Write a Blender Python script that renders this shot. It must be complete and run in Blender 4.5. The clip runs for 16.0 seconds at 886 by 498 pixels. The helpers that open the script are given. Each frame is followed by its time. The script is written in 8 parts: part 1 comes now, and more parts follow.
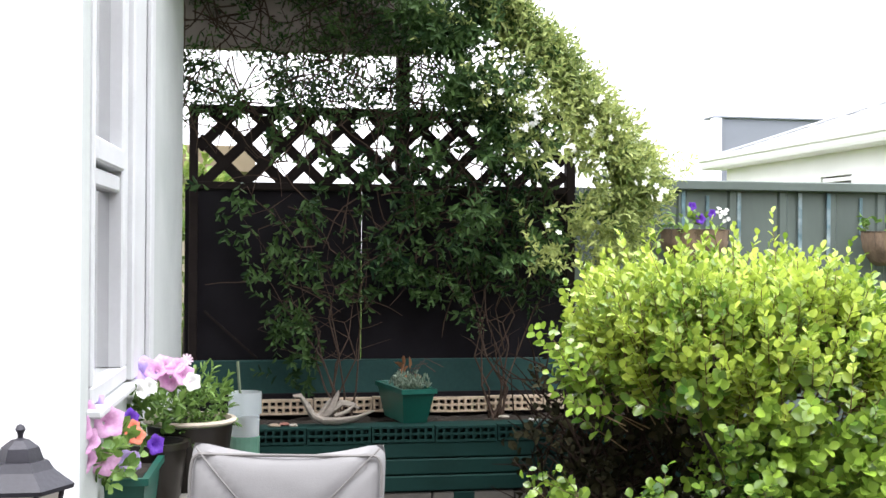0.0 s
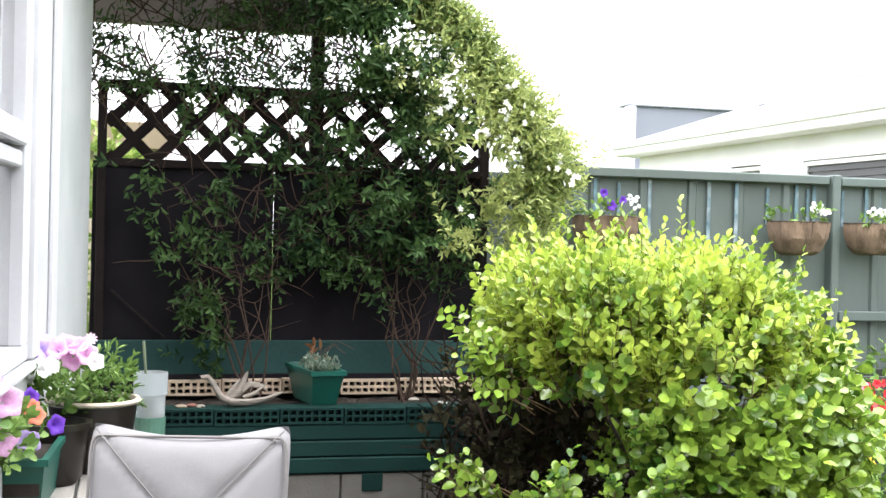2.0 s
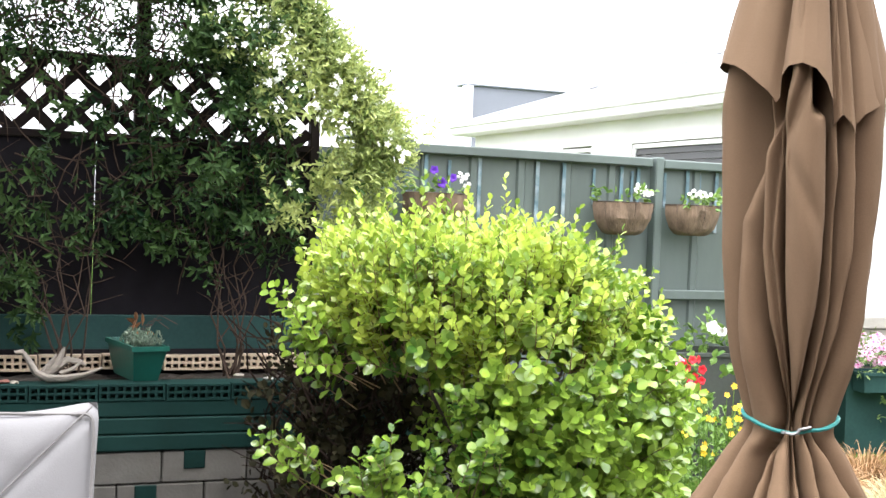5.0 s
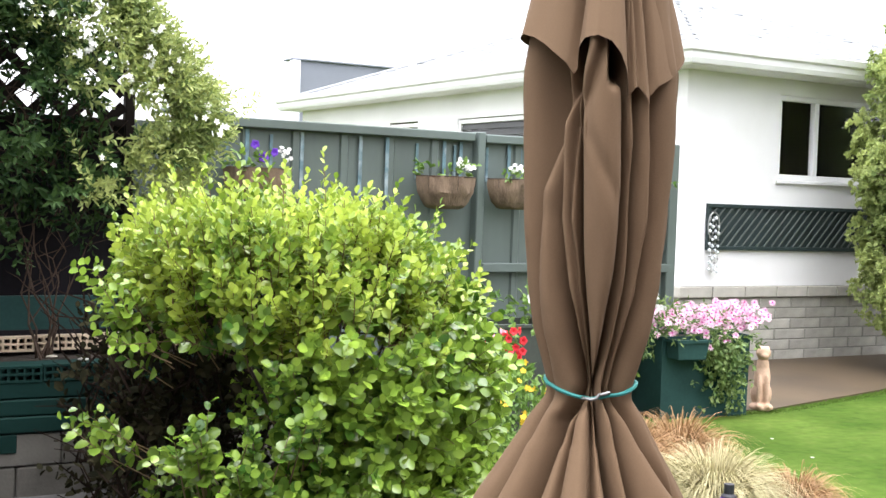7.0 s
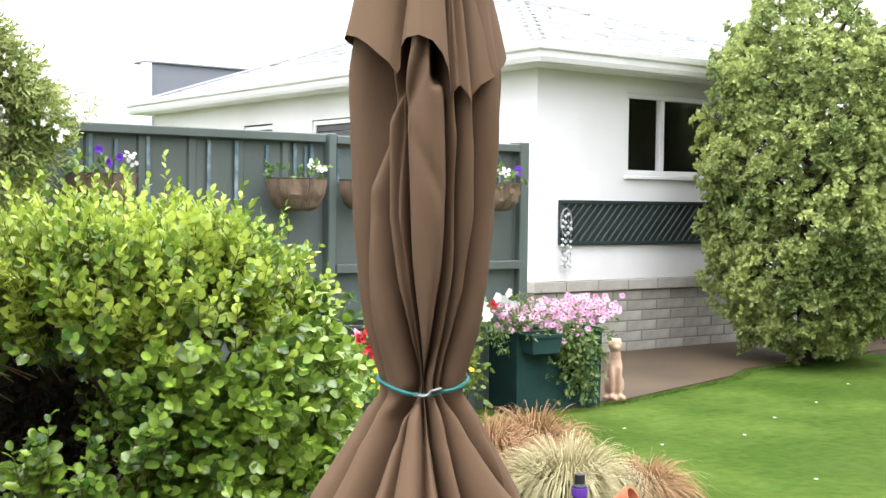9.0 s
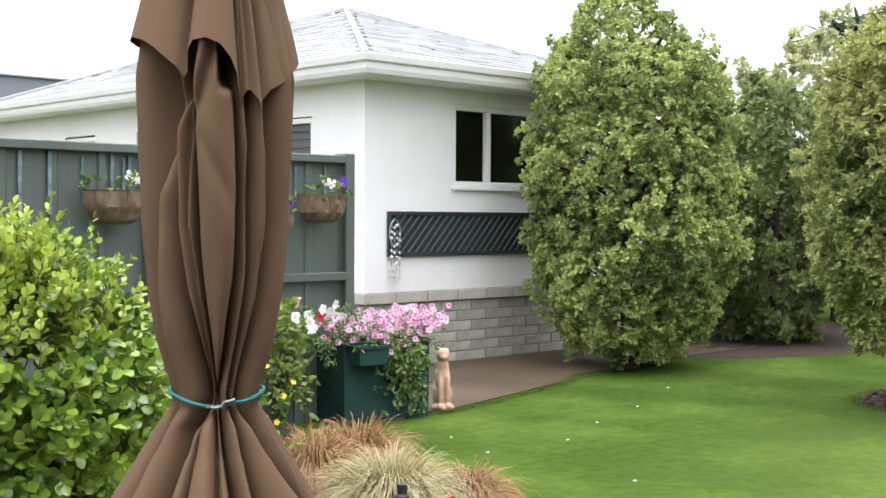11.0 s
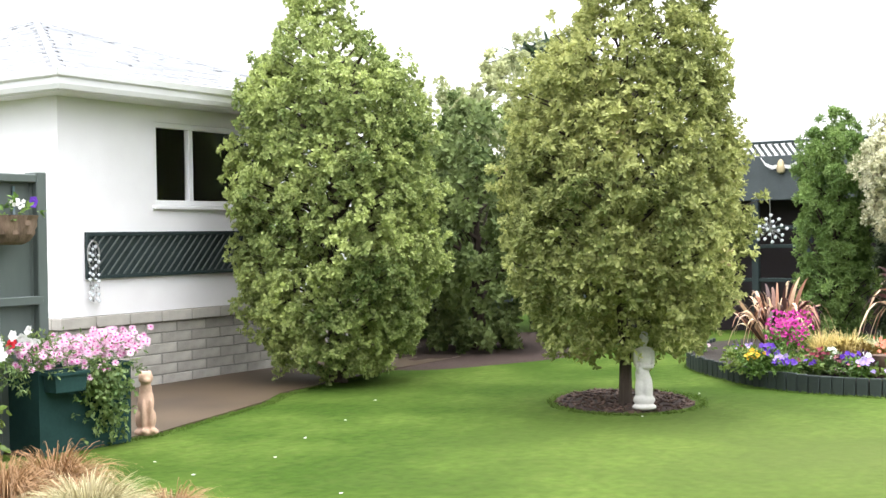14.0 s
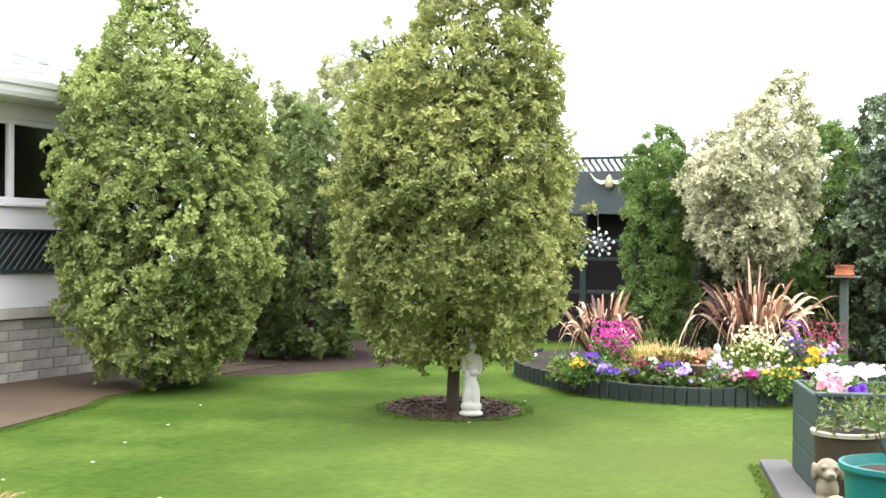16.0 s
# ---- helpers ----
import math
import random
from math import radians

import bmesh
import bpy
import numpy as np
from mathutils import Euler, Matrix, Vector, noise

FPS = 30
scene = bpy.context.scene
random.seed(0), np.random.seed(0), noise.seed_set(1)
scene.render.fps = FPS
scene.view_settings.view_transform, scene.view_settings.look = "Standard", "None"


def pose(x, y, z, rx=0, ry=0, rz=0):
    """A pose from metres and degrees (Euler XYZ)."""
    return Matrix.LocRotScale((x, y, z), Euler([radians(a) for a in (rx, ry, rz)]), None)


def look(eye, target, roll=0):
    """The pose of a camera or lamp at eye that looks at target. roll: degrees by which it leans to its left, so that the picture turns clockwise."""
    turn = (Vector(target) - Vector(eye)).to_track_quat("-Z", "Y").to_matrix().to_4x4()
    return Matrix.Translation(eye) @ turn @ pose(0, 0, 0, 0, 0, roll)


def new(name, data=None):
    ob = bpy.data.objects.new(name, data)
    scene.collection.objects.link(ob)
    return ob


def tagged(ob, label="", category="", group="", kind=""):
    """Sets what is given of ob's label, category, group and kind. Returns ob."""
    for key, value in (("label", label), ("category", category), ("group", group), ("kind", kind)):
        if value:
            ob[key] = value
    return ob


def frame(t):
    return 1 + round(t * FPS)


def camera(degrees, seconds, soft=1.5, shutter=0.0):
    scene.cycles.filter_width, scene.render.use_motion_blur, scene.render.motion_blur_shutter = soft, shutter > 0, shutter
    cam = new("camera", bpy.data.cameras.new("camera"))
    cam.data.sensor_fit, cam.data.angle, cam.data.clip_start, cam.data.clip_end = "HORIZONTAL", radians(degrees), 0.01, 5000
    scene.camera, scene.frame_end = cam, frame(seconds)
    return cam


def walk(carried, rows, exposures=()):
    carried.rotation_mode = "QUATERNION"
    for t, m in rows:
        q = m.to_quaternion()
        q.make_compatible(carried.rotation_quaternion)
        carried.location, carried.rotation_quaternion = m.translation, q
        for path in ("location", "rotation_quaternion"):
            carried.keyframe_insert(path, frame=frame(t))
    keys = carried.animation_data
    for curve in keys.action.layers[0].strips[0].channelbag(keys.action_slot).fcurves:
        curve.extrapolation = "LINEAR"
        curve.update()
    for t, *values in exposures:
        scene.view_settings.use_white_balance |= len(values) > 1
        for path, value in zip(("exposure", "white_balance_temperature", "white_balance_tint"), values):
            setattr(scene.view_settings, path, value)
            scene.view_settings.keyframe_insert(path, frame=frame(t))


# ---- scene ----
cam = camera(39.5, 16.0)
PATH = [
    (0, (0.061, -0.36, 1.44), (0.431, 1.605, 1.442), 0.4),
    (0.5, (0.064, -0.356, 1.439), (0.467, 1.603, 1.436), 0.6),
    (1, (0.067, -0.354, 1.44), (0.499, 1.598, 1.429), 0.9),
    (1.5, (0.074, -0.357, 1.44), (0.536, 1.588, 1.418), 0.9),
    (2, (0.078, -0.355, 1.44), (0.582, 1.58, 1.416), 1.4),
    (2.5, (0.086, -0.362, 1.441), (0.634, 1.561, 1.407), 1.8),
    (3, (0.091, -0.358, 1.439), (0.683, 1.552, 1.395), 2.2),
    (3.5, (0.101, -0.359, 1.437), (0.728, 1.54, 1.395), 2.1),
    (6, (0.16, -0.344, 1.431), (1.027, 1.457, 1.364), 2.7),
    (6.5, (0.176, -0.345, 1.429), (1.109, 1.422, 1.356), 2.6),
    (7, (0.185, -0.356, 1.427), (1.182, 1.376, 1.346), 2.0),
    (7.5, (0.207, -0.357, 1.426), (1.256, 1.344, 1.345), 1.8),
    (8, (0.21, -0.374, 1.429), (1.311, 1.294, 1.35), 1.6),
    (10.5, (0.293, -0.408, 1.418), (1.612, 1.095, 1.359), 0.0),
    (11, (0.306, -0.426, 1.415), (1.69, 1.017, 1.364), 0.3),
    (11.5, (0.315, -0.451, 1.412), (1.761, 0.93, 1.368), 0.6),
    (12, (0.331, -0.466, 1.404), (1.839, 0.848, 1.384), 0.1),
    (12.5, (0.305, -0.474, 1.413), (1.865, 0.779, 1.409), -0.7),
    (13, (0.298, -0.476, 1.405), (1.897, 0.725, 1.398), -0.6),
    (13.5, (0.315, -0.482, 1.398), (1.95, 0.669, 1.375), -1.1),
    (14, (0.335, -0.487, 1.397), (2.014, 0.6, 1.374), -0.9),
    (14.5, (0.36, -0.469, 1.366), (2.079, 0.553, 1.361), -0.5),
    (15, (0.348, -0.49, 1.369), (2.103, 0.469, 1.359), -0.5),
    (15.5, (0.359, -0.493, 1.363), (2.141, 0.417, 1.348), 0.1),
    (16, (0.374, -0.499, 1.356), (2.182, 0.355, 1.349), 0.5),
]
walk(cam, [(t, look(eye, target, roll)) for t, eye, target, roll in PATH],
     [(0, 1.5), (1, 1.66), (2, 1.78), (3.5, 1.84), (6, 1.72), (7, 1.45), (8, 1.32), (10.5, 1.03), (11.2, 0.88), (11.9, 0.92), (12.5, 1.03), (13.5, 1.19), (14.5, 1.27), (16, 1.29)])

# ---- sky and sun: bright overcast ----
world = bpy.data.worlds.new("overcast_sky")
scene.world = world
world.use_nodes = True
wn, wl = world.node_tree.nodes, world.node_tree.links
wn.clear()
w_out = wn.new("ShaderNodeOutputWorld")
w_bg = wn.new("ShaderNodeBackground")
w_sky = wn.new("ShaderNodeTexSky")
w_sky.sky_type = "NISHITA"
w_sky.sun_disc = False
w_sky.sun_elevation = radians(80)
w_sky.sun_rotation = radians(200)
w_hsv = wn.new("ShaderNodeHueSaturation")
w_hsv.inputs["Saturation"].default_value = 0.12
w_mix = wn.new("ShaderNodeMix")
w_mix.data_type = "RGBA"
w_mix.inputs[0].default_value = 0.85
# cloud layer: far brighter overhead than at the horizon
w_tc, w_xyz, w_ramp = wn.new("ShaderNodeTexCoord"), wn.new("ShaderNodeSeparateXYZ"), wn.new("ShaderNodeMapRange")
w_ramp.inputs["From Min"].default_value, w_ramp.inputs["From Max"].default_value = 0.0, 1.0
w_ramp.inputs["To Min"].default_value, w_ramp.inputs["To Max"].default_value = 4.6, 21.0
w_tint = wn.new("ShaderNodeVectorMath")
w_tint.operation = "MULTIPLY"
w_tint.inputs[1].default_value = (0.99, 1.0, 1.06)
wl.new(w_tc.outputs["Generated"], w_xyz.inputs[0])
wl.new(w_xyz.outputs["Z"], w_ramp.inputs["Value"])
wl.new(w_ramp.outputs[0], w_tint.inputs[0])
wl.new(w_tint.outputs[0], w_mix.inputs[7])
wl.new(w_sky.outputs[0], w_hsv.inputs["Color"])
wl.new(w_hsv.outputs[0], w_mix.inputs[6])
wl.new(w_mix.outputs[2], w_bg.inputs["Color"])
w_bg.inputs["Strength"].default_value = 0.14
wl.new(w_bg.outputs[0], w_out.inputs[0])

sun = new("sun", bpy.data.lights.new("sun", "SUN"))
sun.data.energy = 1.3
sun.data.angle = radians(45)
sun.data.color = (1.0, 0.97, 0.92)
sun.matrix_world = look((-1.5, -2, 14), (0, 0, 0))
scene.view_settings.exposure = 1.2

# ---- materials ----
def _nodes(name):
    m = bpy.data.materials.new(name)
    m.use_nodes = True
    nt = m.node_tree
    return m, nt.nodes, nt.links, nt.nodes["Principled BSDF"]


PALE = ("white_roughcast", "white_paint", "pale_grey_roof_tile", "cloudy_plastic", "pale_glass_bead", "frosted_lamp_glass", "tan_vent_brick", "coir_liner", "pinkish_cast_stone", "weathered_white_stone", "cream_pot_rim", "terracotta", "pale_cap_block", "grey_concrete_block")


def surf(name, col, rough=0.6, var=0.25, scale=3.0, fine=40.0, bump=0.15, metal=0.0, spec=0.4, rnd=0.0, island=0.0, stain=None, stain_amt=0.5, stretch=(1, 1, 1)):
    """A weathered surface: colour that varies at two scales, fine relief, optional stains."""
    k = 1.0 if name in PALE else 0.68
    col, stain = [c * k for c in col], stain and [c * k for c in stain]
    m, n, l, p = _nodes(name)
    tc = n.new("ShaderNodeTexCoord")
    mp = n.new("ShaderNodeMapping")
    mp.inputs["Scale"].default_value = stretch
    l.new(tc.outputs["Object"], mp.inputs["Vector"])
    a, b = n.new("ShaderNodeTexNoise"), n.new("ShaderNodeTexNoise")
    a.inputs["Scale"].default_value, b.inputs["Scale"].default_value = scale, fine
    a.inputs["Detail"].default_value, b.inputs["Detail"].default_value = 4, 3
    for t in (a, b):
        l.new(mp.outputs[0], t.inputs["Vector"])
    mix = n.new("ShaderNodeMath")
    mix.operation = "MULTIPLY_ADD"
    l.new(b.outputs["Fac"], mix.inputs[0])
    mix.inputs[1].default_value = 0.4
    l.new(a.outputs["Fac"], mix.inputs[2])
    ramp = n.new("ShaderNodeValToRGB")
    ramp.color_ramp.elements[0].position, ramp.color_ramp.elements[1].position = 0.4, 1.0
    ramp.color_ramp.elements[0].color = (*[max(0, c * (1 - var)) for c in col], 1)
    ramp.color_ramp.elements[1].color = (*[min(1, c * (1 + var)) for c in col], 1)
    l.new(mix.outputs[0], ramp.inputs[0])
    colour = ramp.outputs[0]
    if stain:
        s = n.new("ShaderNodeTexNoise")
        s.inputs["Scale"].default_value, s.inputs["Detail"].default_value = scale * 0.6, 8
        l.new(mp.outputs[0], s.inputs["Vector"])
        sr = n.new("ShaderNodeValToRGB")
        sr.color_ramp.elements[0].position, sr.color_ramp.elements[1].position = 0.5, 0.7
        sr.color_ramp.elements[1].color = (stain_amt,) * 3 + (1,)
        l.new(s.outputs["Fac"], sr.inputs[0])
        sm = n.new("ShaderNodeMix")
        sm.data_type = "RGBA"
        l.new(sr.outputs[0], sm.inputs[0])
        l.new(colour, sm.inputs[6])
        sm.inputs[7].default_value = (*stain, 1)
        colour = sm.outputs[2]
    if rnd or island:
        src = n.new("ShaderNodeObjectInfo").outputs["Random"] if rnd else n.new("ShaderNodeNewGeometry").outputs["Random Per Island"]
        mr = n.new("ShaderNodeMapRange")
        k = rnd or island
        mr.inputs["To Min"].default_value, mr.inputs["To Max"].default_value = 1 - k, 1 + k
        l.new(src, mr.inputs["Value"])
        hs = n.new("ShaderNodeHueSaturation")
        l.new(mr.outputs[0], hs.inputs["Value"])
        l.new(colour, hs.inputs["Color"])
        colour = hs.outputs[0]
    l.new(colour, p.inputs["Base Color"])
    p.inputs["Roughness"].default_value, p.inputs["Metallic"].default_value = rough, metal
    p.inputs["Specular IOR Level"].default_value = spec
    if bump:
        bn = n.new("ShaderNodeBump")
        bn.inputs["Strength"].default_value, bn.inputs["Distance"].default_value = bump, 0.01
        l.new(mix.outputs[0], bn.inputs["Height"])
        l.new(bn.outputs[0], p.inputs["Normal"])
    return m


def leaf_mat(name, dark, light, transl=0.3, rough=0.45, patch=2.5, tint=None, spec=0.35, each=0.6):
    """Leaves: every leaf its own shade, patches over the crown, some light passing through."""
    k = 1.0 if name.endswith("petal") else 0.64
    dark, light, tint = [c * k for c in dark], [c * k for c in light], tint and [c * k for c in tint]
    m, n, l, p = _nodes(name)
    geo = n.new("ShaderNodeNewGeometry")
    tc = n.new("ShaderNodeTexCoord")
    no = n.new("ShaderNodeTexNoise")
    no.inputs["Scale"].default_value, no.inputs["Detail"].default_value = patch, 3
    l.new(tc.outputs["Object"], no.inputs["Vector"])
    ad = n.new("ShaderNodeMath")
    ad.operation = "MULTIPLY_ADD"
    l.new(geo.outputs["Random Per Island"], ad.inputs[0])
    ad.inputs[1].default_value = each
    sub = n.new("ShaderNodeMath")
    sub.operation = "MULTIPLY_ADD"
    l.new(no.outputs["Fac"], sub.inputs[0])
    sub.inputs[1].default_value, sub.inputs[2].default_value = 1.4, -0.2 - each / 2
    l.new(sub.outputs[0], ad.inputs[2])
    ramp = n.new("ShaderNodeValToRGB")
    e = ramp.color_ramp.elements
    e[0].position, e[1].position = 0.1, 0.85
    e[0].color, e[1].color = (*dark, 1), (*light, 1)
    if tint:
        e.new(0.97).color = (*tint, 1)
    l.new(ad.outputs[0], ramp.inputs[0])
    l.new(ramp.outputs[0], p.inputs["Base Color"])
    p.inputs["Roughness"].default_value = rough
    p.inputs["Specular IOR Level"].default_value = spec
    tr = n.new("ShaderNodeBsdfTranslucent")
    l.new(ramp.outputs[0], tr.inputs["Color"])
    mx = n.new("ShaderNodeMixShader")
    mx.inputs[0].default_value = transl
    l.new(p.outputs[0], mx.inputs[1])
    l.new(tr.outputs[0], mx.inputs[2])
    l.new(mx.outputs[0], n["Material Output"].inputs["Surface"])
    return m


def glass(name, tint=(1, 1, 1), rough=0.0):
    m, n, l, p = _nodes(name)
    p.inputs["Base Color"].default_value = (*tint, 1)
    p.inputs["Transmission Weight"].default_value = 1.0
    p.inputs["Roughness"].default_value = rough
    p.inputs["IOR"].default_value = 1.45
    return m


WHITE_WALL = surf("white_roughcast", (0.8, 0.79, 0.805), 0.85, 0.05, 1.5, 90, 0.5, stain=(0.62, 0.61, 0.6), stain_amt=0.3)
SASH_PAINT = surf("aged_sash_paint", (0.72, 0.73, 0.75), 0.5, 0.08, 4, 60, 0.05, stain=(0.6, 0.6, 0.6), stain_amt=0.3)
WHITE_PAINT = surf("white_paint", (0.8, 0.8, 0.815), 0.45, 0.05, 4, 60, 0.05)
GREY_PLASTER = surf("pale_grey_plaster", (0.62, 0.65, 0.64), 0.8, 0.1, 2.5, 60, 0.25, stain=(0.45, 0.5, 0.48), stain_amt=0.5)
BLOCK = surf("grey_concrete_block", (0.35, 0.335, 0.3), 0.9, 0.3, 5, 70, 0.6, rnd=0.07, stain=(0.48, 0.46, 0.41), stain_amt=0.7)
MORTAR = surf("mortar", (0.37, 0.36, 0.33), 0.95, 0.12, 8, 90, 0.3)
ROOF = surf("pale_grey_roof_tile", (0.39, 0.4, 0.415), 0.7, 0.12, 5, 50, 0.2, island=0.1, stain=(0.27, 0.28, 0.3), stain_amt=0.4)
HIP = surf("grey_hip_cap", (0.42, 0.43, 0.45), 0.6, 0.15, 5, 50, 0.2)
FENCE = surf("grey_green_fence_paint", (0.12, 0.148, 0.136), 0.5, 0.15, 2, 30, 0.06, stain=(0.16, 0.21, 0.2), stain_amt=0.45, stretch=(1, 1, 0.25))
FENCE_RIB = surf("blue_weathered_paint", (0.13, 0.22, 0.26), 0.6, 0.5, 14, 60, 0.1, stain=(0.45, 0.5, 0.52), stain_amt=0.8)
GREEN_PAINT = surf("dark_green_paint", (0.009, 0.038, 0.033), 0.7, 0.25, 3, 50, 0.12, spec=0.12, stain=(0.02, 0.052, 0.046), stain_amt=0.5)
GREEN_BOARD = surf("blue_green_board_paint", (0.025, 0.07, 0.065), 0.7, 0.25, 3, 50, 0.08, spec=0.15)
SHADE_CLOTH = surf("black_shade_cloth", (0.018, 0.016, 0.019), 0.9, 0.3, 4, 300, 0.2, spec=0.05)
TRELLIS = surf("dark_brown_trellis", (0.022, 0.016, 0.015), 0.8, 0.3, 8, 80, 0.2, spec=0.1)
TAN_BRICK = surf("tan_vent_brick", (0.42, 0.33, 0.24), 0.9, 0.2, 8, 80, 0.3)
SOIL = surf("dark_soil", (0.03, 0.022, 0.016), 0.95, 0.4, 8, 60, 0.8)
MULCH = surf("bark_mulch", (0.05, 0.03, 0.022), 0.95, 0.45, 18, 90, 1.0)
CONCRETE = surf("damp_concrete", (0.108, 0.076, 0.046), 0.55, 0.3, 1.2, 50, 0.2, stain=(0.06, 0.042, 0.028), stain_amt=0.8)
CONCRETE_GREY = surf("grey_concrete", (0.13, 0.125, 0.125), 0.85, 0.2, 2, 50, 0.2)
GRASS_GROUND = surf("lawn_ground", (0.066, 0.118, 0.018), 0.95, 0.28, 14, 80, 0.5, spec=0.05, stain=(0.1, 0.142, 0.03), stain_amt=0.5)
# worn paler patches a few metres across
g_n, g_l = GRASS_GROUND.node_tree.nodes, GRASS_GROUND.node_tree.links
g_tc, g_no, g_ra, g_mx = (g_n.new("ShaderNode" + k) for k in ("TexCoord", "TexNoise", "ValToRGB", "Mix"))
g_no.inputs["Scale"].default_value, g_no.inputs["Detail"].default_value = 0.9, 6
g_ra.color_ramp.elements[0].position, g_ra.color_ramp.elements[1].position = 0.4, 0.68
g_mx.data_type, g_mx.blend_type = "RGBA", "MULTIPLY"
g_mx.inputs[0].default_value = 1.0
g_ra.color_ramp.elements[0].color, g_ra.color_ramp.elements[1].color = (0.72, 0.79, 0.7, 1), (1.5, 1.34, 1.55, 1)
g_l.new(g_tc.outputs["Object"], g_no.inputs["Vector"])
g_l.new(g_no.outputs["Fac"], g_ra.inputs[0])
g_p = g_n["Principled BSDF"]
g_l.new(g_p.inputs["Base Color"].links[0].from_socket, g_mx.inputs[6])
g_l.new(g_ra.outputs[0], g_mx.inputs[7])
# drier grass at the near end, paled further for the stronger light there
g_di, g_ad, g_dr, g_dm = (g_n.new("ShaderNode" + k) for k in ("VectorMath", "Math", "ValToRGB", "Mix"))
g_di.operation, g_ad.operation = "DISTANCE", "MULTIPLY_ADD"
g_di.inputs[1].default_value = (8.0, 1.4, 0)
g_ad.inputs[1].default_value = 3.0
g_dr.color_ramp.elements[0].position, g_dr.color_ramp.elements[1].position = 0.2, 0.8
g_dr.color_ramp.elements[0].color, g_dr.color_ramp.elements[1].color = (0.42, 0.42, 0.42, 1), (0, 0, 0, 1)
g_dm.data_type = "RGBA"
g_dm.inputs[7].default_value = (0.13, 0.15, 0.05, 1)
g_sc = g_n.new("ShaderNodeMath")
g_sc.operation = "MULTIPLY"
g_sc.inputs[1].default_value = 0.17
g_l.new(g_tc.outputs["Object"], g_di.inputs[0])
g_l.new(g_no.outputs["Fac"], g_ad.inputs[0])
g_l.new(g_di.outputs["Value"], g_ad.inputs[2])
g_l.new(g_ad.outputs[0], g_sc.inputs[0])
g_l.new(g_sc.outputs[0], g_dr.inputs[0])
g_l.new(g_dr.outputs[0], g_dm.inputs[0])
g_l.new(g_mx.outputs[2], g_dm.inputs[6])
g_l.new(g_dm.outputs[2], g_p.inputs["Base Color"])
FABRIC = surf("brown_canvas", (0.185, 0.118, 0.072), 0.9, 0.18, 2.2, 400, 0.12, spec=0.15, stain=(0.23, 0.155, 0.1), stain_amt=0.55)
CUSHION = surf("pale_grey_cushion", (0.255, 0.25, 0.255), 0.9, 0.07, 4, 300, 0.15, spec=0.2)
PIPING = surf("grey_piping", (0.2, 0.19, 0.185), 0.9, 0.1, 6, 100, 0.1)
BLACK_METAL = surf("black_metal", (0.035, 0.034, 0.045), 0.5, 0.3, 12, 80, 0.15, metal=0.3)
POT_BLACK = surf("black_glazed_pot", (0.02, 0.016, 0.013), 0.3, 0.4, 5, 60, 0.05)
POT_RIM = surf("cream_pot_rim", (0.4, 0.35, 0.28), 0.6, 0.15, 8, 60, 0.1)
PLASTIC_GREEN = surf("green_plastic", (0.01, 0.1, 0.075), 0.4, 0.15, 5, 60, 0.03)
PLASTIC_TEAL = surf("teal_plastic", (0.01, 0.2, 0.18), 0.4, 0.12, 5, 60, 0.03)
CLEAR_PLASTIC = glass("cloudy_plastic", (0.8, 0.85, 0.87), 0.35)
CLEAR_PLASTIC.node_tree.nodes["Principled BSDF"].inputs["Transmission Weight"].default_value = 0.82
DRIFTWOOD = surf("grey_driftwood", (0.32, 0.28, 0.24), 0.9, 0.3, 12, 60, 0.5, stretch=(1, 1, 4))
BARK = surf("bark", (0.075, 0.055, 0.042), 0.95, 0.4, 10, 50, 0.8, stretch=(1, 1, 0.3))
TWIG = surf("brown_twig", (0.075, 0.055, 0.045), 0.9, 0.3, 20, 80, 0.4)
COIR = surf("coir_liner", (0.17, 0.118, 0.082), 0.95, 0.45, 14, 90, 1.0, stretch=(1, 1, 0.3))
TERRACOTTA = surf("terracotta", (0.38, 0.13, 0.06), 0.85, 0.2, 8, 80, 0.2)
STONE_CAT = surf("pinkish_cast_stone", (0.5, 0.335, 0.245), 0.85, 0.25, 9, 80, 0.25, stain=(0.3, 0.22, 0.13), stain_amt=0.7)
STONE_WHITE = surf("weathered_white_stone", (0.56, 0.55, 0.51), 0.85, 0.2, 9, 80, 0.25, stain=(0.36, 0.34, 0.29), stain_amt=0.6)
GREY_WALL = surf("grey_cladding", (0.27, 0.29, 0.34), 0.8, 0.05, 2, 30, 0.05)
DARK_ROOM = surf("unlit_room_black", (0.012, 0.01, 0.013), 0.9, 0.3, 1, 10, 0)
BLIND = surf("grey_louvre", (0.1, 0.1, 0.105), 0.6, 0.15, 4, 50, 0.05)
SHED_PAINT = surf("grey_green_shed_paint", (0.03, 0.05, 0.052), 0.6, 0.2, 3, 40, 0.1)
CURTAIN = surf("grey_net_curtain", (0.22, 0.21, 0.21), 0.9, 0.08, 6, 200, 0.1)
ROPE = surf("turquoise_cord", (0.015, 0.22, 0.2), 0.6, 0.2, 30, 200, 0.3)
STEEL = surf("galvanised_wire", (0.5, 0.5, 0.5), 0.35, 0.1, 20, 90, 0.05, metal=0.9)
BEAD = surf("pale_glass_bead", (0.6, 0.63, 0.66), 0.15, 0.1, 20, 90, 0.0)
PALE_BOARD = surf("pale_pink_grey_board", (0.36, 0.31, 0.29), 0.8, 0.12, 3, 50, 0.1)
DOG_STONE = surf("painted_cast_stone", (0.33, 0.27, 0.19), 0.7, 0.3, 12, 60, 0.2, stain=(0.14, 0.11, 0.08), stain_amt=0.5)
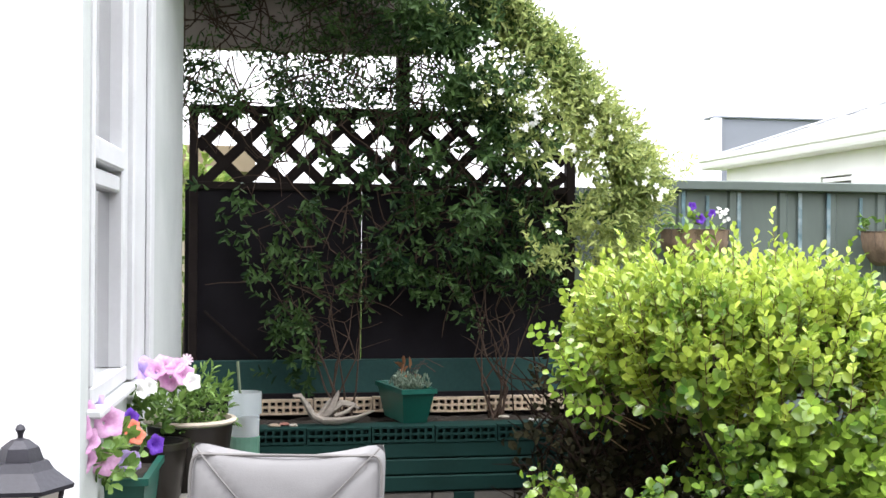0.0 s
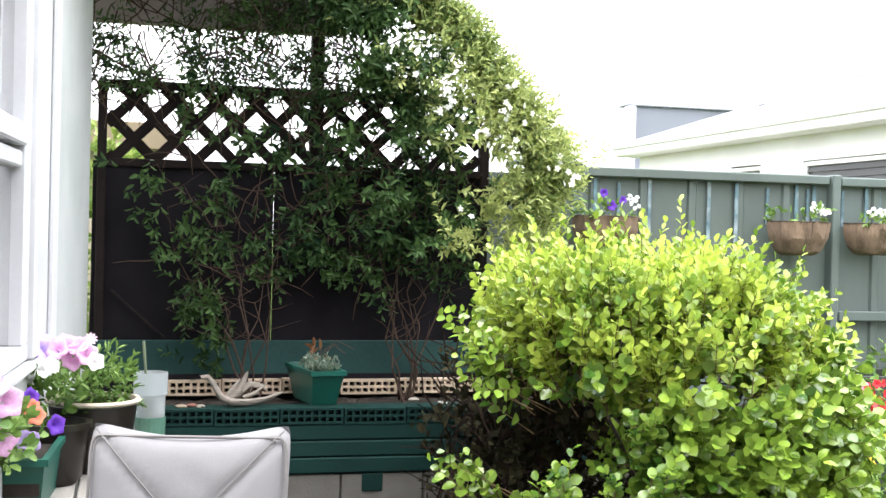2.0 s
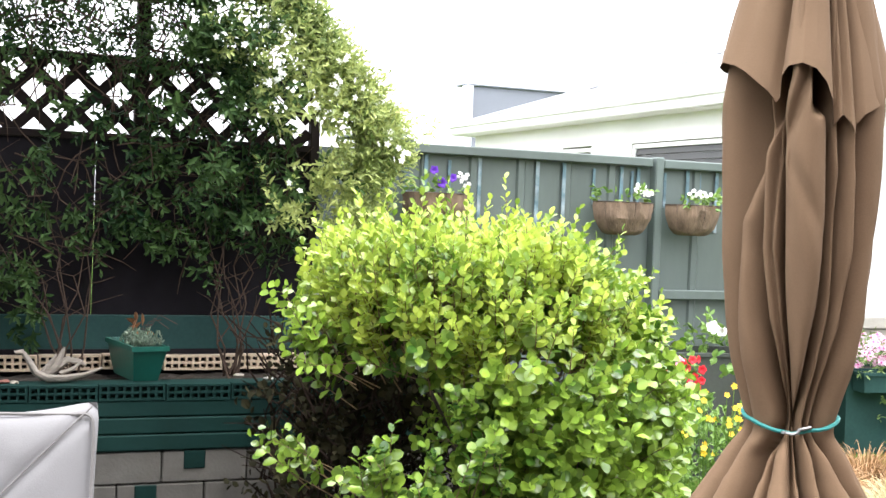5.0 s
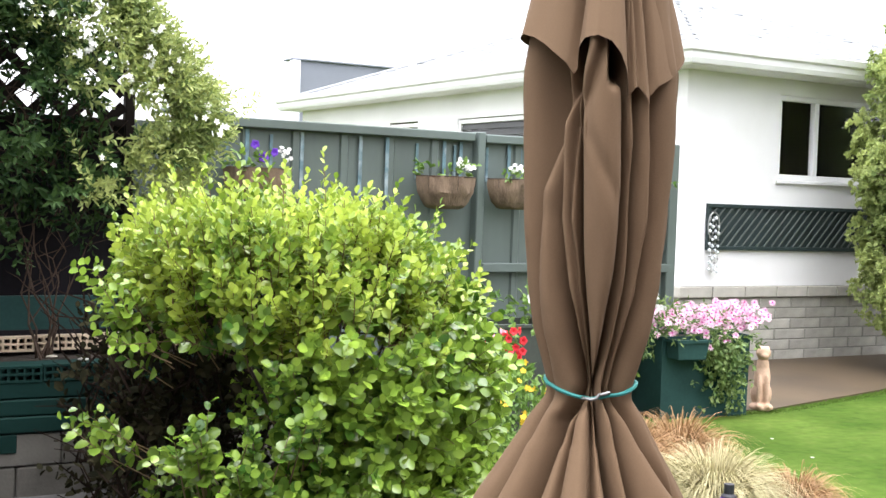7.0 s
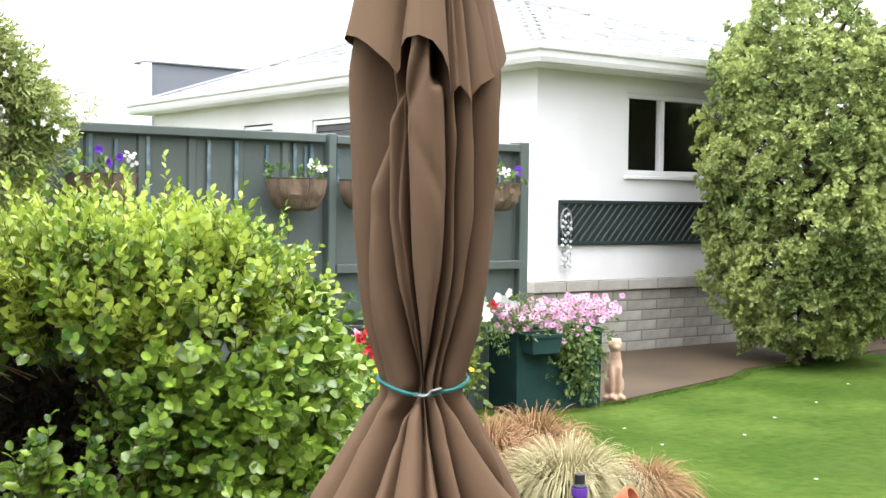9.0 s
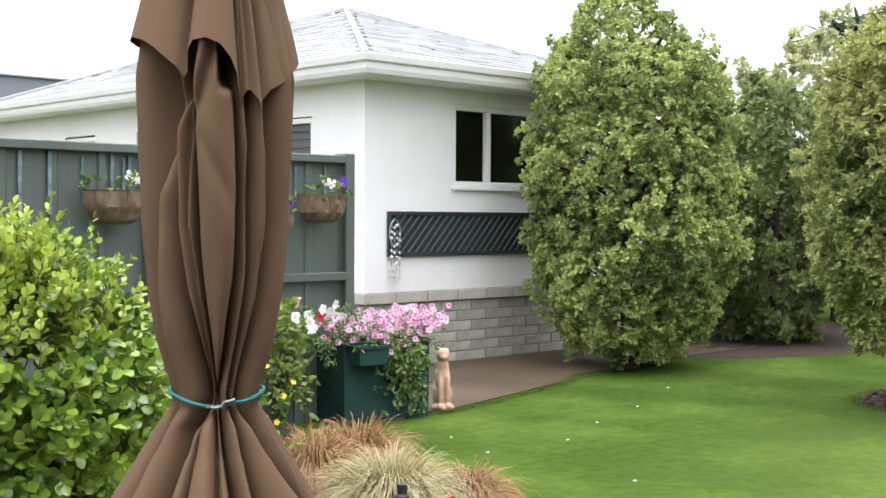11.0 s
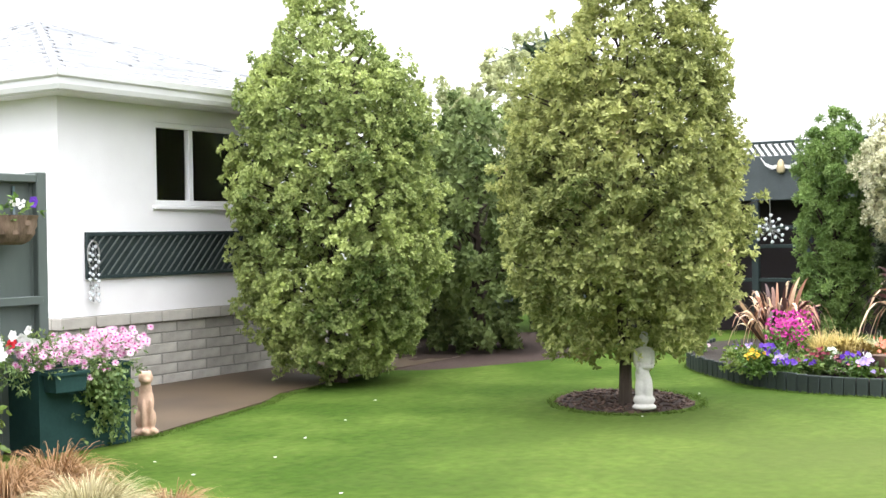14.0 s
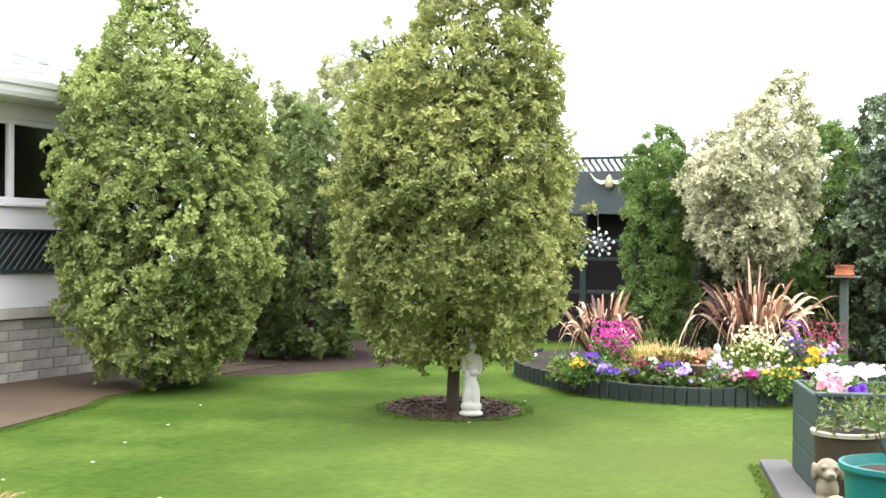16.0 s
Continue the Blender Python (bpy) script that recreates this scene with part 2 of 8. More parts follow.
LATTICE_SLAT = surf("lattice_slat_paint", (0.13, 0.15, 0.145), 0.6, 0.2, 6, 40, 0.1)
GLASS = glass("window_glass")
MILK_GLASS = surf("frosted_lamp_glass", (0.72, 0.7, 0.62), 0.25, 0.08, 6, 60, 0.0)

# greener body and lime tips: leaf age, with top light put into the colour
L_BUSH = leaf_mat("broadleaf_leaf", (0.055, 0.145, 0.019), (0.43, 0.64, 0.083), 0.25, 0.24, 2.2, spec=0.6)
L_YOUNG_LIT = leaf_mat("young_lit_broadleaf_leaf", (0.14, 0.28, 0.03), (0.76, 0.92, 0.15), 0.32, 0.28, 3.5, spec=0.55)
# shaded and lit copies of the vine's leaf colour
L_SHADEVINE = leaf_mat("shaded_vine_leaf", (0.014, 0.045, 0.018), (0.115, 0.205, 0.062), 0.25, 0.5, 3, spec=0.12)
L_VINE = leaf_mat("lit_jasmine_leaf", (0.16, 0.25, 0.07), (0.76, 0.84, 0.3), 0.42, 0.42, 1.5, spec=0.3)
L_TREE_A = leaf_mat("pittosporum_leaf", (0.11, 0.185, 0.045), (0.82, 0.93, 0.35), 0.32, 0.5, 1.8, spec=0.2, each=0.35)
L_TREE_B = leaf_mat("olive_brown_leaf", (0.16, 0.215, 0.06), (0.78, 0.81, 0.31), 0.32, 0.55, 1.6, tint=(0.75, 0.56, 0.36), spec=0.2, each=0.4)
L_TREE_C = leaf_mat("dull_green_leaf", (0.07, 0.12, 0.04), (0.42, 0.52, 0.2), 0.3, 0.55, 1.5, spec=0.15, each=0.35)
L_FAR = leaf_mat("pale_far_leaf", (0.34, 0.4, 0.2), (0.86, 0.88, 0.5), 0.3, 0.6, 1.2, spec=0.1, each=0.4)
L_VARIEG = leaf_mat("variegated_leaf", (0.4, 0.43, 0.22), (1.2, 1.16, 0.84), 0.3, 0.6, 1.6, spec=0.15)
L_CONIFER = leaf_mat("conifer_spray", (0.14, 0.26, 0.06), (0.36, 0.52, 0.15), 0.25, 0.6, 2.5, each=0.35)
L_DARK = leaf_mat("dark_evergreen_leaf", (0.07, 0.11, 0.055), (0.33, 0.42, 0.23), 0.2, 0.5, 1.6)
L_GREEN = leaf_mat("garden_leaf", (0.1, 0.22, 0.04), (0.3, 0.48, 0.11), 0.3, 0.45, 6)
L_LIME = leaf_mat("lime_leaf", (0.16, 0.28, 0.05), (0.38, 0.48, 0.12), 0.3, 0.45, 6)
L_TRAIL = leaf_mat("trailing_leaf", (0.1, 0.2, 0.06), (0.34, 0.46, 0.15), 0.3, 0.5, 5)
L_FLAX = leaf_mat("bronze_flax_blade", (0.1, 0.045, 0.04), (0.7, 0.36, 0.24), 0.25, 0.4, 0.6, tint=(1.3, 1.0, 0.66), each=1.7)
L_SEDGE = leaf_mat("brown_sedge_blade", (0.28, 0.15, 0.06), (0.62, 0.38, 0.19), 0.25, 0.55, 3)
L_BLOND = leaf_mat("blond_tussock_blade", (0.4, 0.36, 0.16), (0.84, 0.74, 0.46), 0.25, 0.55, 3, tint=(0.3, 0.4, 0.15))
L_GRASS = leaf_mat("grass_blade", (0.1, 0.19, 0.03), (0.22, 0.32, 0.075), 0.5, 0.7, 0.9, spec=0.05, each=0.35)
L_PALM = leaf_mat("palm_blade", (0.05, 0.09, 0.05), (0.12, 0.18, 0.1), 0.2, 0.5, 2)


def petal(name, a, b):
    return leaf_mat(name, a, b, 0.3, 0.6, 8)


P_WHITE = petal("white_petal", (0.75, 0.75, 0.72), (0.85, 0.85, 0.84))
P_PINK = petal("pink_petal", (0.62, 0.28, 0.54), (0.8, 0.48, 0.72))
P_PALEPINK = petal("pale_pink_petal", (0.5, 0.24, 0.38), (0.82, 0.62, 0.73))
P_MAGENTA = petal("magenta_petal", (0.36, 0.01, 0.19), (0.56, 0.05, 0.33))
P_PURPLE = petal("purple_petal", (0.07, 0.015, 0.3), (0.16, 0.05, 0.45))
P_LILAC = petal("lilac_petal", (0.36, 0.25, 0.6), (0.55, 0.43, 0.76))
P_RED = petal("red_petal", (0.5, 0.01, 0.02), (0.7, 0.04, 0.06))
P_CORAL = petal("coral_petal", (0.75, 0.2, 0.12), (0.85, 0.3, 0.2))
P_YELLOW = petal("yellow_petal", (0.62, 0.36, 0.01), (0.75, 0.52, 0.04))
P_CREAM = petal("cream_petal", (0.72, 0.65, 0.3), (0.8, 0.76, 0.45))
P_MAROON = petal("maroon_petal", (0.12, 0.01, 0.03), (0.3, 0.03, 0.06))
P_ROSE = petal("rose_petal", (0.7, 0.2, 0.28), (0.82, 0.38, 0.45))

# ---- builders ----
rng = np.random.default_rng(7)


def obj(name, verts, faces, mat, parent=None, smooth=False, label=""):
    """One mesh object from vertex and face arrays."""
    me = bpy.data.meshes.new(name)
    verts = np.asarray(verts, np.float32).reshape(-1, 3)
    if isinstance(faces, np.ndarray):
        k = faces.shape[1]
        me.vertices.add(len(verts))
        me.vertices.foreach_set("co", verts.ravel())
        me.loops.add(faces.size)
        me.loops.foreach_set("vertex_index", faces.astype(np.int32).ravel())
        me.polygons.add(len(faces))
        me.polygons.foreach_set("loop_start", np.arange(0, faces.size, k, dtype=np.int32))
        me.update(calc_edges=True)
        me.validate()
    else:
        me.from_pydata(verts.tolist(), [], faces)
        me.update()
    if mat:
        me.materials.append(mat)
    if smooth:
        me.polygons.foreach_set("use_smooth", np.ones(len(me.polygons), bool))
    ob = new(name, me)
    if parent:
        ob.parent = parent
    return tagged(ob, label)


def part(name, bm, material, parent, label="", smooth=False):
    """Links a bmesh as one mesh object under a thing or a part."""
    me = bpy.data.meshes.new(name)
    bm.to_mesh(me)
    bm.free()
    me.materials.append(material)
    if smooth:
        me.polygons.foreach_set("use_smooth", np.ones(len(me.polygons), bool))
        me.set_sharp_from_angle(angle=radians(38))
    ob = new(name, me)
    if parent:
        ob.parent = parent
    return tagged(ob, label)


def share(name, me, parent, m):
    """One more object on a mesh that exists already."""
    ob = new(name, me)
    ob.parent = parent
    ob.matrix_basis = m
    return ob


def thing(name, label, category, m=None, group="", kind=""):
    ob = tagged(new(name), label, category, group, kind)
    ob.empty_display_size = 0.1
    if m is not None:
        ob.matrix_basis = m
    return ob


def cube(bm, x0, x1, y0, y1, z0, z1, m=None):
    vs = [bm.verts.new(Vector((x, y, z)) if m is None else m @ Vector((x, y, z))) for x in (x0, x1) for y in (y0, y1) for z in (z0, z1)]
    for f in ((0, 1, 3, 2), (4, 6, 7, 5), (0, 4, 5, 1), (2, 3, 7, 6), (0, 2, 6, 4), (1, 5, 7, 3)):
        bm.faces.new([vs[i] for i in f])
    return vs


def block(x0, x1, y0, y1, z0, z1, bevel=0.004, m=None, seg=1):
    """A box with softened edges."""
    bm = bmesh.new()
    cube(bm, x0, x1, y0, y1, z0, z1, m)
    bmesh.ops.recalc_face_normals(bm, faces=bm.faces)
    if bevel:
        bmesh.ops.bevel(bm, geom=bm.edges[:], offset=bevel, segments=seg, affect="EDGES")
    return bm


def lathe(profile, n=24, squash=(1, 1), caps=True):
    """A turned form from (radius, height) pairs, as a bmesh."""
    bm = bmesh.new()
    rings = []
    for r, z in profile:
        rings.append([bm.verts.new((r * squash[0] * math.cos(2 * math.pi * i / n), r * squash[1] * math.sin(2 * math.pi * i / n), z)) for i in range(n)])
    for a, b in zip(rings, rings[1:]):
        for i in range(n):
            bm.faces.new((a[i], a[(i + 1) % n], b[(i + 1) % n], b[i]))
    if caps:
        bm.faces.new(rings[0][::-1])
        bm.faces.new(rings[-1])
    return bm


def tube(points, radii, n=7, bm=None):
    """A tapered tube along points."""
    bm = bm or bmesh.new()
    pts = [Vector(p) for p in points]
    rings = []
    for i, p in enumerate(pts):
        d = (pts[min(i + 1, len(pts) - 1)] - pts[max(i - 1, 0)]).normalized()
        side = d.cross(Vector((0.31, 0.87, 0.38))).normalized()
        up = side.cross(d)
        r = radii[i] if hasattr(radii, "__len__") else radii
        rings.append([bm.verts.new(p + r * (math.cos(2 * math.pi * k / n) * side + math.sin(2 * math.pi * k / n) * up)) for k in range(n)])
    for a, b in zip(rings, rings[1:]):
        for i in range(n):
            bm.faces.new((a[i], a[(i + 1) % n], b[(i + 1) % n], b[i]))
    bm.faces.new(rings[0][::-1])
    bm.faces.new(rings[-1])
    return bm


def unit(v):
    v = np.asarray(v, float)
    return v / np.maximum(np.linalg.norm(v, axis=-1, keepdims=True), 1e-9)


def blobnoise(p, scale, seed=0.0):
    """Smooth noise for an array of places, about -1 to 1."""
    off = Vector((seed * 3.1, seed * 1.7, seed * 2.3))
    return np.array([noise.noise(Vector(q) * scale + off) for q in p])


LEAF_T = np.array([[0, 0, 0], [0.35, 0.5, 0.1], [0.75, 0.42, 0.06], [1, 0, -0.08], [0.75, -0.42, 0.06], [0.35, -0.5, 0.1]])
ROUND_T = np.array([[0, 0, 0], [0.4, 0.5, 0.07], [0.85, 0.4, 0.05], [1, 0, -0.03], [0.85, -0.4, 0.05], [0.4, -0.5, 0.07]])
LEAF_F = np.array([[0, 1, 2, 3], [0, 3, 4, 5]])
BROAD_T = np.array([[0, 0, 0], [0.5, 0, -0.03], [1, 0, -0.1], [0.2, 0.3, 0.05], [0.52, 0.5, 0.09], [0.87, 0.3, 0.0], [0.2, -0.3, 0.05], [0.52, -0.5, 0.09], [0.87, -0.3, 0.0]])
BROAD_F = np.array([[0, 3, 4, 1], [1, 4, 5, 2], [0, 1, 7, 6], [1, 2, 8, 7]])


def leaves(name, pos, way, size, width, mat, parent, template=LEAF_T, upness=0.5, label="", kind="", up=None):
    """Many small folded leaves in one mesh. pos, way, up: arrays of places, directions and blade normals."""
    n = len(pos)
    d = unit(way)
    up = unit(np.array([0, 0, 1.0]) * upness + rng.normal(0, 0.55, (n, 3)) if up is None else unit(up) + rng.normal(0, 0.42, (n, 3)))
    side = unit(np.cross(up, d))
    nor = np.cross(d, side)
    size = np.broadcast_to(size, n)
    v = (template[None, :, 0, None] * d[:, None] + template[None, :, 1, None] * width * side[:, None] + template[None, :, 2, None] * nor[:, None]) * size[:, None, None] + pos[:, None]
    k = len(template)
    f = ((BROAD_F if k == 9 else LEAF_F)[None] + (np.arange(n) * k)[:, None, None]).reshape(-1, 4)
    ob = obj(name, v.reshape(-1, 3), f, mat, parent, label=label)
    return tagged(ob, kind=kind or "stuff")


def shoots(pos, way, count, length, spread):
    """Leaves set along short shoots: places and directions for leaves()."""
    n = len(pos)
    w = unit(way)
    along = rng.uniform(0, 1, (n, count))
    p = pos[:, None] + w[:, None] * (along * length)[..., None]
    d = unit(w[:, None] * 0.7 + rng.normal(0, spread, (n, count, 3)))
    return p.reshape(-1, 3), d.reshape(-1, 3)


def across(w, ang):
    """Directions square to w, turned round it by ang."""
    a = unit(np.cross(w, np.array([0.31, 0.57, 0.76])))
    b = np.cross(w, a)
    return a[:, None] * np.cos(ang)[..., None] + b[:, None] * np.sin(ang)[..., None]


def sprigs(pos, way, count, length, size, spread=0.9, taper=0.45):
    """Shoots with leaves in a spiral, smaller towards the tip: places, directions, blade normals and sizes."""
    n, w = len(pos), unit(way)
    length = np.broadcast_to(length, n)
    k = np.arange(count)[None]
    along = (k + rng.uniform(0.2, 0.8, (n, count))) / count
    rad = across(w, k * 2.4 + rng.uniform(0, 6.28, (n, 1)) + rng.normal(0, 0.25, (n, count)))
    p = pos[:, None] + w[:, None] * (along * length[:, None])[..., None]
    d = unit(w[:, None] * (0.38 + 0.65 * along**1.5)[..., None] + rad * spread + np.array([0, 0, -0.08]))
    u = w[:, None] * np.ones_like(d) - rad * 0.35
    sz = size * (1.12 - taper * along) * rng.uniform(0.8, 1.15, (n, count))
    return p.reshape(-1, 3), d.reshape(-1, 3), u.reshape(-1, 3), sz.reshape(-1)


def rosettes(pos, way, count, size):
    """Whorls of leaves at shoot tips, open towards way."""
    n, w = len(pos), unit(way)
    k = np.arange(count)[None]
    lift = np.radians(8 + 62 * (k + rng.uniform(0, 1, (n, count))) / count)
    rad = across(w, k * 2.4 + rng.uniform(0, 6.28, (n, 1)))
    d = rad * np.cos(lift)[..., None] + w[:, None] * np.sin(lift)[..., None]
    p = pos[:, None] - w[:, None] * (0.6 * size * (1 - k / count))[..., None]
    u = w[:, None] * np.ones_like(d)
    sz = size * (1.15 - 0.5 * k / count) * rng.uniform(0.8, 1.2, (n, count))
    return p.reshape(-1, 3), d.reshape(-1, 3), u.reshape(-1, 3), sz.reshape(-1)


def crown(n, centre, profile, lump=0.18, seed=0.0, inner=0.55, squash=(1, 1), lumps=2.2):
    """Shoot places and directions in a crown whose radius at each height is given by profile: (height, radius) pairs."""
    hs, rs = np.array(profile).T
    w = np.maximum(rs, 0.05)
    grid = np.linspace(hs[0], hs[-1], 400)
    rr = np.interp(grid, hs, rs)
    cum = np.cumsum(rr + 0.02)
    z = np.interp(rng.uniform(0, cum[-1], n), cum, grid)
    a = rng.uniform(0, 2 * np.pi, n)
    depth = 1 - (1 - inner) * rng.uniform(0, 1, n) ** 1.8
    r = np.interp(z, hs, rs)
    base = np.stack([np.cos(a) * r, np.sin(a) * r, z], -1)
    bump = 1 + lump * 1.6 * blobnoise(base, lumps, seed) + lump * 0.8 * blobnoise(base, lumps * 2.7, seed + 5)
    k = depth * bump
    slope = np.interp(z + 0.05, hs, rs) - np.interp(z - 0.05, hs, rs)
    p = np.stack([np.cos(a) * r * k * squash[0], np.sin(a) * r * k * squash[1], z + 0.04 * rng.normal(size=n)], -1) + np.array(centre)
    d = np.stack([np.cos(a), np.sin(a), 0.35 - 2.0 * slope], -1) + rng.normal(0, 0.35, (n, 3))
    return p, unit(d)


def clumped(p, d, k, r):
    """Gathers shoots into rounded clumps: k shoots round each of the given places."""
    c, o = np.repeat(p, k, 0), unit(rng.normal(size=(len(p) * k, 3)))
    out = unit(np.repeat(d, k, 0))
    o = unit(o + 0.7 * out + np.array([0, 0, 0.35]))
    return c + o * r * rng.uniform(0.3, 1, (len(o), 1)), unit(o + 0.3 * out)


def blades(name, base, way, length, width, droop, mat, parent, seg=5, label="", power=2.0):
    """Strap leaves or grass blades that arch over: one strip each."""
    n = len(base)
    d = unit(way)
    side = unit(np.cross(d, np.array([0, 0, 1.0]) + rng.normal(0, 0.3, (n, 3))))
    length, width, droop = (np.broadcast_to(v, n) for v in (length, width, droop))
    vs = np.zeros((n, seg + 1, 2, 3))
    for i in range(seg + 1):
        t = i / seg
        c = base + d * (length * t)[:, None]
        c[:, 2] -= droop * length * t**power
        w = width * (0.7 + 0.6 * t if t < 0.5 else 1.0) * (1 - t**3) + 0.0008
        vs[:, i, 0], vs[:, i, 1] = c - side * w[:, None] / 2, c + side * w[:, None] / 2
    q = []
    for i in range(seg):
        q.append([2 * i, 2 * i + 1, 2 * i + 3, 2 * i + 2])
    f = (np.array(q)[None] + (np.arange(n) * 2 * (seg + 1))[:, None, None]).reshape(-1, 4)
    return tagged(obj(name, vs.reshape(-1, 3), f, mat, parent, label=label), kind="stuff")


def blossoms(name, pos, facing, radius, mat, parent, petals=5, label="", cup=0.15, width=0.75):
    """Small open flowers, each of a few petals, in one mesh."""
    n = len(pos)
    f = unit(facing)
    a = unit(np.cross(f, rng.normal(size=(n, 3))))
    b = np.cross(f, a)
    ps, ds, up = [], [], []
    for k in range(petals):
        t = 2 * np.pi * k / petals
        ds.append(unit(a * np.cos(t) + b * np.sin(t) + f * cup))
        ps.append(pos)
        up.append(f)
    ps, d, up = np.concatenate(ps), np.concatenate(ds), np.concatenate(up)
    side = unit(np.cross(up, d))
    nor = np.cross(d, side)
    size = np.tile(np.broadcast_to(radius, n), petals)
    T = ROUND_T
    v = (T[None, :, 0, None] * d[:, None] + T[None, :, 1, None] * width * side[:, None] + T[None, :, 2, None] * nor[:, None]) * size[:, None, None] + ps[:, None]
    fc = (LEAF_F[None] + (np.arange(len(ps)) * 6)[:, None, None]).reshape(-1, 4)
    return tagged(obj(name, v.reshape(-1, 3), fc, mat, parent, label=label), kind="stuff")


def ring_noise(n, centre, radius):
    return np.array(centre) + np.clip(rng.normal(0, 1, (n, 3)), -1.7, 1.7) * np.array(radius)

# ---- ground ----
def flat(name, outline, z, mat, thick=0.03, label="", category="", kind="structure"):
    """A slab with the given outline, its top at z."""
    bm = bmesh.new()
    vs = [bm.verts.new((x, y, z)) for x, y in outline]
    f = bm.faces.new(vs)
    if f.normal.z < 0:
        f.normal_flip()
    ex = bmesh.ops.extrude_face_region(bm, geom=[f])
    for v in (g for g in ex["geom"] if isinstance(g, bmesh.types.BMVert)):
        v.co.z -= thick
    bmesh.ops.recalc_face_normals(bm, faces=bm.faces)
    return tagged(part(name, bm, mat, None), label, category, "", kind)


bm = bmesh.new()
bmesh.ops.create_grid(bm, x_segments=40, y_segments=40, size=400)
ground = tagged(part("ground", bm, GRASS_GROUND, None), "short mown green lawn reaching to the boundary", "lawn", kind="structure")
flat("patio_floor", [(-4, -4), (4.2, -4), (4.2, 1.6), (2.9, 2.6), (2.4, 5.4), (-4, 5.4)], 0.012, CONCRETE_GREY, 0.05, "plain grey concrete patio beside the house", "patio")
flat("garden_path", [(5.55, 6.1), (6.6, 6.02), (8.25, 6.44), (8.7, 6.68), (10.5, 6.9), (14, 6.95), (14, 8.2), (7.4, 8.2), (7.4, 18), (5.6, 18)], 0.02, CONCRETE, 0.05, "damp brown-stained concrete path along the house", "path")


# ---- white house across the lawn ----
def wall_with_holes(name, length, height, thick, holes, mat, m, label):
    """A wall along local x, y being its depth, with openings (x0, x1, z0, z1) that go right through."""
    xs = sorted({0, length, *[h[0] for h in holes], *[h[1] for h in holes]})
    zs = sorted({0, height, *[h[2] for h in holes], *[h[3] for h in holes]})
    bm = bmesh.new()
    for x0, x1 in zip(xs, xs[1:]):
        for z0, z1 in zip(zs, zs[1:]):
            cx, cz = (x0 + x1) / 2, (z0 + z1) / 2
            if not any(h[0] < cx < h[1] and h[2] < cz < h[3] for h in holes):
                cube(bm, x0, x1, 0, thick, z0, z1)
    bmesh.ops.remove_doubles(bm, verts=bm.verts, dist=1e-5)
    seen = {}
    for f in bm.faces:
        seen.setdefault(tuple(round(c, 4) for c in f.calc_center_median()), []).append(f)
    bmesh.ops.delete(bm, geom=[f for fs in seen.values() if len(fs) > 1 for f in fs], context="FACES")
    bmesh.ops.recalc_face_normals(bm, faces=bm.faces)
    ob = part(name, bm, mat, None)
    ob.matrix_basis = m
    return tagged(ob, label, "wall", "", "structure")


HX, HY = 7.53, 8.14
PL = 0.72
wall_with_holes("wall_house_south", 4.2, 2.06, 0.2, [(1.13, 2.75, 1.0, 1.79)], WHITE_WALL, pose(HX, HY, PL), "white painted roughcast house wall above a block plinth")
wall_with_holes("wall_house_west", 8.4, 2.06, 0.2, [(0.57, 3.83, 0.9, 1.65), (4.79, 5.55, 0.9, 1.66)], WHITE_WALL,
                pose(HX + 0.2, HY + 0.2, PL, 0, 0, 90), "white painted roughcast house wall facing the fence")
# near-black box painted in for the dark of unlit rooms
tagged(part("room_dark_box", block(HX + 0.9, HX + 4.0, HY + 0.9, HY + 8.2, 0, 2.6, 0), DARK_ROOM, None), "near-black box standing for the unlit rooms behind the windows", "wall", kind="structure")


def window(name, w, h, bars, m, label, mat_frame=WHITE_PAINT, depth=0.06, sill=True, frame_w=0.05):
    """A window in local x (width), z (height), facing -y, with a frame, panes and a sill."""
    t = thing(name, label, "window", m, kind="structure")
    fw = frame_w
    for a in ((0, w, 0, fw), (0, w, h - fw, h), (0, fw, fw, h - fw), (w - fw, w, fw, h - fw)):
        part("window_frame", block(a[0], a[1], 0.02, 0.02 + depth, a[2], a[3], 0.004), mat_frame, t)
    xs = [fw, *[b * w for b in bars], w - fw]
    for b in bars:
        part("mullion", block(b * w - 0.03, b * w + 0.03, 0.015, 0.08, fw, h - fw, 0.004), mat_frame, t)
    for a, b in zip(xs, xs[1:]):
        p = part("pane", block(a, b, 0.05, 0.056, fw, h - fw, 0), GLASS, t)
        p.visible_shadow = False
    if sill:
        part("window_sill", block(-0.03, w + 0.03, -0.035, 0.06, -0.04, -0.004, 0.006), mat_frame, t)
    return t


window("window_1", 1.62, 0.79, [0.31], pose(HX + 1.13, HY, PL + 1.0), "white framed window with dark panes in the white wall")
for i, (y0, y1) in enumerate(((8.91, 12.17), (13.13, 13.89))):
    wi = window(f"window_{i + 2}", y1 - y0, 0.74, [], pose(HX, y1, PL + 0.9, 0, 0, -90), "white framed window with grey slatted blinds behind the glass")
    for k in range(8):
        part("slat", block(0.05, y1 - y0 - 0.05, -0.012, 0.0, 0.0, 0.074, 0.002, pose(0, 0.04, 0.055 + 0.08 * k, -18)), BLIND, wi)

EX, EY = 7.27, 7.8
AX, AY, AZ = 9.62, 10.98, 3.87
FX, FYY = 12.0, 17.0
roof_house = thing("house_roof", "pale grey tiled hip roof with white gutters", "roof", kind="structure")
part("soffit", block(EX + 0.02, FX, EY + 0.02, HY + 0.1, 2.66, 2.7, 0), WHITE_PAINT, roof_house)
part("soffit", block(EX + 0.02, HX + 0.1, HY + 0.102, FYY, 2.66, 2.7, 0), WHITE_PAINT, roof_house)


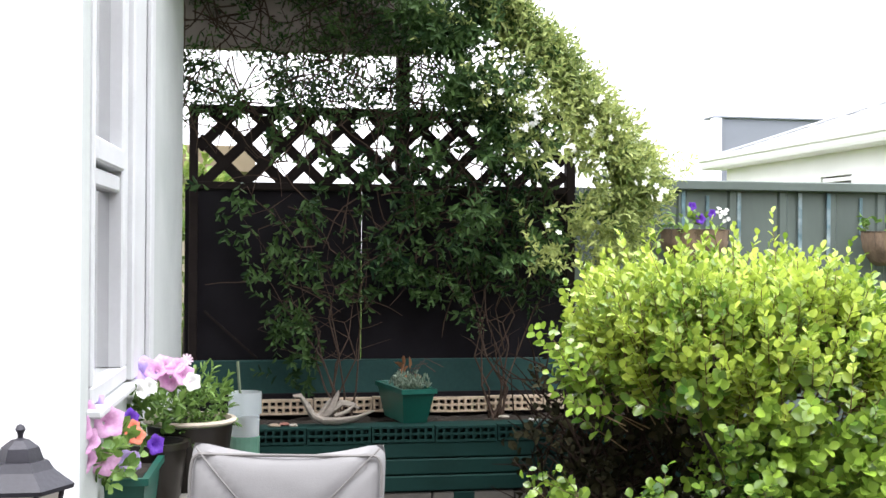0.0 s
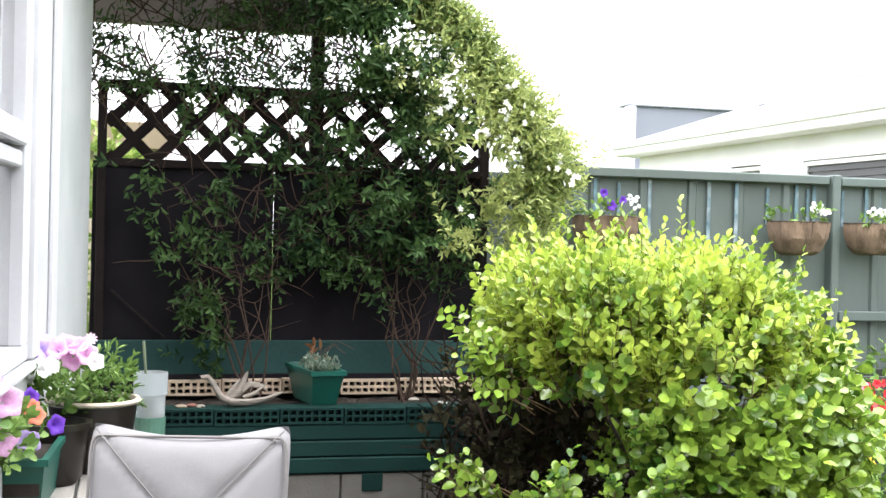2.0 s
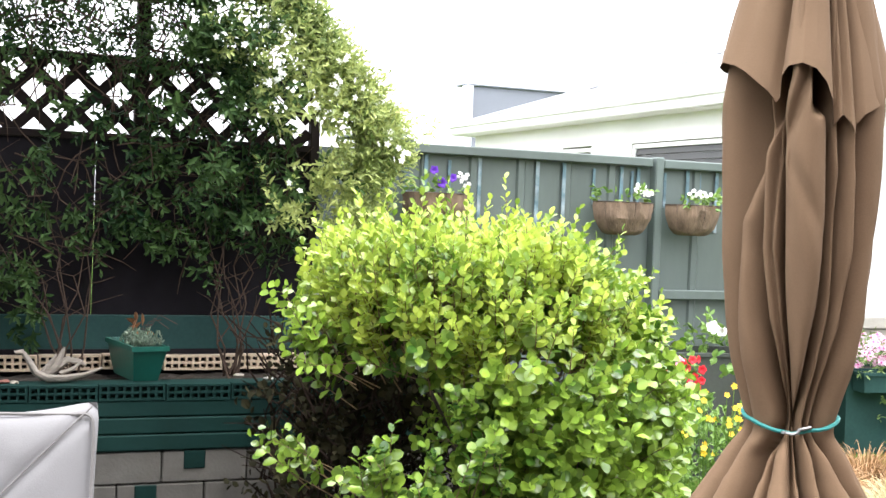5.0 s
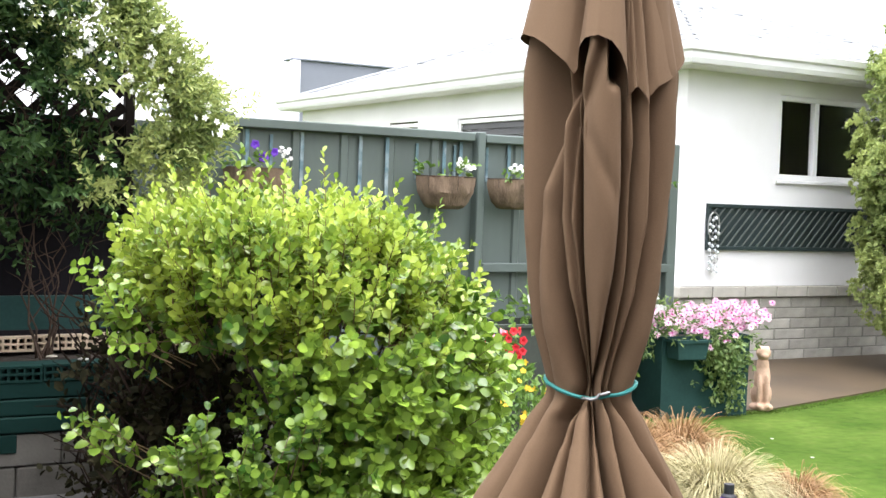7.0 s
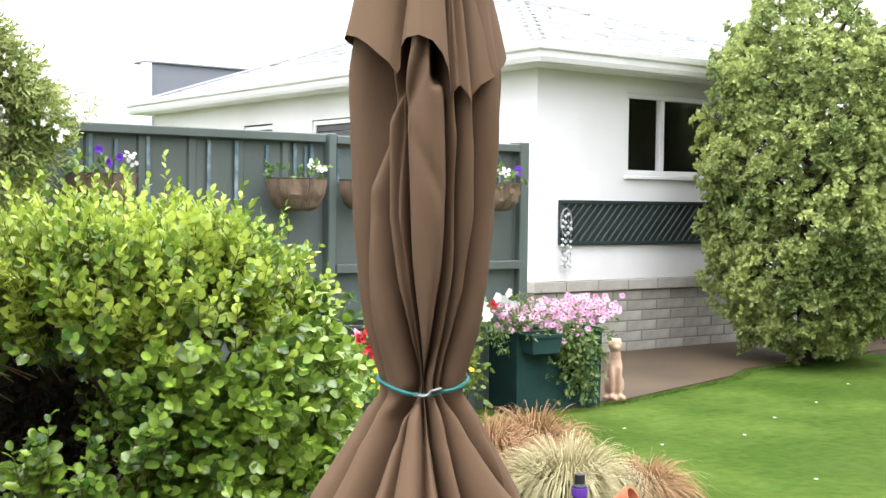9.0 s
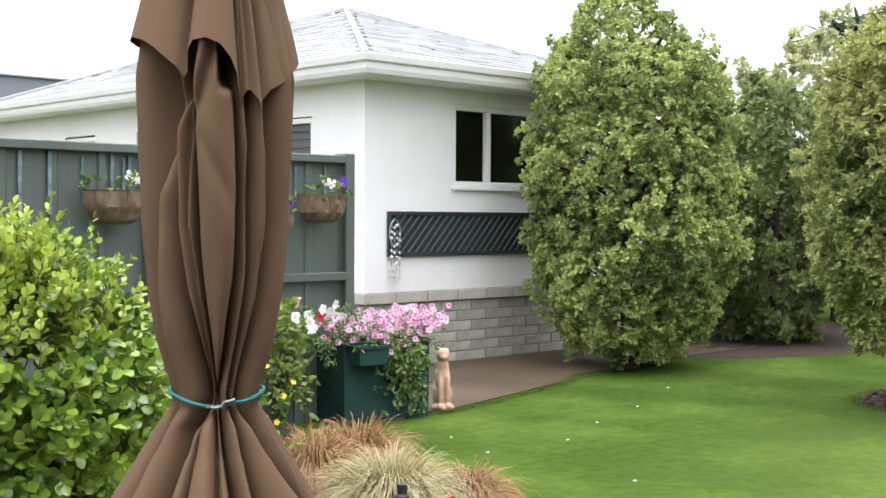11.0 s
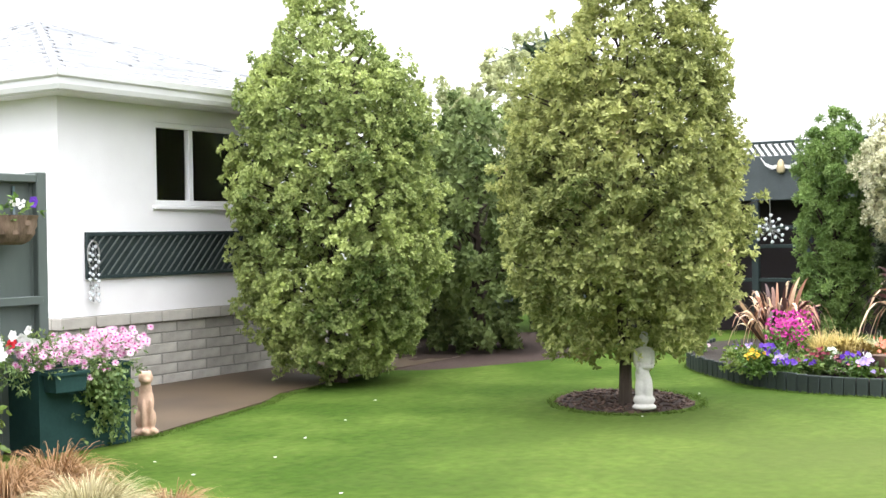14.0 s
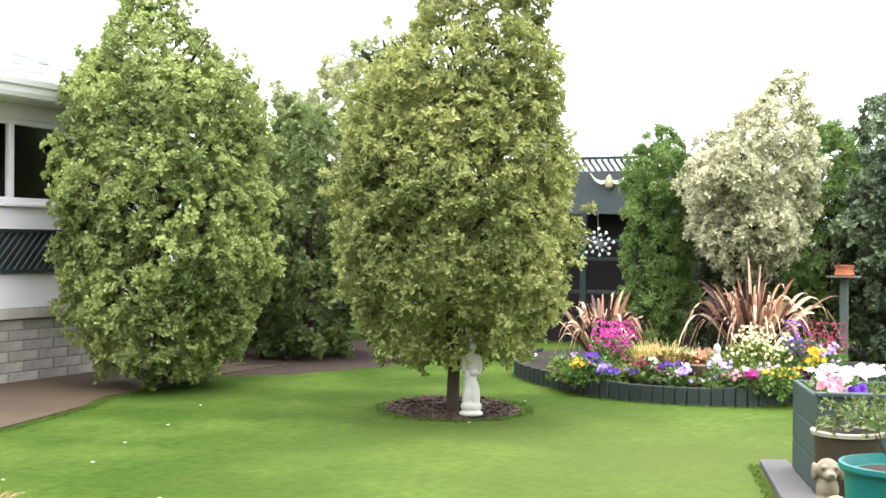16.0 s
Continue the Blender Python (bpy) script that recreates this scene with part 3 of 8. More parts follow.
def gutter(name, p0, p1, inward, parent):
    """A moulded gutter from p0 to p1; inward is the level direction to the wall."""
    prof = [(0.0, 2.66), (-0.03, 2.67), (-0.05, 2.71), (-0.055, 2.76), (-0.085, 2.775), (-0.1, 2.83), (-0.085, 2.835), (-0.07, 2.79), (0.0, 2.79)]
    bm = bmesh.new()
    rows = []
    for p, mitre in ((Vector(p0), 1), (Vector(p1), 0)):
        rows.append([bm.verts.new((p.x + a * (1 if inward[0] else mitre), p.y + a * (1 if inward[1] else mitre), z)) for a, z in prof])
    for i in range(len(prof)):
        j = (i + 1) % len(prof)
        bm.faces.new((rows[0][i], rows[0][j], rows[1][j], rows[1][i]))
    bm.faces.new(rows[0])
    bm.faces.new(rows[1][::-1])
    bmesh.ops.recalc_face_normals(bm, faces=bm.faces)
    return part(name, bm, WHITE_PAINT, parent)


gutter("gutter", (EX, EY, 0), (FX, EY, 0), (0, 1), roof_house)
gutter("gutter", (EX, EY, 0), (EX, FYY, 0), (1, 0), roof_house)


def roof_face(name, e0, e1, r0, r1, courses=12):
    """A roof slope between the eave e0-e1 and the ridge r0-r1, in overlapping courses."""
    bm = bmesh.new()
    e0, e1, r0, r1 = (Vector(v) for v in (e0, e1, r0, r1))
    for i in range(courses):
        a, b = i / courses, (i + 1) / courses + 0.012
        n = max(1, int((e1.lerp(r1, a) - e0.lerp(r0, a)).length / 0.42))
        for k in range(n):
            f0, f1 = (k + 0.5 * (i % 2) - 0.25) / n, (k + 1 + 0.5 * (i % 2) - 0.25) / n - 0.012 / n
            f0, f1 = max(f0, 0), min(max(f1, 0), 1)
            if f1 - f0 < 0.01 / n:
                continue
            lift = Vector((0, 0, 0.022 + 0.012 * float(rng.uniform()) ** 4))
            at = lambda f, t: (e0.lerp(e1, f)).lerp(r0.lerp(r1, f), min(t, 1))
            v = [bm.verts.new(q) for q in (at(f0, a) + lift, at(f1, a) + lift, at(f1, b) + lift * 0.1, at(f0, b) + lift * 0.1, at(f0, a), at(f1, a))]
            bm.faces.new(v[:4])
            bm.faces.new((v[4], v[5], v[1], v[0]))
    v = [bm.verts.new(q - Vector((0, 0, 0.004))) for q in (e0, e1, r1, r0)]
    bm.faces.new(v)
    bmesh.ops.recalc_face_normals(bm, faces=bm.faces)
    return part(name, bm, ROOF, roof_house)


roof_face("roof_slope", (EX, EY, 2.79), (FX, EY, 2.79), (AX, AY, AZ), (AX + 0.1, AY, AZ), 26)
roof_face("roof_slope", (EX, FYY, 2.79), (EX, EY, 2.79), (AX, AY + 0.1, AZ), (AX, AY, AZ), 26)
roof_face("roof_slope", (FX, EY, 2.79), (FX, FYY, 2.79), (AX + 0.1, AY, AZ), (AX + 0.1, AY + 0.1, AZ), 8)
roof_face("roof_slope", (FX, FYY, 2.79), (EX, FYY, 2.79), (AX + 0.1, AY + 0.1, AZ), (AX, AY + 0.1, AZ), 8)
for cx, cy in ((EX, EY), (FX, EY), (EX, FYY)):
    part("hip_cap", tube([(cx + 0.04 * (AX - cx), cy + 0.04 * (AY - cy), 2.855), (AX + 0.05, AY + 0.05, AZ + 0.02)], 0.035, 8), HIP, roof_house)

grey_block = thing("grey_upper_storey", "plain grey upper storey behind the roof ridge", "building", kind="structure")
part("wall", block(9.56, 14.5, 21.8, 22.2, 0, 4.0, 0), GREY_WALL, grey_block)
part("parapet", block(9.45, 14.6, 21.75, 22.25, 4.0, 4.04, 0.01), GREY_WALL, grey_block)
part("corner_trim", block(9.44, 9.58, 21.68, 21.9, 0, 3.99, 0), WHITE_PAINT, grey_block)


# ---- green sheet fence ----
FY = 6.35
fence = thing("boundary_fence", "grey-green painted sheet metal fence with vertical ribs", "fence", kind="structure")


def sheet(x0, x1, z0, z1, pitch=0.31, deep=0.016):
    """A trough-ribbed sheet."""
    pts, x = [], x0
    while x < x1 - 0.001:
        for dx, dy in ((0, 0), (0.245, 0), (0.255, -deep), (0.295, -deep)):
            if x + dx <= x1:
                pts.append((x + dx, dy))
        x += pitch
    pts.append((x1, 0))
    bm = bmesh.new()
    lo = [bm.verts.new((px, FY + py, z0)) for px, py in pts]
    hi = [bm.verts.new((px, FY + py, z1)) for px, py in pts]
    for i in range(len(pts) - 1):
        bm.faces.new((lo[i], lo[i + 1], hi[i + 1], hi[i]))
    return bm


part("sheet_panel", sheet(1.2, 4.24, 0.0, 1.8), FENCE, fence)
part("sheet_panel", sheet(4.3, 5.84, 0.0, 1.8), FENCE, fence)
part("top_rail", block(2.32, 4.22, FY - 0.06, FY + 0.06, 1.795, 1.85, 0.006), FENCE, fence)
part("top_rail", block(4.3, 5.85, FY - 0.06, FY + 0.06, 1.79, 1.845, 0.006), FENCE, fence)
part("mid_rail", block(4.3, 5.84, FY - 0.07, FY - 0.03, 0.97, 1.03, 0.006), FENCE, fence)
part("post", block(4.235, 4.29, FY - 0.075, FY + 0.05, 0, 1.856, 0.006), FENCE, fence)
part("post", block(5.80, 5.88, FY - 0.068, FY + 0.066, 0, 1.86, 0.006), FENCE, fence)
part("end_cap", block(2.22, 2.62, FY - 0.08, FY + 0.08, 1.85, 1.875, 0.006), FENCE, fence, "pale weathered rail cap")
for x in (2.72, 3.06, 3.44, 3.62, 4.02, 4.14, 4.5, 4.72, 5.2):
    part("rib_streak", block(x - 0.012, x + 0.012, FY - 0.022, FY - 0.014, 1.79 - rng.uniform(0.2, 0.45), 1.79, 0.002), FENCE_RIB, fence, "flaking blue paint strip")

# ---- far boundary ----
far_fence = thing("far_fence", "dark stained timber fence behind the trees", "fence", kind="structure")
for i in range(60):
    part("paling", block(0.0, 0.24, 0, 0.03, 0, 1.8, 0.003, pose(20.5, -6 + 0.25 * i, 0, 0, 0, 90)), SHED_PAINT, far_fence)
far_fence2 = thing("side_fence", "dark stained timber fence behind the shrubs", "fence", kind="structure")
for i in range(60):
    part("paling", block(0.0, 0.24, 0, 0.03, 0, 1.8, 0.003, pose(11.5 + 0.25 * i, 10.2, 0)), SHED_PAINT, far_fence2)
neighbour = thing("neighbour_house", "beige neighbouring house seen through the trellis", "house", kind="structure")
part("wall", block(-6, 0.35, 14, 20, 0, 2.3, 0), surf("beige_wall", (0.4, 0.34, 0.26), 0.8, 0.1, 2, 40, 0.1), neighbour)
part("fascia", block(-6.3, 0.55, 13.7, 20.3, 2.3, 2.6, 0.01), surf("tan_fascia", (0.26, 0.2, 0.13), 0.7, 0.1, 2, 40, 0.1), neighbour)
hedge_p, hedge_d = crown(900, (-0.12, 8.3, 0), [(0.0, 0.5), (1.0, 0.6), (1.8, 0.45), (2.0, 0.1)], 0.2, 3)
hedge = thing("lime_hedge_shrub", "light green leafy shrub behind the trellis", "shrub")
part("trunk", tube([(-0.12, 8.3, 0), (-0.1, 8.3, 1.4)], [0.03, 0.01]), BARK, hedge)
pp, dd = shoots(hedge_p, hedge_d, 6, 0.1, 0.5)
leaves("foliage", pp, dd, rng.uniform(0.05, 0.08, len(pp)), 0.7, L_LIME, hedge)

# ---- own house wall on the near side ----
WA = 4.0


# local frame: x along the wall from the far corner back to the camera's side, +y out of the wall
own_m = Matrix.Translation((-0.072, 5.6, 0)) @ Matrix.Rotation(radians(-90 - WA), 4, "Z")
wall_with_holes("wall_own_side", 2.75, 3.2, 0.22, [(1.62, 2.6, 1.02, 2.9)], GREY_PLASTER, own_m @ pose(0, -0.22, 0), "pale grey plastered house wall with a tall sash window")
tagged(part("wall_own_end", block(-4, -0.295, 5.4, 5.6, 0, 3.2, 0.004), GREY_PLASTER, None), "pale grey plastered end wall of the house", "wall", kind="structure")
tagged(part("wall_own_pier", block(-4, -0.262, 2.76, 2.93, 0, 3.2, 0.006), WHITE_WALL, None), "bright white painted house wall by the patio", "wall", kind="structure")
# unseen wall and eave behind the camera, added to block low sky light
tagged(part("light_block_wall", block(-4, 4.2, -1.6, -1.4, 0, 3.2, 0), surf("light_block_brown", (0.2, 0.13, 0.1), 0.9, 0.2, 4, 40, 0.2), None), "unseen brown wall added behind the patio to cut light", "wall", kind="structure")
tagged(part("light_block_eave", block(-4.3, 4.5, -2.4, -0.85, 3.0, 3.12, 0.01), SHED_PAINT, None), "unseen dark eave added behind the patio to cut light", "roof", kind="structure")

# ---- sash window of the own house ----
sash = thing("window_5", "white painted sash window with net curtains behind the glass", "window", own_m @ pose(2.6, 0, 1.02, 0, 0, 180), kind="structure")
for a in ((0, 0.66, 0, 0.05), (0, 0.66, 1.83, 1.88), (0, 0.04, 0.05, 1.83), (0.55, 0.66, 0.05, 1.83)):
    part("window_frame", block(a[0], a[1], -0.01, 0.1, a[2], a[3], 0.005), SASH_PAINT, sash)
part("lining", block(0.663, 0.98, -0.03, 0.1, 0, 1.88, 0.006), SASH_PAINT, sash)
part("casing", block(0.94, 1.04, -0.05, -0.031, 0.0, 1.93, 0.004), SASH_PAINT, sash)
part("meeting_rail", block(0.04, 0.55, -0.015, 0.06, 0.655, 0.72, 0.006), SASH_PAINT, sash)
part("lower_rail", block(0.04, 0.55, 0.0, 0.06, 0.59, 0.64, 0.006), SASH_PAINT, sash)
part("window_sill", block(-0.02, 1.0, -0.04, 0.02, -0.03, -0.005, 0.006), SASH_PAINT, sash)
for z0, z1 in ((0.05, 0.59), (0.72, 1.83)):
    pn = part("pane", block(0.04, 0.55, 0.03, 0.036, z0, z1, 0), GLASS, sash)
    pn.visible_shadow = False
bm = bmesh.new()
lo, hi = [], []
for i in range(81):
    x = 0.02 + 0.9 * i / 80
    y = 0.13 + 0.02 * math.sin(i * 0.9) + 0.01 * math.sin(i * 0.37 + 1)
    lo.append(bm.verts.new((x, y, 0.0)))
    hi.append(bm.verts.new((x, y, 1.88)))
for i in range(80):
    bm.faces.new((lo[i], lo[i + 1], hi[i + 1], hi[i]))
part("net_curtain", bm, CURTAIN, sash, "grey net curtain in soft folds", True)

# ---- wall lantern ----
lantern = thing("lantern", "black six-sided metal lantern with frosted panes on a wall bracket", "lantern", pose(-0.362, 2.58, 0.70))
prof = [(0.0, 0.338), (0.008, 0.334), (0.012, 0.325), (0.007, 0.316), (0.006, 0.306), (0.02, 0.3)]
part("finial", lathe([(max(r, 0.001), z) for r, z in prof][::-1], 12), BLACK_METAL, lantern, smooth=True)
part("cap", lathe([(0.052, 0.255), (0.05, 0.262), (0.042, 0.285), (0.02, 0.302), (0.002, 0.304)], 6), BLACK_METAL, lantern)
part("roof", lathe([(0.118, 0.19), (0.12, 0.2), (0.1, 0.215), (0.075, 0.235), (0.062, 0.255), (0.002, 0.256)], 6), BLACK_METAL, lantern)
for i in range(6):
    a0, a1 = math.pi * i / 3, math.pi * (i + 1) / 3
    c0, c1 = (math.cos(a0), math.sin(a0)), (math.cos(a1), math.sin(a1))
    part("glazing_bar", tube([(0.095 * c0[0], 0.095 * c0[1], 0.2), (0.06 * c0[0], 0.06 * c0[1], 0.0)], 0.006, 5), BLACK_METAL, lantern)
    bm = bmesh.new()
    q = [bm.verts.new((r * c[0], r * c[1], z)) for r, c, z in ((0.09, c0, 0.2), (0.09, c1, 0.2), (0.056, c1, 0.0), (0.056, c0, 0.0))]
    bm.faces.new(q)
    part("glass_pane", bm, MILK_GLASS, lantern)
part("base", lathe([(0.001, -0.05), (0.03, -0.045), (0.066, -0.01), (0.066, 0.004), (0.001, 0.006)], 6), BLACK_METAL, lantern)
part("bracket", tube([(0, 0, -0.045), (0, 0.03, -0.11), (0, 0.12, -0.12), (0, 0.19, -0.06)], 0.009, 8), BLACK_METAL, lantern)

# ---- pot ledge along the house ----
ledge = thing("pot_ledge", "weathered grey timber ledge along the house wall", "ledge")
for i in range(4):
    part("plank", block(-0.3 + 0.13 * i, -0.18 + 0.13 * i, 2.94, 5.34, 0.575, 0.61, 0.004), surf("grey_timber", (0.3, 0.28, 0.25), 0.85, 0.25, 5, 50, 0.3, stretch=(1, 0.2, 1)), ledge)
for y in (3.0, 4.1, 5.2):
    part("leg", block(0.08, 0.16, y, y + 0.08, 0.01, 0.575, 0.004), GREEN_PAINT, ledge)
    part("leg", block(-0.2, -0.12, y, y + 0.08, 0.01, 0.575, 0.004), GREEN_PAINT, ledge)


def trough_bm(w, d, h, taper=0.8, wall=0.008, lip=0.012):
    """An open tapered trough."""
    bm = bmesh.new()
    loops = []
    for k, z, g in ((taper, 0, 0), (1, h, 0), (1, h, lip), (1, h - 0.02, lip), (1, h - 0.02, 0), (1, h, -wall), (taper, wall, -wall)):
        if g == lip and z == h:
            z = h
        loops.append([bm.verts.new((sx * (w / 2 * k + g), sy * (d / 2 * k + g), z)) for sx, sy in ((-1, -1), (1, -1), (1, 1), (-1, 1))])
    order = [loops[0], loops[4], loops[3], loops[2], loops[5], loops[6]]
    for a, b in zip(order, order[1:]):
        for i in range(4):
            bm.faces.new((a[i], a[(i + 1) % 4], b[(i + 1) % 4], b[i]))
    bm.faces.new(loops[0][::-1])
    bm.faces.new(loops[6])
    bmesh.ops.recalc_face_normals(bm, faces=bm.faces)
    return bm


def petunia_mesh(name, mat):
    """A ruffled trumpet flower, about 1 across, opening along z."""
    bm = bmesh.new()
    rings = []
    for r, z, w in ((0.05, -0.45, 0), (0.12, -0.15, 0), (0.28, 0.0, 0.01), (0.43, 0.06, 0.035), (0.5, 0.03, 0.06)):
        rings.append([bm.verts.new(((r * (1 + w * 2 * math.cos(5 * a))) * math.cos(a), (r * (1 + w * 2 * math.cos(5 * a))) * math.sin(a), z + w * math.cos(10 * a + 1))) for a in (2 * math.pi * i / 20 for i in range(20))])
    for a, b in zip(rings, rings[1:]):
        for i in range(20):
            bm.faces.new((a[i], a[(i + 1) % 20], b[(i + 1) % 20], b[i]))
    me = bpy.data.meshes.new(name)
    bm.to_mesh(me)
    bm.free()
    me.materials.append(mat)
    me.polygons.foreach_set("use_smooth", np.ones(len(me.polygons), bool))
    return me


PET = {k: petunia_mesh("petunia", m) for k, m in dict(pink=P_PINK, white=P_WHITE, purple=P_PURPLE, coral=P_CORAL, rose=P_ROSE, palepink=P_PALEPINK, red=P_RED, lilac=P_LILAC, magenta=P_MAGENTA).items()}


def face_to(pos, toward, size, spin=0.0):
    q = Vector(toward).to_track_quat("Z", "Y")
    return Matrix.LocRotScale(pos, q, (size,) * 3) @ Matrix.Rotation(spin, 4, "Z")


def flowers(parent, kind, places, size, toward, wobble=0.45, name="flower"):
    for p in places:
        t = Vector(toward) + Vector(rng.normal(0, wobble, 3))
        share(name, PET[kind], parent, face_to(p, t, size * rng.uniform(0.85, 1.15), rng.uniform(0, 6)))


def tuft(parent, n, centre, radius, size, width, mat, name="foliage", count=5, length=0.08):
    """Loose leafy growth around a centre."""
    p = ring_noise(n, centre, radius)
    d = unit(p - np.array(centre) + np.array([0, 0, 0.03]) + rng.normal(0, 0.03, p.shape))
    q, e = shoots(p, d, count, length, 0.5)
    return leaves(name, q, e, rng.uniform(0.7, 1.2, len(q)) * size, width, mat, parent)


# petunias in a green trough
pt = thing("petunia_trough", "green plastic trough of large pink petunias on the ledge", "planter", pose(-0.19, 3.56, 0.61, 0, 0, -4))
part("trough", trough_bm(0.18, 0.56, 0.17), PLASTIC_GREEN, pt)
part("soil", block(-0.075, 0.075, -0.26, 0.26, 0.06, 0.145, 0), SOIL, pt)
tuft(pt, 26, (-0.01, -0.14, 0.2), (0.035, 0.1, 0.04), 0.045, 0.6, L_GREEN, length=0.06)
tuft(pt, 16, (0.02, -0.42, 0.24), (0.025, 0.08, 0.03), 0.045, 0.6, L_GREEN, length=0.06)
flowers(pt, "pink", [(-0.045, -0.56, 0.403), (0.009, -0.44, 0.356), (-0.03, -0.56, 0.321), (-0.001, -0.46, 0.256), (-0.05, -0.58, 0.357), (-0.042, -0.56, 0.274)], 0.082, (0.3, -1, 0.35), 0.3)
flowers(pt, "lilac", [(-0.022, -0.46, 0.405), (0.043, -0.26, 0.216)], 0.065, (0.3, -1, 0.35))
flowers(pt, "coral", [(0.046, -0.24, 0.311), (0.056, -0.22, 0.284)], 0.05, (0.5, -1, 0.2))
flowers(pt, "purple", [(0.038, -0.2, 0.331), (0.108, -0.18, 0.251)], 0.06, (0.6, -1, 0.1))
# lilac petunias and pansies in a pot behind
pp2 = thing("pansy_pot", "dark pot of lilac petunias and white pansies by the window", "planter", pose(-0.12, 3.78, 0.61))
part("pot", lathe([(0.07, 0.0), (0.09, 0.02), (0.11, 0.18), (0.118, 0.18), (0.118, 0.2), (0.1, 0.2), (0.09, 0.16), (0.002, 0.155)], 20), POT_BLACK, pp2, smooth=True)
tuft(pp2, 40, (-0.02, -0.02, 0.27), (0.045, 0.05, 0.045), 0.04, 0.5, L_GREEN, length=0.05)
flowers(pp2, "lilac", [(-0.082, -0.02, 0.415), (-0.048, 0.0, 0.422), (-0.025, 0.02, 0.434)], 0.08, (0.3, -1, 0.5), 0.3)
flowers(pp2, "pink", [(0.006, 0.0, 0.43), (0.051, 0.02, 0.403), (0.032, 0.04, 0.445), (0.097, 0.0, 0.416), (0.072, 0.02, 0.44)], 0.075, (0.3, -1, 0.5), 0.3)
flowers(pp2, "white", [(-0.038, -0.08, 0.379), (-0.009, -0.06, 0.385), (-0.068, -0.04, 0.371), (0.125, -0.08, 0.4)], 0.06, (0.3, -1, 0.3), 0.3)

# big dark pot with a daisy
bp = thing("dark_garden_pot", "round black glazed pot with a cream rim holding a leafy daisy", "planter", pose(-0.005, 4.0, 0.61))
part("pot", lathe([(0.09, 0.0), (0.105, 0.02), (0.135, 0.13), (0.147, 0.225), (0.13, 0.225), (0.12, 0.19), (0.002, 0.185)], 32), POT_BLACK, bp, smooth=True)
part("rim", lathe([(0.146, 0.23), (0.157, 0.231), (0.161, 0.238), (0.156, 0.246), (0.143, 0.245), (0.138, 0.23)], 32, caps=False), POT_RIM, bp, "worn cream glazed rim", True)
part("soil", lathe([(0.002, 0.19), (0.13, 0.2), (0.128, 0.215), (0.002, 0.22)], 20), SOIL, bp)
tuft(bp, 130, (0.01, 0, 0.29), (0.05, 0.05, 0.045), 0.036, 0.32, L_GREEN, count=6, length=0.06)
part("flower_stem", tube([(0.0, 0, 0.25), (-0.005, 0.0, 0.36), (-0.012, 0, 0.44)], 0.003, 5), L_GREEN, bp)
blossoms("daisy_flower", np.array([[-0.012, -0.01, 0.445]]), np.array([[0.1, -1, 0.5]]), 0.024, P_PALEPINK, bp, 10, width=0.4)

# cloudy plastic tub with a stick
tub = thing("plastic_tub", "cloudy plastic tub with green dregs and a bamboo stick", "container", pose(0.2, 4.62, 0.61))
part("tub", lathe([(0.045, 0.0), (0.055, 0.01), (0.058, 0.17), (0.066, 0.175), (0.066, 0.26), (0.06, 0.26), (0.055, 0.18), (0.05, 0.16), (0.002, 0.15)], 20), CLEAR_PLASTIC, tub, smooth=True)
part("green_dreg", lathe([(0.057, 0.012), (0.0592, 0.014), (0.0605, 0.085), (0.058, 0.086)], 20, caps=False), surf("green_dregs", (0.1, 0.22, 0.16), 0.4, 0.2, 10, 60, 0.05), tub)
part("stick", tube([(0.0, 0, 0.02), (-0.03, 0.02, 0.38)], 0.006, 6), surf("green_bamboo", (0.16, 0.2, 0.12), 0.6, 0.2, 10, 60, 0.1), tub)

# ---- retaining wall with vent bricks ----
rw = thing("retaining_wall", "raised garden wall, dark green boards above grey blocks with pierced vent bricks", "wall", kind="structure")
part("core", block(-0.3, 2.7, 5.42, 5.58, 0, 0.525, 0), CONCRETE_GREY, rw)
BLK = block(0.003, 0.397, 0, 0.05, 0.003, 0.147, 0.006)
blk_me = bpy.data.meshes.new("grey_block")
BLK.to_mesh(blk_me)
BLK.free()
blk_me.materials.append(surf("pale_grey_block", (0.15, 0.14, 0.125), 0.9, 0.2, 8, 70, 0.4, rnd=0.1))
for r in range(2):
    for i in range(8):
        share("grey_block", blk_me, rw, pose(-0.3 + 0.4 * i - 0.2 * (r % 2), 5.37, 0.15 * r))
for k in range(3):
    z0 = 0.305 + 0.078 * k
    b = block(-0.3, 2.6, 5.36 + 0.003 * k, 5.41, z0, z0 + 0.074, 0.006)
    part("green_board", b, GREEN_PAINT, rw)
part("vent_backing", block(-0.3, 2.6, 5.425, 5.56, 0.527, 0.588, 0), GREEN_PAINT, rw)
part("ledge_board", block(-0.3, 2.6, 5.425, 5.56, 0.59, 0.606, 0.004), GREEN_PAINT, rw)
for x, z in ((0.98, 0.06), (1.2, 0.215), (1.75, 0.06), (0.55, 0.215)):
    part("vent_hole", block(x, x + 0.1, 5.363, 5.38, z, z + 0.085, 0.004), GREEN_PAINT, rw, "small square green grille")


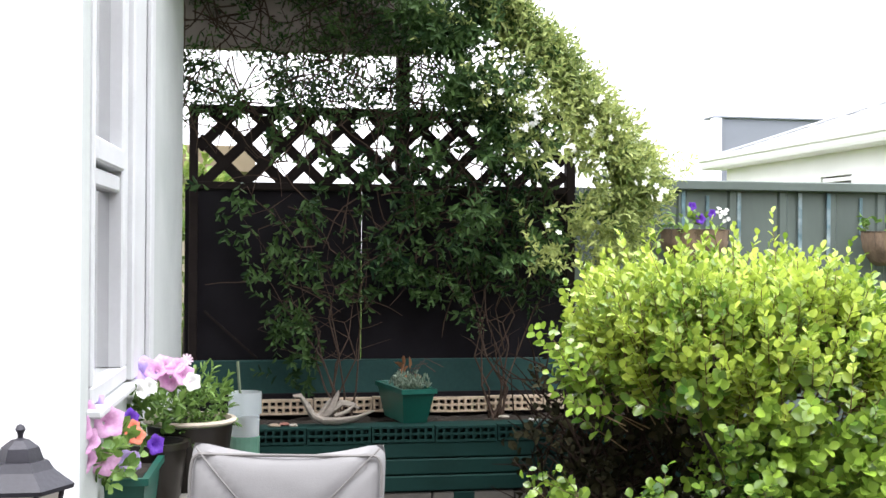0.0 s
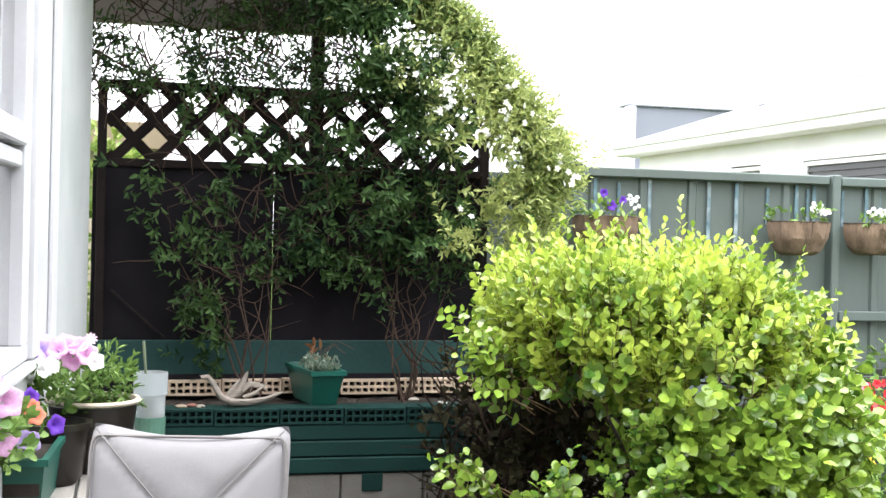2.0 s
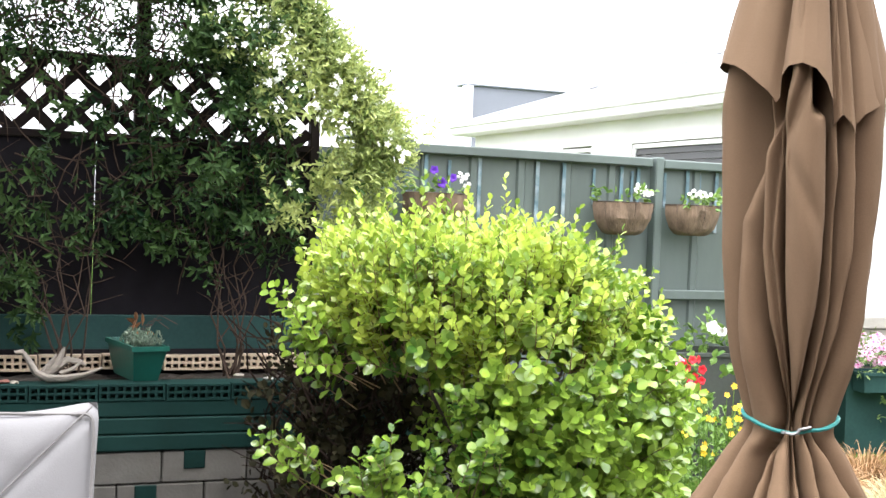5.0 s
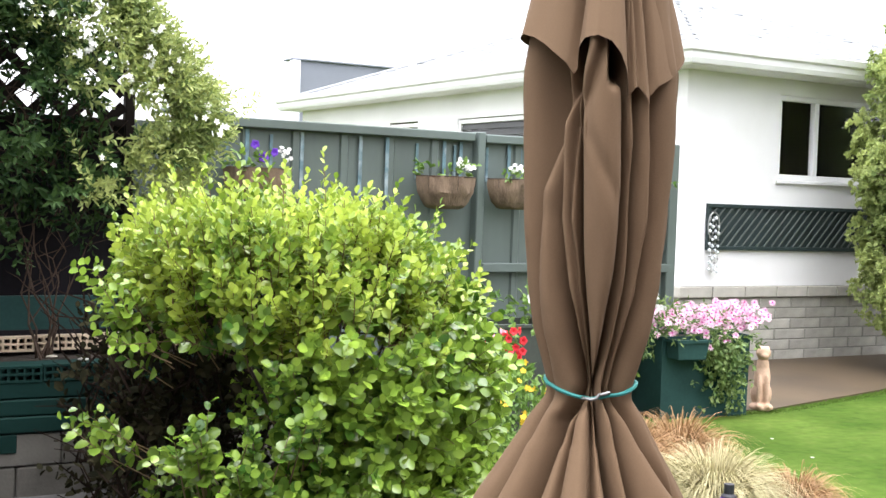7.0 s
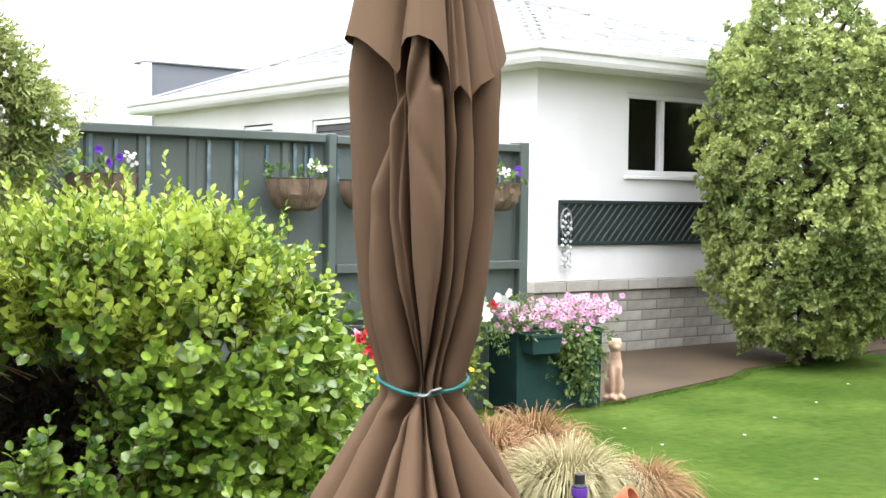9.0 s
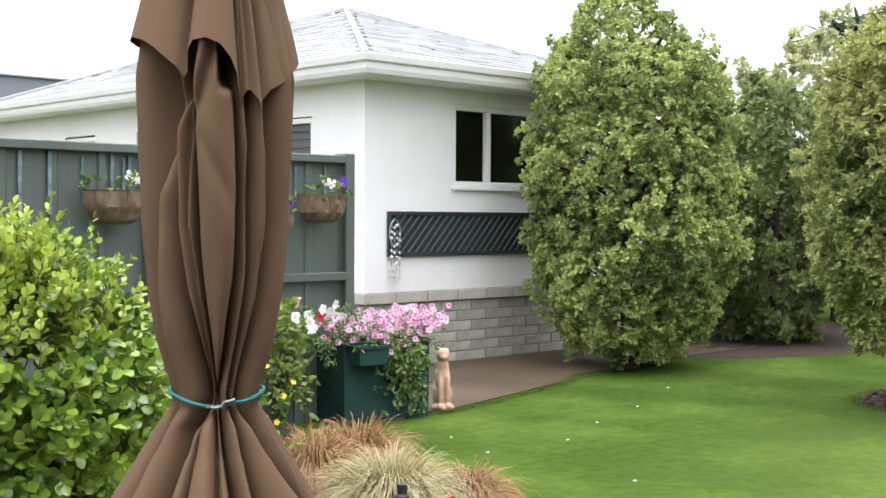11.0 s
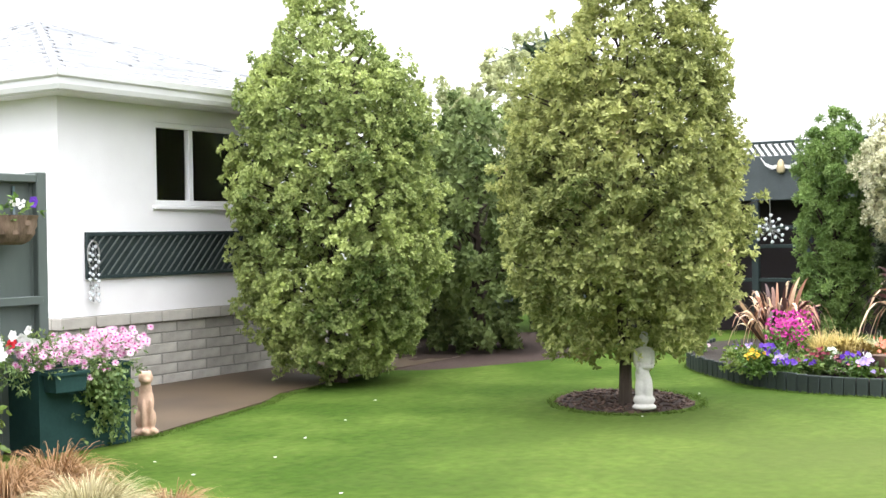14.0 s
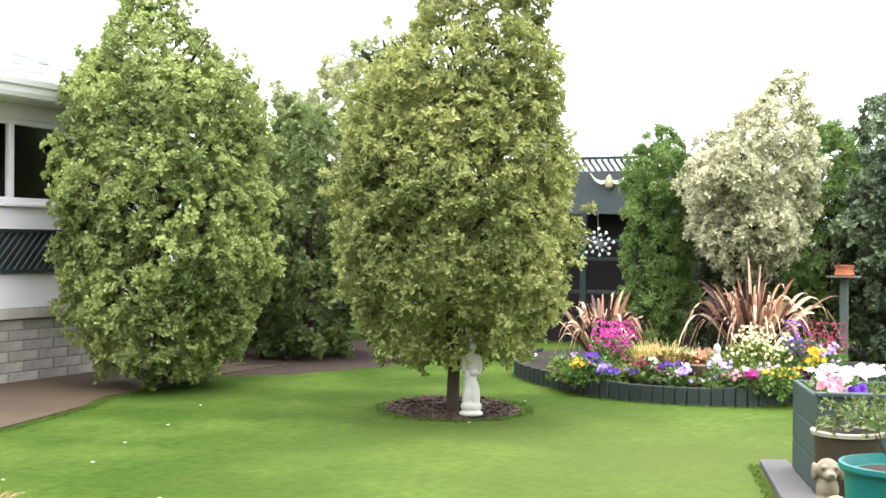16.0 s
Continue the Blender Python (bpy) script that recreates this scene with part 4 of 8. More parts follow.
def vent_mesh(name, mat, length=0.3, h=0.075, d=0.055, n=8):
    """A pierced brick: two rows of oblong holes that go right through."""
    bm = bmesh.new()
    t = 0.011
    for z in (0, (h - t) / 2, h - t):
        cube(bm, 0.002, length - 0.002, 0, d, z, z + t)
    for i in range(n + 1):
        x = 0.002 + (length - 0.004 - t) * i / n
        for z0, z1 in ((t, (h - t) / 2), ((h + t) / 2, h - t)):
            cube(bm, x, x + t, 0.002, d, z0, z1)
    me = bpy.data.meshes.new(name)
    bm.to_mesh(me)
    bm.free()
    me.materials.append(mat)
    return me


VG, VT = vent_mesh("vent_brick", GREEN_PAINT), vent_mesh("vent_brick", TAN_BRICK)
for i in range(9):
    share("vent_brick", VG, rw, pose(-0.1 + 0.302 * i, 5.362, 0.535 + 0.003 * (i % 2)))
for i in range(7):
    share("vent_brick", VT, rw, pose(0.28 + 0.302 * i, 5.93, 0.60 + 0.004 * (i % 3)))
part("back_board", block(-0.2, 2.4, 6.02, 6.05, 0.55, 0.87, 0.005), GREEN_BOARD, rw)
# black strip in the cloth's colour, standing for shade behind the tan bricks
part("gap_shade_strip", block(-0.2, 2.4, 5.99, 6.018, 0.55, 0.7, 0), SHADE_CLOTH, rw)
bm = bmesh.new()
bmesh.ops.create_grid(bm, x_segments=60, y_segments=12, size=0.5)
for v in bm.verts:
    v.co = Vector((1.15 + v.co.x * 2.8, 5.78 + v.co.y * 0.42, 0.575 + 0.03 * noise.noise(Vector((v.co.x * 30, v.co.y * 8, 0)))))
part("soil", bm, SOIL, rw)

# ---- trellis screen ----
tr = thing("trellis_screen", "dark brown lattice trellis above black shade cloth", "trellis", kind="structure")
for x0, x1 in ((-0.07, 0.839), (0.841, 1.97)):
    bm = bmesh.new()
    bmesh.ops.create_grid(bm, x_segments=40, y_segments=30, size=0.5)
    for v in bm.verts:
        x, z = (x0 + x1) / 2 + v.co.x * (x1 - x0), v.co.y
        v.co = Vector((x, 6.1 + 0.02 * noise.noise(Vector((x * 5, z * 3, 1))) - 0.012 * abs(math.sin(x * 9)) * (0.5 - z), 1.31 + z * 0.92))
    part("shade_cloth", bm, SHADE_CLOTH, tr, smooth=True)
part("brace", block(0, 0.36, -0.006, 0.006, -0.006, 0.006, 0.002, Matrix.Translation((0.03, 6.05, 1.12)) @ Matrix.Rotation(radians(42), 4, "Y")), TRELLIS, tr)
part("post", block(-0.05, -0.005, 6.07, 6.13, 0.3, 2.18, 0.004), TRELLIS, tr)
part("post", block(1.95, 2.0, 6.07, 6.13, 0.3, 2.0, 0.004), TRELLIS, tr)
part("top_rail", block(-0.05, 2.0, 6.075, 6.125, 2.14, 2.18, 0.004), TRELLIS, tr)
part("mid_rail", block(-0.05, 2.0, 6.075, 6.125, 1.745, 1.785, 0.004), TRELLIS, tr)
X0, X1, Z0, Z1 = -0.005, 1.95, 1.78, 2.15
for s in (1, -1):
    c = -1.0
    while c < 3.2:
        xa, xb = (c, c + s * (Z1 - Z0))
        pts = []
        for k in range(41):
            u = k / 40
            x = xa + (xb - xa) * u
            if X0 <= x <= X1:
                pts.append((x, Z0 + (Z1 - Z0) * u))
        if len(pts) > 2:
            (ax, az), (bx, bz) = pts[0], pts[-1]
            ln = math.hypot(bx - ax, bz - az)
            y = 6.093 if s > 0 else 6.105
            m = Matrix.Translation((ax, y, az)) @ Matrix.Rotation(-math.atan2(bz - az, bx - ax), 4, "Y")
            part("lattice_slat", block(0, ln, -0.005, 0.005, -0.027, 0.027, 0, m), TRELLIS, tr)
        c += 0.205
# unseen roof taken from the beam, sized to shade the vine's left
tagged(part("verandah_shade_roof", block(-0.6, 0.95, 4.7, 6.12, 2.905, 2.95, 0.004), PALE_BOARD, None), "unseen board roof added to shade the corner by the trellis", "roof", kind="structure")
beam = tagged(part("verandah_beam", block(-0.3, 1.12, 6.02, 6.1, 2.46, 2.9, 0.006), PALE_BOARD, None), "pale pinkish-grey painted beam above the trellis", "beam", kind="structure")
tagged(part("verandah_post", block(1.03, 1.1, 6.135, 6.2, 0.0, 2.9, 0.006), TRELLIS, None), "dark stained post carrying the beam", "post", kind="structure")

# ---- things on the raised bed ----
gt = thing("succulent_trough", "green plastic window box with grey-green succulents and dry stems", "planter", pose(1.01, 5.66, 0.607, 0, 0, 9) @ Matrix.Diagonal((0.84, 1, 1.12, 1)))
part("trough", trough_bm(0.19, 0.42, 0.15, 0.74), PLASTIC_GREEN, gt)
part("soil", block(-0.075, 0.075, -0.18, 0.18, 0.09, 0.13, 0), SOIL, gt)
sp = ring_noise(60, (0, -0.06, 0.14), (0.04, 0.08, 0.012))
q, e = shoots(sp, np.tile([0, 0, 1.0], (60, 1)), 9, 0.04, 0.6)
leaves("succulent", q, e, rng.uniform(0.02, 0.035, len(q)), 0.35, leaf_mat("succulent_leaf", (0.16, 0.24, 0.17), (0.34, 0.42, 0.32), 0.15, 0.5, 8), gt)
q = ring_noise(14, (0.03, 0.06, 0.19), (0.04, 0.05, 0.03))
leaves("dry_leaves", q, rng.normal(0, 1, q.shape), 0.06, 0.35, leaf_mat("dry_leaf", (0.3, 0.12, 0.05), (0.5, 0.25, 0.12), 0.3, 0.6, 6), gt)
bm = bmesh.new()
for i in range(5):
    tube([(0.02, 0.05, 0.13), (0.03 + 0.03 * i, 0.06, 0.2 + 0.015 * i), (0.05 + 0.05 * i, 0.03, 0.2 + 0.02 * (i % 3))], 0.0025, 4, bm)
part("dry_stems", bm, TWIG, gt)

dw = thing("driftwood", "bleached grey forked driftwood lying on the ledge", "driftwood", pose(0.63, 5.5, 0.61))
bm = bmesh.new()
tube([(-0.18, -0.02, 0.135), (-0.15, -0.02, 0.14), (-0.12, -0.02, 0.1), (-0.09, -0.02, 0.045), (-0.04, -0.03, 0.018), (0.04, -0.03, 0.018), (0.12, -0.02, 0.03), (0.2, 0.0, 0.06)], [0.006, 0.011, 0.014, 0.017, 0.019, 0.018, 0.013, 0.004], 9, bm)
tube([(-0.05, 0, 0.03), (0.0, 0.0, 0.07), (0.025, 0.0, 0.13), (0.035, 0, 0.16)], [0.016, 0.02, 0.011, 0.004], 8, bm)
tube([(-0.02, 0.01, 0.04), (0.05, 0.01, 0.1), (0.1, 0.02, 0.085), (0.135, 0.02, 0.07)], [0.018, 0.016, 0.01, 0.004], 8, bm)
tube([(-0.06, 0.0, 0.04), (-0.02, 0.0, 0.1), (0.0, 0, 0.125)], [0.014, 0.011, 0.004], 8, bm)
tube([(0.02, -0.01, 0.04), (0.07, -0.02, 0.06), (0.12, -0.01, 0.1)], [0.013, 0.011, 0.003], 8, bm)
for v in bm.verts:
    v.co += Vector(v.co).normalized() * 0.014 * noise.noise(v.co * 45)
part("branch", bm, DRIFTWOOD, dw, smooth=True)
for i, (x, y, c) in enumerate(((0.36, 5.47, (0.35, 0.28, 0.2)), (0.41, 5.5, (0.3, 0.13, 0.1)), (0.45, 5.46, (0.38, 0.34, 0.28)), (1.62, 5.5, (0.5, 0.48, 0.45)), (1.5, 5.62, (0.4, 0.36, 0.3)))):
    b = bmesh.new()
    bmesh.ops.create_icosphere(b, subdivisions=2, radius=0.02)
    for v in b.verts:
        v.co = Vector((v.co.x * 1.5, v.co.y, v.co.z * 0.5)) * (1 + 0.2 * noise.noise(v.co * 60))
    o = part("pebble", b, surf("pebble_stone", c, 0.8, 0.2, 20, 90, 0.2), None, smooth=True)
    o.matrix_basis = pose(x, y, 0.613, 0, 0, 40 * i)
    tagged(o, "small smooth pebble on the green ledge", "pebble", "pebbles on the ledge")

# ---- climbing vine ----
vine = thing("climbing_jasmine", "dense climbing vine with narrow leaves and white star flowers on trellis", "vine")


V_Z = [1.3, 1.45, 1.6, 1.84, 1.95, 2.2, 2.4, 2.7, 2.95]
V_RIGHT = [1.9, 2.12, 2.18, 2.3, 2.16, 1.96, 1.76, 1.5, 1.3]


def vine_mass(n, x0, z0, z1, deep, edge=0.0):
    """Shoots of the leafy mass, from x0 out to its right-hand outline."""
    z = rng.uniform(z0, z1, n)
    r = np.interp(z, V_Z, V_RIGHT)
    u = 1 - (1 - edge) * rng.uniform(0, 1, n) ** 1.2
    x = x0 + (r - x0) * u
    out = np.clip((x - 0.8) / 1.0, 0, 1)
    y = 5.95 - deep * np.sqrt(np.clip(out * 1.3 * (1.15 - u), 0, 1)) * rng.uniform(0.5, 1.05, n)
    p = np.stack([x, y, z], -1)
    p += 0.09 * np.stack([blobnoise(p, 3.0, 2), 0.8 * blobnoise(p, 3.0, 5), blobnoise(p, 3.0, 8)], -1)
    d = np.stack([0.15 + 0.75 * u**4, -0.75 + 0.3 * u**3, 0.2 + 0.25 * (z > 2)], -1) + rng.normal(0, 0.42, (n, 3))
    return p, d


# outer leafy mass
p, d = vine_mass(1500, 1.1, 1.35, 2.9, 0.5)
VP, VD = vine_mass(620, 1.5, 1.5, 2.9, 0.45, 0.7)
p2, d2 = vine_mass(240, 0.95, 2.4, 2.95, 0.35)
VP, VD = np.concatenate([VP, p, p2]), np.concatenate([VD, d, d2])
thick = blobnoise(VP, 4.4, 6) + 0.9 * np.clip(VP[:, 0] - 1.6, -0.5, 0.3) - 0.12 * (VP[:, 2] > 1.7) + 0.4 * (VP[:, 2] > 2.45) - 0.2 * (VP[:, 2] < 1.9) > -0.24
VP, VD = VP[thick], VD[thick]
# outer right growth takes the lit leaf colour, the rest the shaded one
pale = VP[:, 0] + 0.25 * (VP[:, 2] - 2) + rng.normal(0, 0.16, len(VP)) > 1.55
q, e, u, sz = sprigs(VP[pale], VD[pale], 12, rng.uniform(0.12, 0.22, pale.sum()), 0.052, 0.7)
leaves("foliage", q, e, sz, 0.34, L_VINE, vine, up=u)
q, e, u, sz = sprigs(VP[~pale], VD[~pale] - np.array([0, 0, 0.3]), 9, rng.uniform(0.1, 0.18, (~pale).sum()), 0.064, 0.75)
leaves("foliage", q, e, sz, 0.34, L_SHADEVINE, vine, up=u, label="deep green leaves, shade put into their colour")
# a few shoots stray past the outline on to the fence cap
p = np.stack([rng.uniform(2.25, 2.5, 26), rng.uniform(5.7, 6.2, 26), rng.uniform(1.8, 1.98, 26)], -1)
q, e, u, sz = sprigs(p, np.tile([0.8, -0.2, 0.3], (26, 1)) + rng.normal(0, 0.4, (26, 3)), 6, 0.1, 0.045, 0.8)
leaves("foliage", q, e, sz, 0.34, L_VINE, vine, up=u)
# leafy strands hanging over the cloth
SP, SD = [], []
strands = [((0.02, 1.76), (0.24, 1.4), (0.44, 1.1), (0.5, 0.8)), ((0.16, 1.78), (0.38, 1.5), (0.48, 1.2), (0.56, 0.9)), ((0.5, 1.7), (0.56, 1.4), (0.5, 1.05), (0.52, 0.84))]
for i in range(17):
    x, z = rng.uniform(0.65, 1.75), rng.uniform(1.6, 1.85)
    strands.append(tuple((x + rng.normal(0, 0.1) * k, z - (0.13 + 0.06 * rng.uniform()) * k) for k in range(4)))
for line in strands:
    xs, zs = zip(*line)
    n = 26 if line[0][0] < 0.6 else 11
    f = rng.uniform(0, len(line) - 1, n)
    SP.append(np.stack([np.interp(f, range(len(xs)), xs) + rng.normal(0, 0.045, n), 5.97 - np.abs(rng.normal(0, 0.07, n)), np.interp(f, range(len(zs)), zs) + rng.normal(0, 0.03, n)], -1))
SP = np.concatenate(SP)
n = 400
p = np.stack([rng.uniform(0.1, 1.85, n), 6.0 - np.abs(rng.normal(0, 0.08, n)), rng.uniform(1.2, 2.2, n)], -1)
SP = np.concatenate([SP, p[blobnoise(p, 2.6, 9) + 0.35 * (p[:, 0] - 0.8) > 0.0]])
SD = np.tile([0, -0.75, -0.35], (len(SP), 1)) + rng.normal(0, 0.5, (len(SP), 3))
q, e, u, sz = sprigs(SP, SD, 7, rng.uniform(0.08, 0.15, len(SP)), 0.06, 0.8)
leaves("foliage", q, e, sz, 0.36, L_SHADEVINE, vine, up=u, label="deep green leaves, shade put into their colour")
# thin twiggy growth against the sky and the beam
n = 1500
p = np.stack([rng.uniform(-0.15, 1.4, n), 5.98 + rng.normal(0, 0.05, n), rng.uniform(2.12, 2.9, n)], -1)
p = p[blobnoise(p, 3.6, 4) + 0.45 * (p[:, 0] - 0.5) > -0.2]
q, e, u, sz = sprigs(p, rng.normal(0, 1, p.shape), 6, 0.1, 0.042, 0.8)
leaves("foliage", q, e, sz, 0.34, L_SHADEVINE, vine, up=u)
p = np.array([[-0.22, 5.2, 2.86], [-0.18, 5.22, 2.84], [-0.2, 5.15, 2.8]])
q, e, u, sz = sprigs(p, np.array([[0.2, -0.3, -1.0], [-0.1, -0.2, -1.0], [0.3, -0.3, -0.8]]), 8, 0.2, 0.06, 0.7)
leaves("foliage", q, e, sz, 0.36, L_VINE, vine, up=u)
bm = bmesh.new()
for i in range(330):
    a = Vector((rng.uniform(-0.2, 1.4), 5.97 + rng.normal(0, 0.04), rng.uniform(2.1, 2.9)) if i < 230 else (rng.uniform(0.3, 1.8), 5.9 + rng.normal(0, 0.03), rng.uniform(1.2, 2.1)))
    d = Vector((rng.normal(), rng.normal() * 0.15, rng.normal()))
    pts = [a]
    for k in range(4):
        d = d + Vector((rng.normal() * 0.4, 0, rng.normal() * 0.4 - 0.05))
        pts.append(pts[-1] + d.normalized() * 0.08)
    tube(pts, [0.0045, 0.004, 0.0035, 0.003, 0.002], 4, bm)
for bx, nst, ht in ((0.7, 8, 1.0), (1.5, 9, 1.1)):
    for i in range(nst):
        pts = [Vector((bx + rng.normal(0, 0.03), 5.78 + rng.normal(0, 0.03), 0.57))]
        lean = rng.uniform(-0.55, 0.55)
        for k in range(6):
            f = (k + 1) / 6
            pts.append(Vector((pts[0].x + lean * f**1.4 + rng.normal(0, 0.035), 5.78 + 0.12 * f + rng.normal(0, 0.02), 0.57 + ht * f * rng.uniform(0.85, 1.05))))
        tube(pts, [0.007, 0.005, 0.004, 0.0033, 0.0026, 0.002, 0.0012], 5, bm)
        for k in range(2, 7):
            tip = pts[k] + Vector((rng.normal(0, 0.12), rng.normal(0, 0.03), rng.uniform(0.02, 0.16)))
            tube([pts[k], (pts[k] + tip) / 2 + Vector(rng.normal(0, 0.012, 3)), tip], [0.003, 0.002, 0.001], 4, bm)
tagged(part("stem_tangle", bm, surf("vine_stem", (0.075, 0.05, 0.038), 0.9, 0.3, 20, 80, 0.4, spec=0.1), vine), kind="stuff")
front = np.where((VP[:, 1] < 5.75) & (VP[:, 2] < 2.3))[0]
cl = [VP[i] for i in rng.choice(front, 17)]
fp, fd = [], []
for c in cl:
    if c[2] < 0.95:
        continue
    k = rng.integers(2, 6)
    fp.append(c + np.array([0.06, -0.2, 0.02]) + rng.normal(0, 0.02, (k, 3)))
    fd.append(np.tile([0.2, -1, 0.2], (k, 1)) + rng.normal(0, 0.4, (k, 3)))
blossoms("star_flower_spray", np.concatenate(fp), np.concatenate(fd), 0.018, P_WHITE, vine, 5, "clusters of white star flowers", width=0.55)

# ---- patio chair ----
chair = thing("patio_chair", "patio chair with a pale grey piped back cushion", "chair", pose(0.245, 2.66, 0.012, 0, 0, -12))
bm = bmesh.new()
N = 28
W, H, T = 0.485, 0.52, 0.13
grid = {}
for s in (0, 1):
    for i in range(N + 1):
        for j in range(N + 1):
            u, v = i / N * 2 - 1, j / N * 2 - 1
            e = (1 - abs(u) ** 5) * (1 - abs(v) ** 5)
            puff = max(e, 0) ** 0.45
            cr = 0.012 * math.exp(-((abs(u) - abs(v)) / 0.06) ** 2) * (1 if s == 0 else 0)
            x = u * W / 2 * (1 - 0.025 * (1 - v * v)) * (1 - 0.04 * abs(v) ** 12)
            z = v * (H / 2 - 0.036 * (1 - u * u) * abs(v)) * (1 - 0.03 * abs(u) ** 12)
            wr = 0.004 * noise.noise(Vector((u * 5, v * 4, s)))
            y = (-1 if s == 0 else 1) * (T / 2 * puff - cr + wr * puff)
            grid[s, i, j] = bm.verts.new((x, y, z))
for s in (0, 1):
    for i in range(N):
        for j in range(N):
            q = [grid[s, i, j], grid[s, i + 1, j], grid[s, i + 1, j + 1], grid[s, i, j + 1]]
            bm.faces.new(q if s == 0 else q[::-1])
bmesh.ops.remove_doubles(bm, verts=bm.verts, dist=0.0008)
bc = part("back_cushion", bm, CUSHION, chair, "pale grey boxed cushion", True)
bc.matrix_basis = pose(0, 0.0, 0.7, -10)
for s in (-1, 1):
    pts = [(s * W / 2 * f, -0.06 * (1 - f**5) ** 0.9 - 0.004, H / 2 * f) for f in (0.93, 0.86, 0.75, 0.55, 0.35, 0.12)]
    part("piping", tube(pts, 0.0024, 5), PIPING, bc, "grey corded seam")
edge = []
for k in range(49):
    a = 2 * math.pi * k / 48
    ca, sa = math.cos(a), math.sin(a)
    edge.append((math.copysign(abs(ca) ** 0.2, ca) * W / 2 * 0.965, 0.0, math.copysign(abs(sa) ** 0.2, sa) * H / 2 * (0.975 - 0.12 * (1 - abs(ca) ** 2))))
part("piping", tube([(x, -0.035, z) for x, _, z in edge], 0.0045, 6), PIPING, bc, "grey corded seam")
part("seat_cushion", block(-0.25, 0.25, -0.5, 0.0, 0.36, 0.46, 0.03, seg=3), CUSHION, chair, smooth=True)
part("seat_frame", block(-0.26, 0.26, -0.52, 0.06, 0.32, 0.36, 0.01), BLACK_METAL, chair)
part("back_frame", block(-0.22, 0.22, 0.09, 0.12, 0.36, 0.88, 0.01, pose(0, 0, 0, -4)), BLACK_METAL, chair)
for x in (-0.25, 0.21):
    for y in (-0.5, 0.03):
        part("leg", block(x, x + 0.04, y, y + 0.04, 0, 0.33, 0.006), BLACK_METAL, chair)

# ---- rounded green shrub ----
bush = thing("broadleaf_shrub", "rounded glossy lime-green broadleaf shrub beside the raised bed", "shrub")
BUSH = (2.17, 4.07, 0.0)
bm = bmesh.new()
for i in range(14):
    a, rr = rng.uniform(0, 6.28), rng.uniform(0.15, 0.5)
    pts = [Vector((BUSH[0] - 0.05 + rng.normal(0, 0.05), BUSH[1] + rng.normal(0, 0.05), 0))]
    for k in range(1, 6):
        f = k / 5
        pts.append(Vector((BUSH[0] + rr * math.cos(a) * f**1.3, BUSH[1] + rr * math.sin(a) * f**1.3, 1.15 * f * (1.1 - 0.5 * rr * f))))
    tube(pts, [0.018, 0.014, 0.011, 0.008, 0.006, 0.003], 5, bm)
tagged(part("branch_tangle", bm, TWIG, bush), kind="stuff")
B_Z = [0.08, 0.25, 0.4, 0.55, 0.74, 0.86, 0.97, 1.09, 1.2, 1.28]
B_LEFT = [1.85, 1.72, 1.72, 1.86, 1.9, 1.7, 1.55, 1.54, 1.62, 1.8]
B_RIGHT = [2.66, 2.72, 2.74, 2.74, 2.7, 2.66, 2.62, 2.55, 2.42, 2.2]
B_DEEP = [0.46, 0.54, 0.58, 0.6, 0.6, 0.58, 0.54, 0.48, 0.4, 0.28]


def shrub_shell(n, fill=1.0, seed=1.0):
    """Places on the shrub's outside and the ways out of it."""
    z = rng.uniform(0.08, 1.26, n)
    a = rng.uniform(0, 2 * np.pi, n)
    x0, x1, dp = (np.interp(z, B_Z, v) for v in (B_LEFT, B_RIGHT, B_DEEP))
    base = np.stack([np.cos(a), np.sin(a), z], -1)
    k = fill * (1 + 0.17 * blobnoise(base, 2.6, seed) + 0.08 * blobnoise(base, 6.5, seed + 4))
    p = np.stack([(x0 + x1) / 2 + (x1 - x0) / 2 * k * np.cos(a), 4.02 + dp * k * np.sin(a) * np.where(np.sin(a) > 0, 1.9, 1.0), z], -1)
    hollow = (p[:, 2] > 0.3) & (p[:, 2] < 0.84) & (p[:, 0] < 1.84 + 0.12 * (p[:, 1] > 3.75))
    p = p[~(hollow | ((p[:, 2] < 0.84) & (p[:, 1] > 4.25)))]
    a, z = np.arctan2((p[:, 1] - 4.02) / 0.6, p[:, 0] - 2.15), p[:, 2]
    n = len(p)
    return p, np.stack([np.cos(a), np.sin(a), 0.25 + 0.9 * np.clip(z - 0.8, -0.3, 0.6)], -1) + rng.normal(0, 0.28, (n, 3))


def shrub_top(n):
    a, r = rng.uniform(0, 2 * np.pi, n), np.sqrt(rng.uniform(0, 1, n))
    x, y = 2.04 + 0.58 * r * np.cos(a), 4.02 + 0.5 * r * np.sin(a)
    z = 1.27 - 0.22 * r**2.2 - 0.05 * (x - 2.04) + 0.06 * blobnoise(np.stack([x, y, 0 * x], -1), 4.0, 3)
    return np.stack([x, y, z], -1), np.stack([0.35 * r * np.cos(a), 0.35 * r * np.sin(a), np.ones(n)], -1) + rng.normal(0, 0.15, (n, 3))


stem_bm = bmesh.new()


def leafy(p, d, count, length, size, mat, label="", spread=0.9, name="foliage", width=0.84):
    """Leafy shoots with their brown stems."""
    length = np.broadcast_to(length, len(p))
    for a, w, ln in zip(p, unit(d), length):
        tube([a - w * 0.1, a + w * ln * 0.8], [0.003, 0.0012], 4, stem_bm)
    q, e, u, sz = sprigs(p, d, count, length, size, spread)
    leaves(name, q, e, sz, width, mat, bush, BROAD_T, label=label, up=u)
    return q, e


# older leaves inside the shrub
p, d = shrub_shell(720, 0.76, 1.0)
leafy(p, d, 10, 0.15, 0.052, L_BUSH)
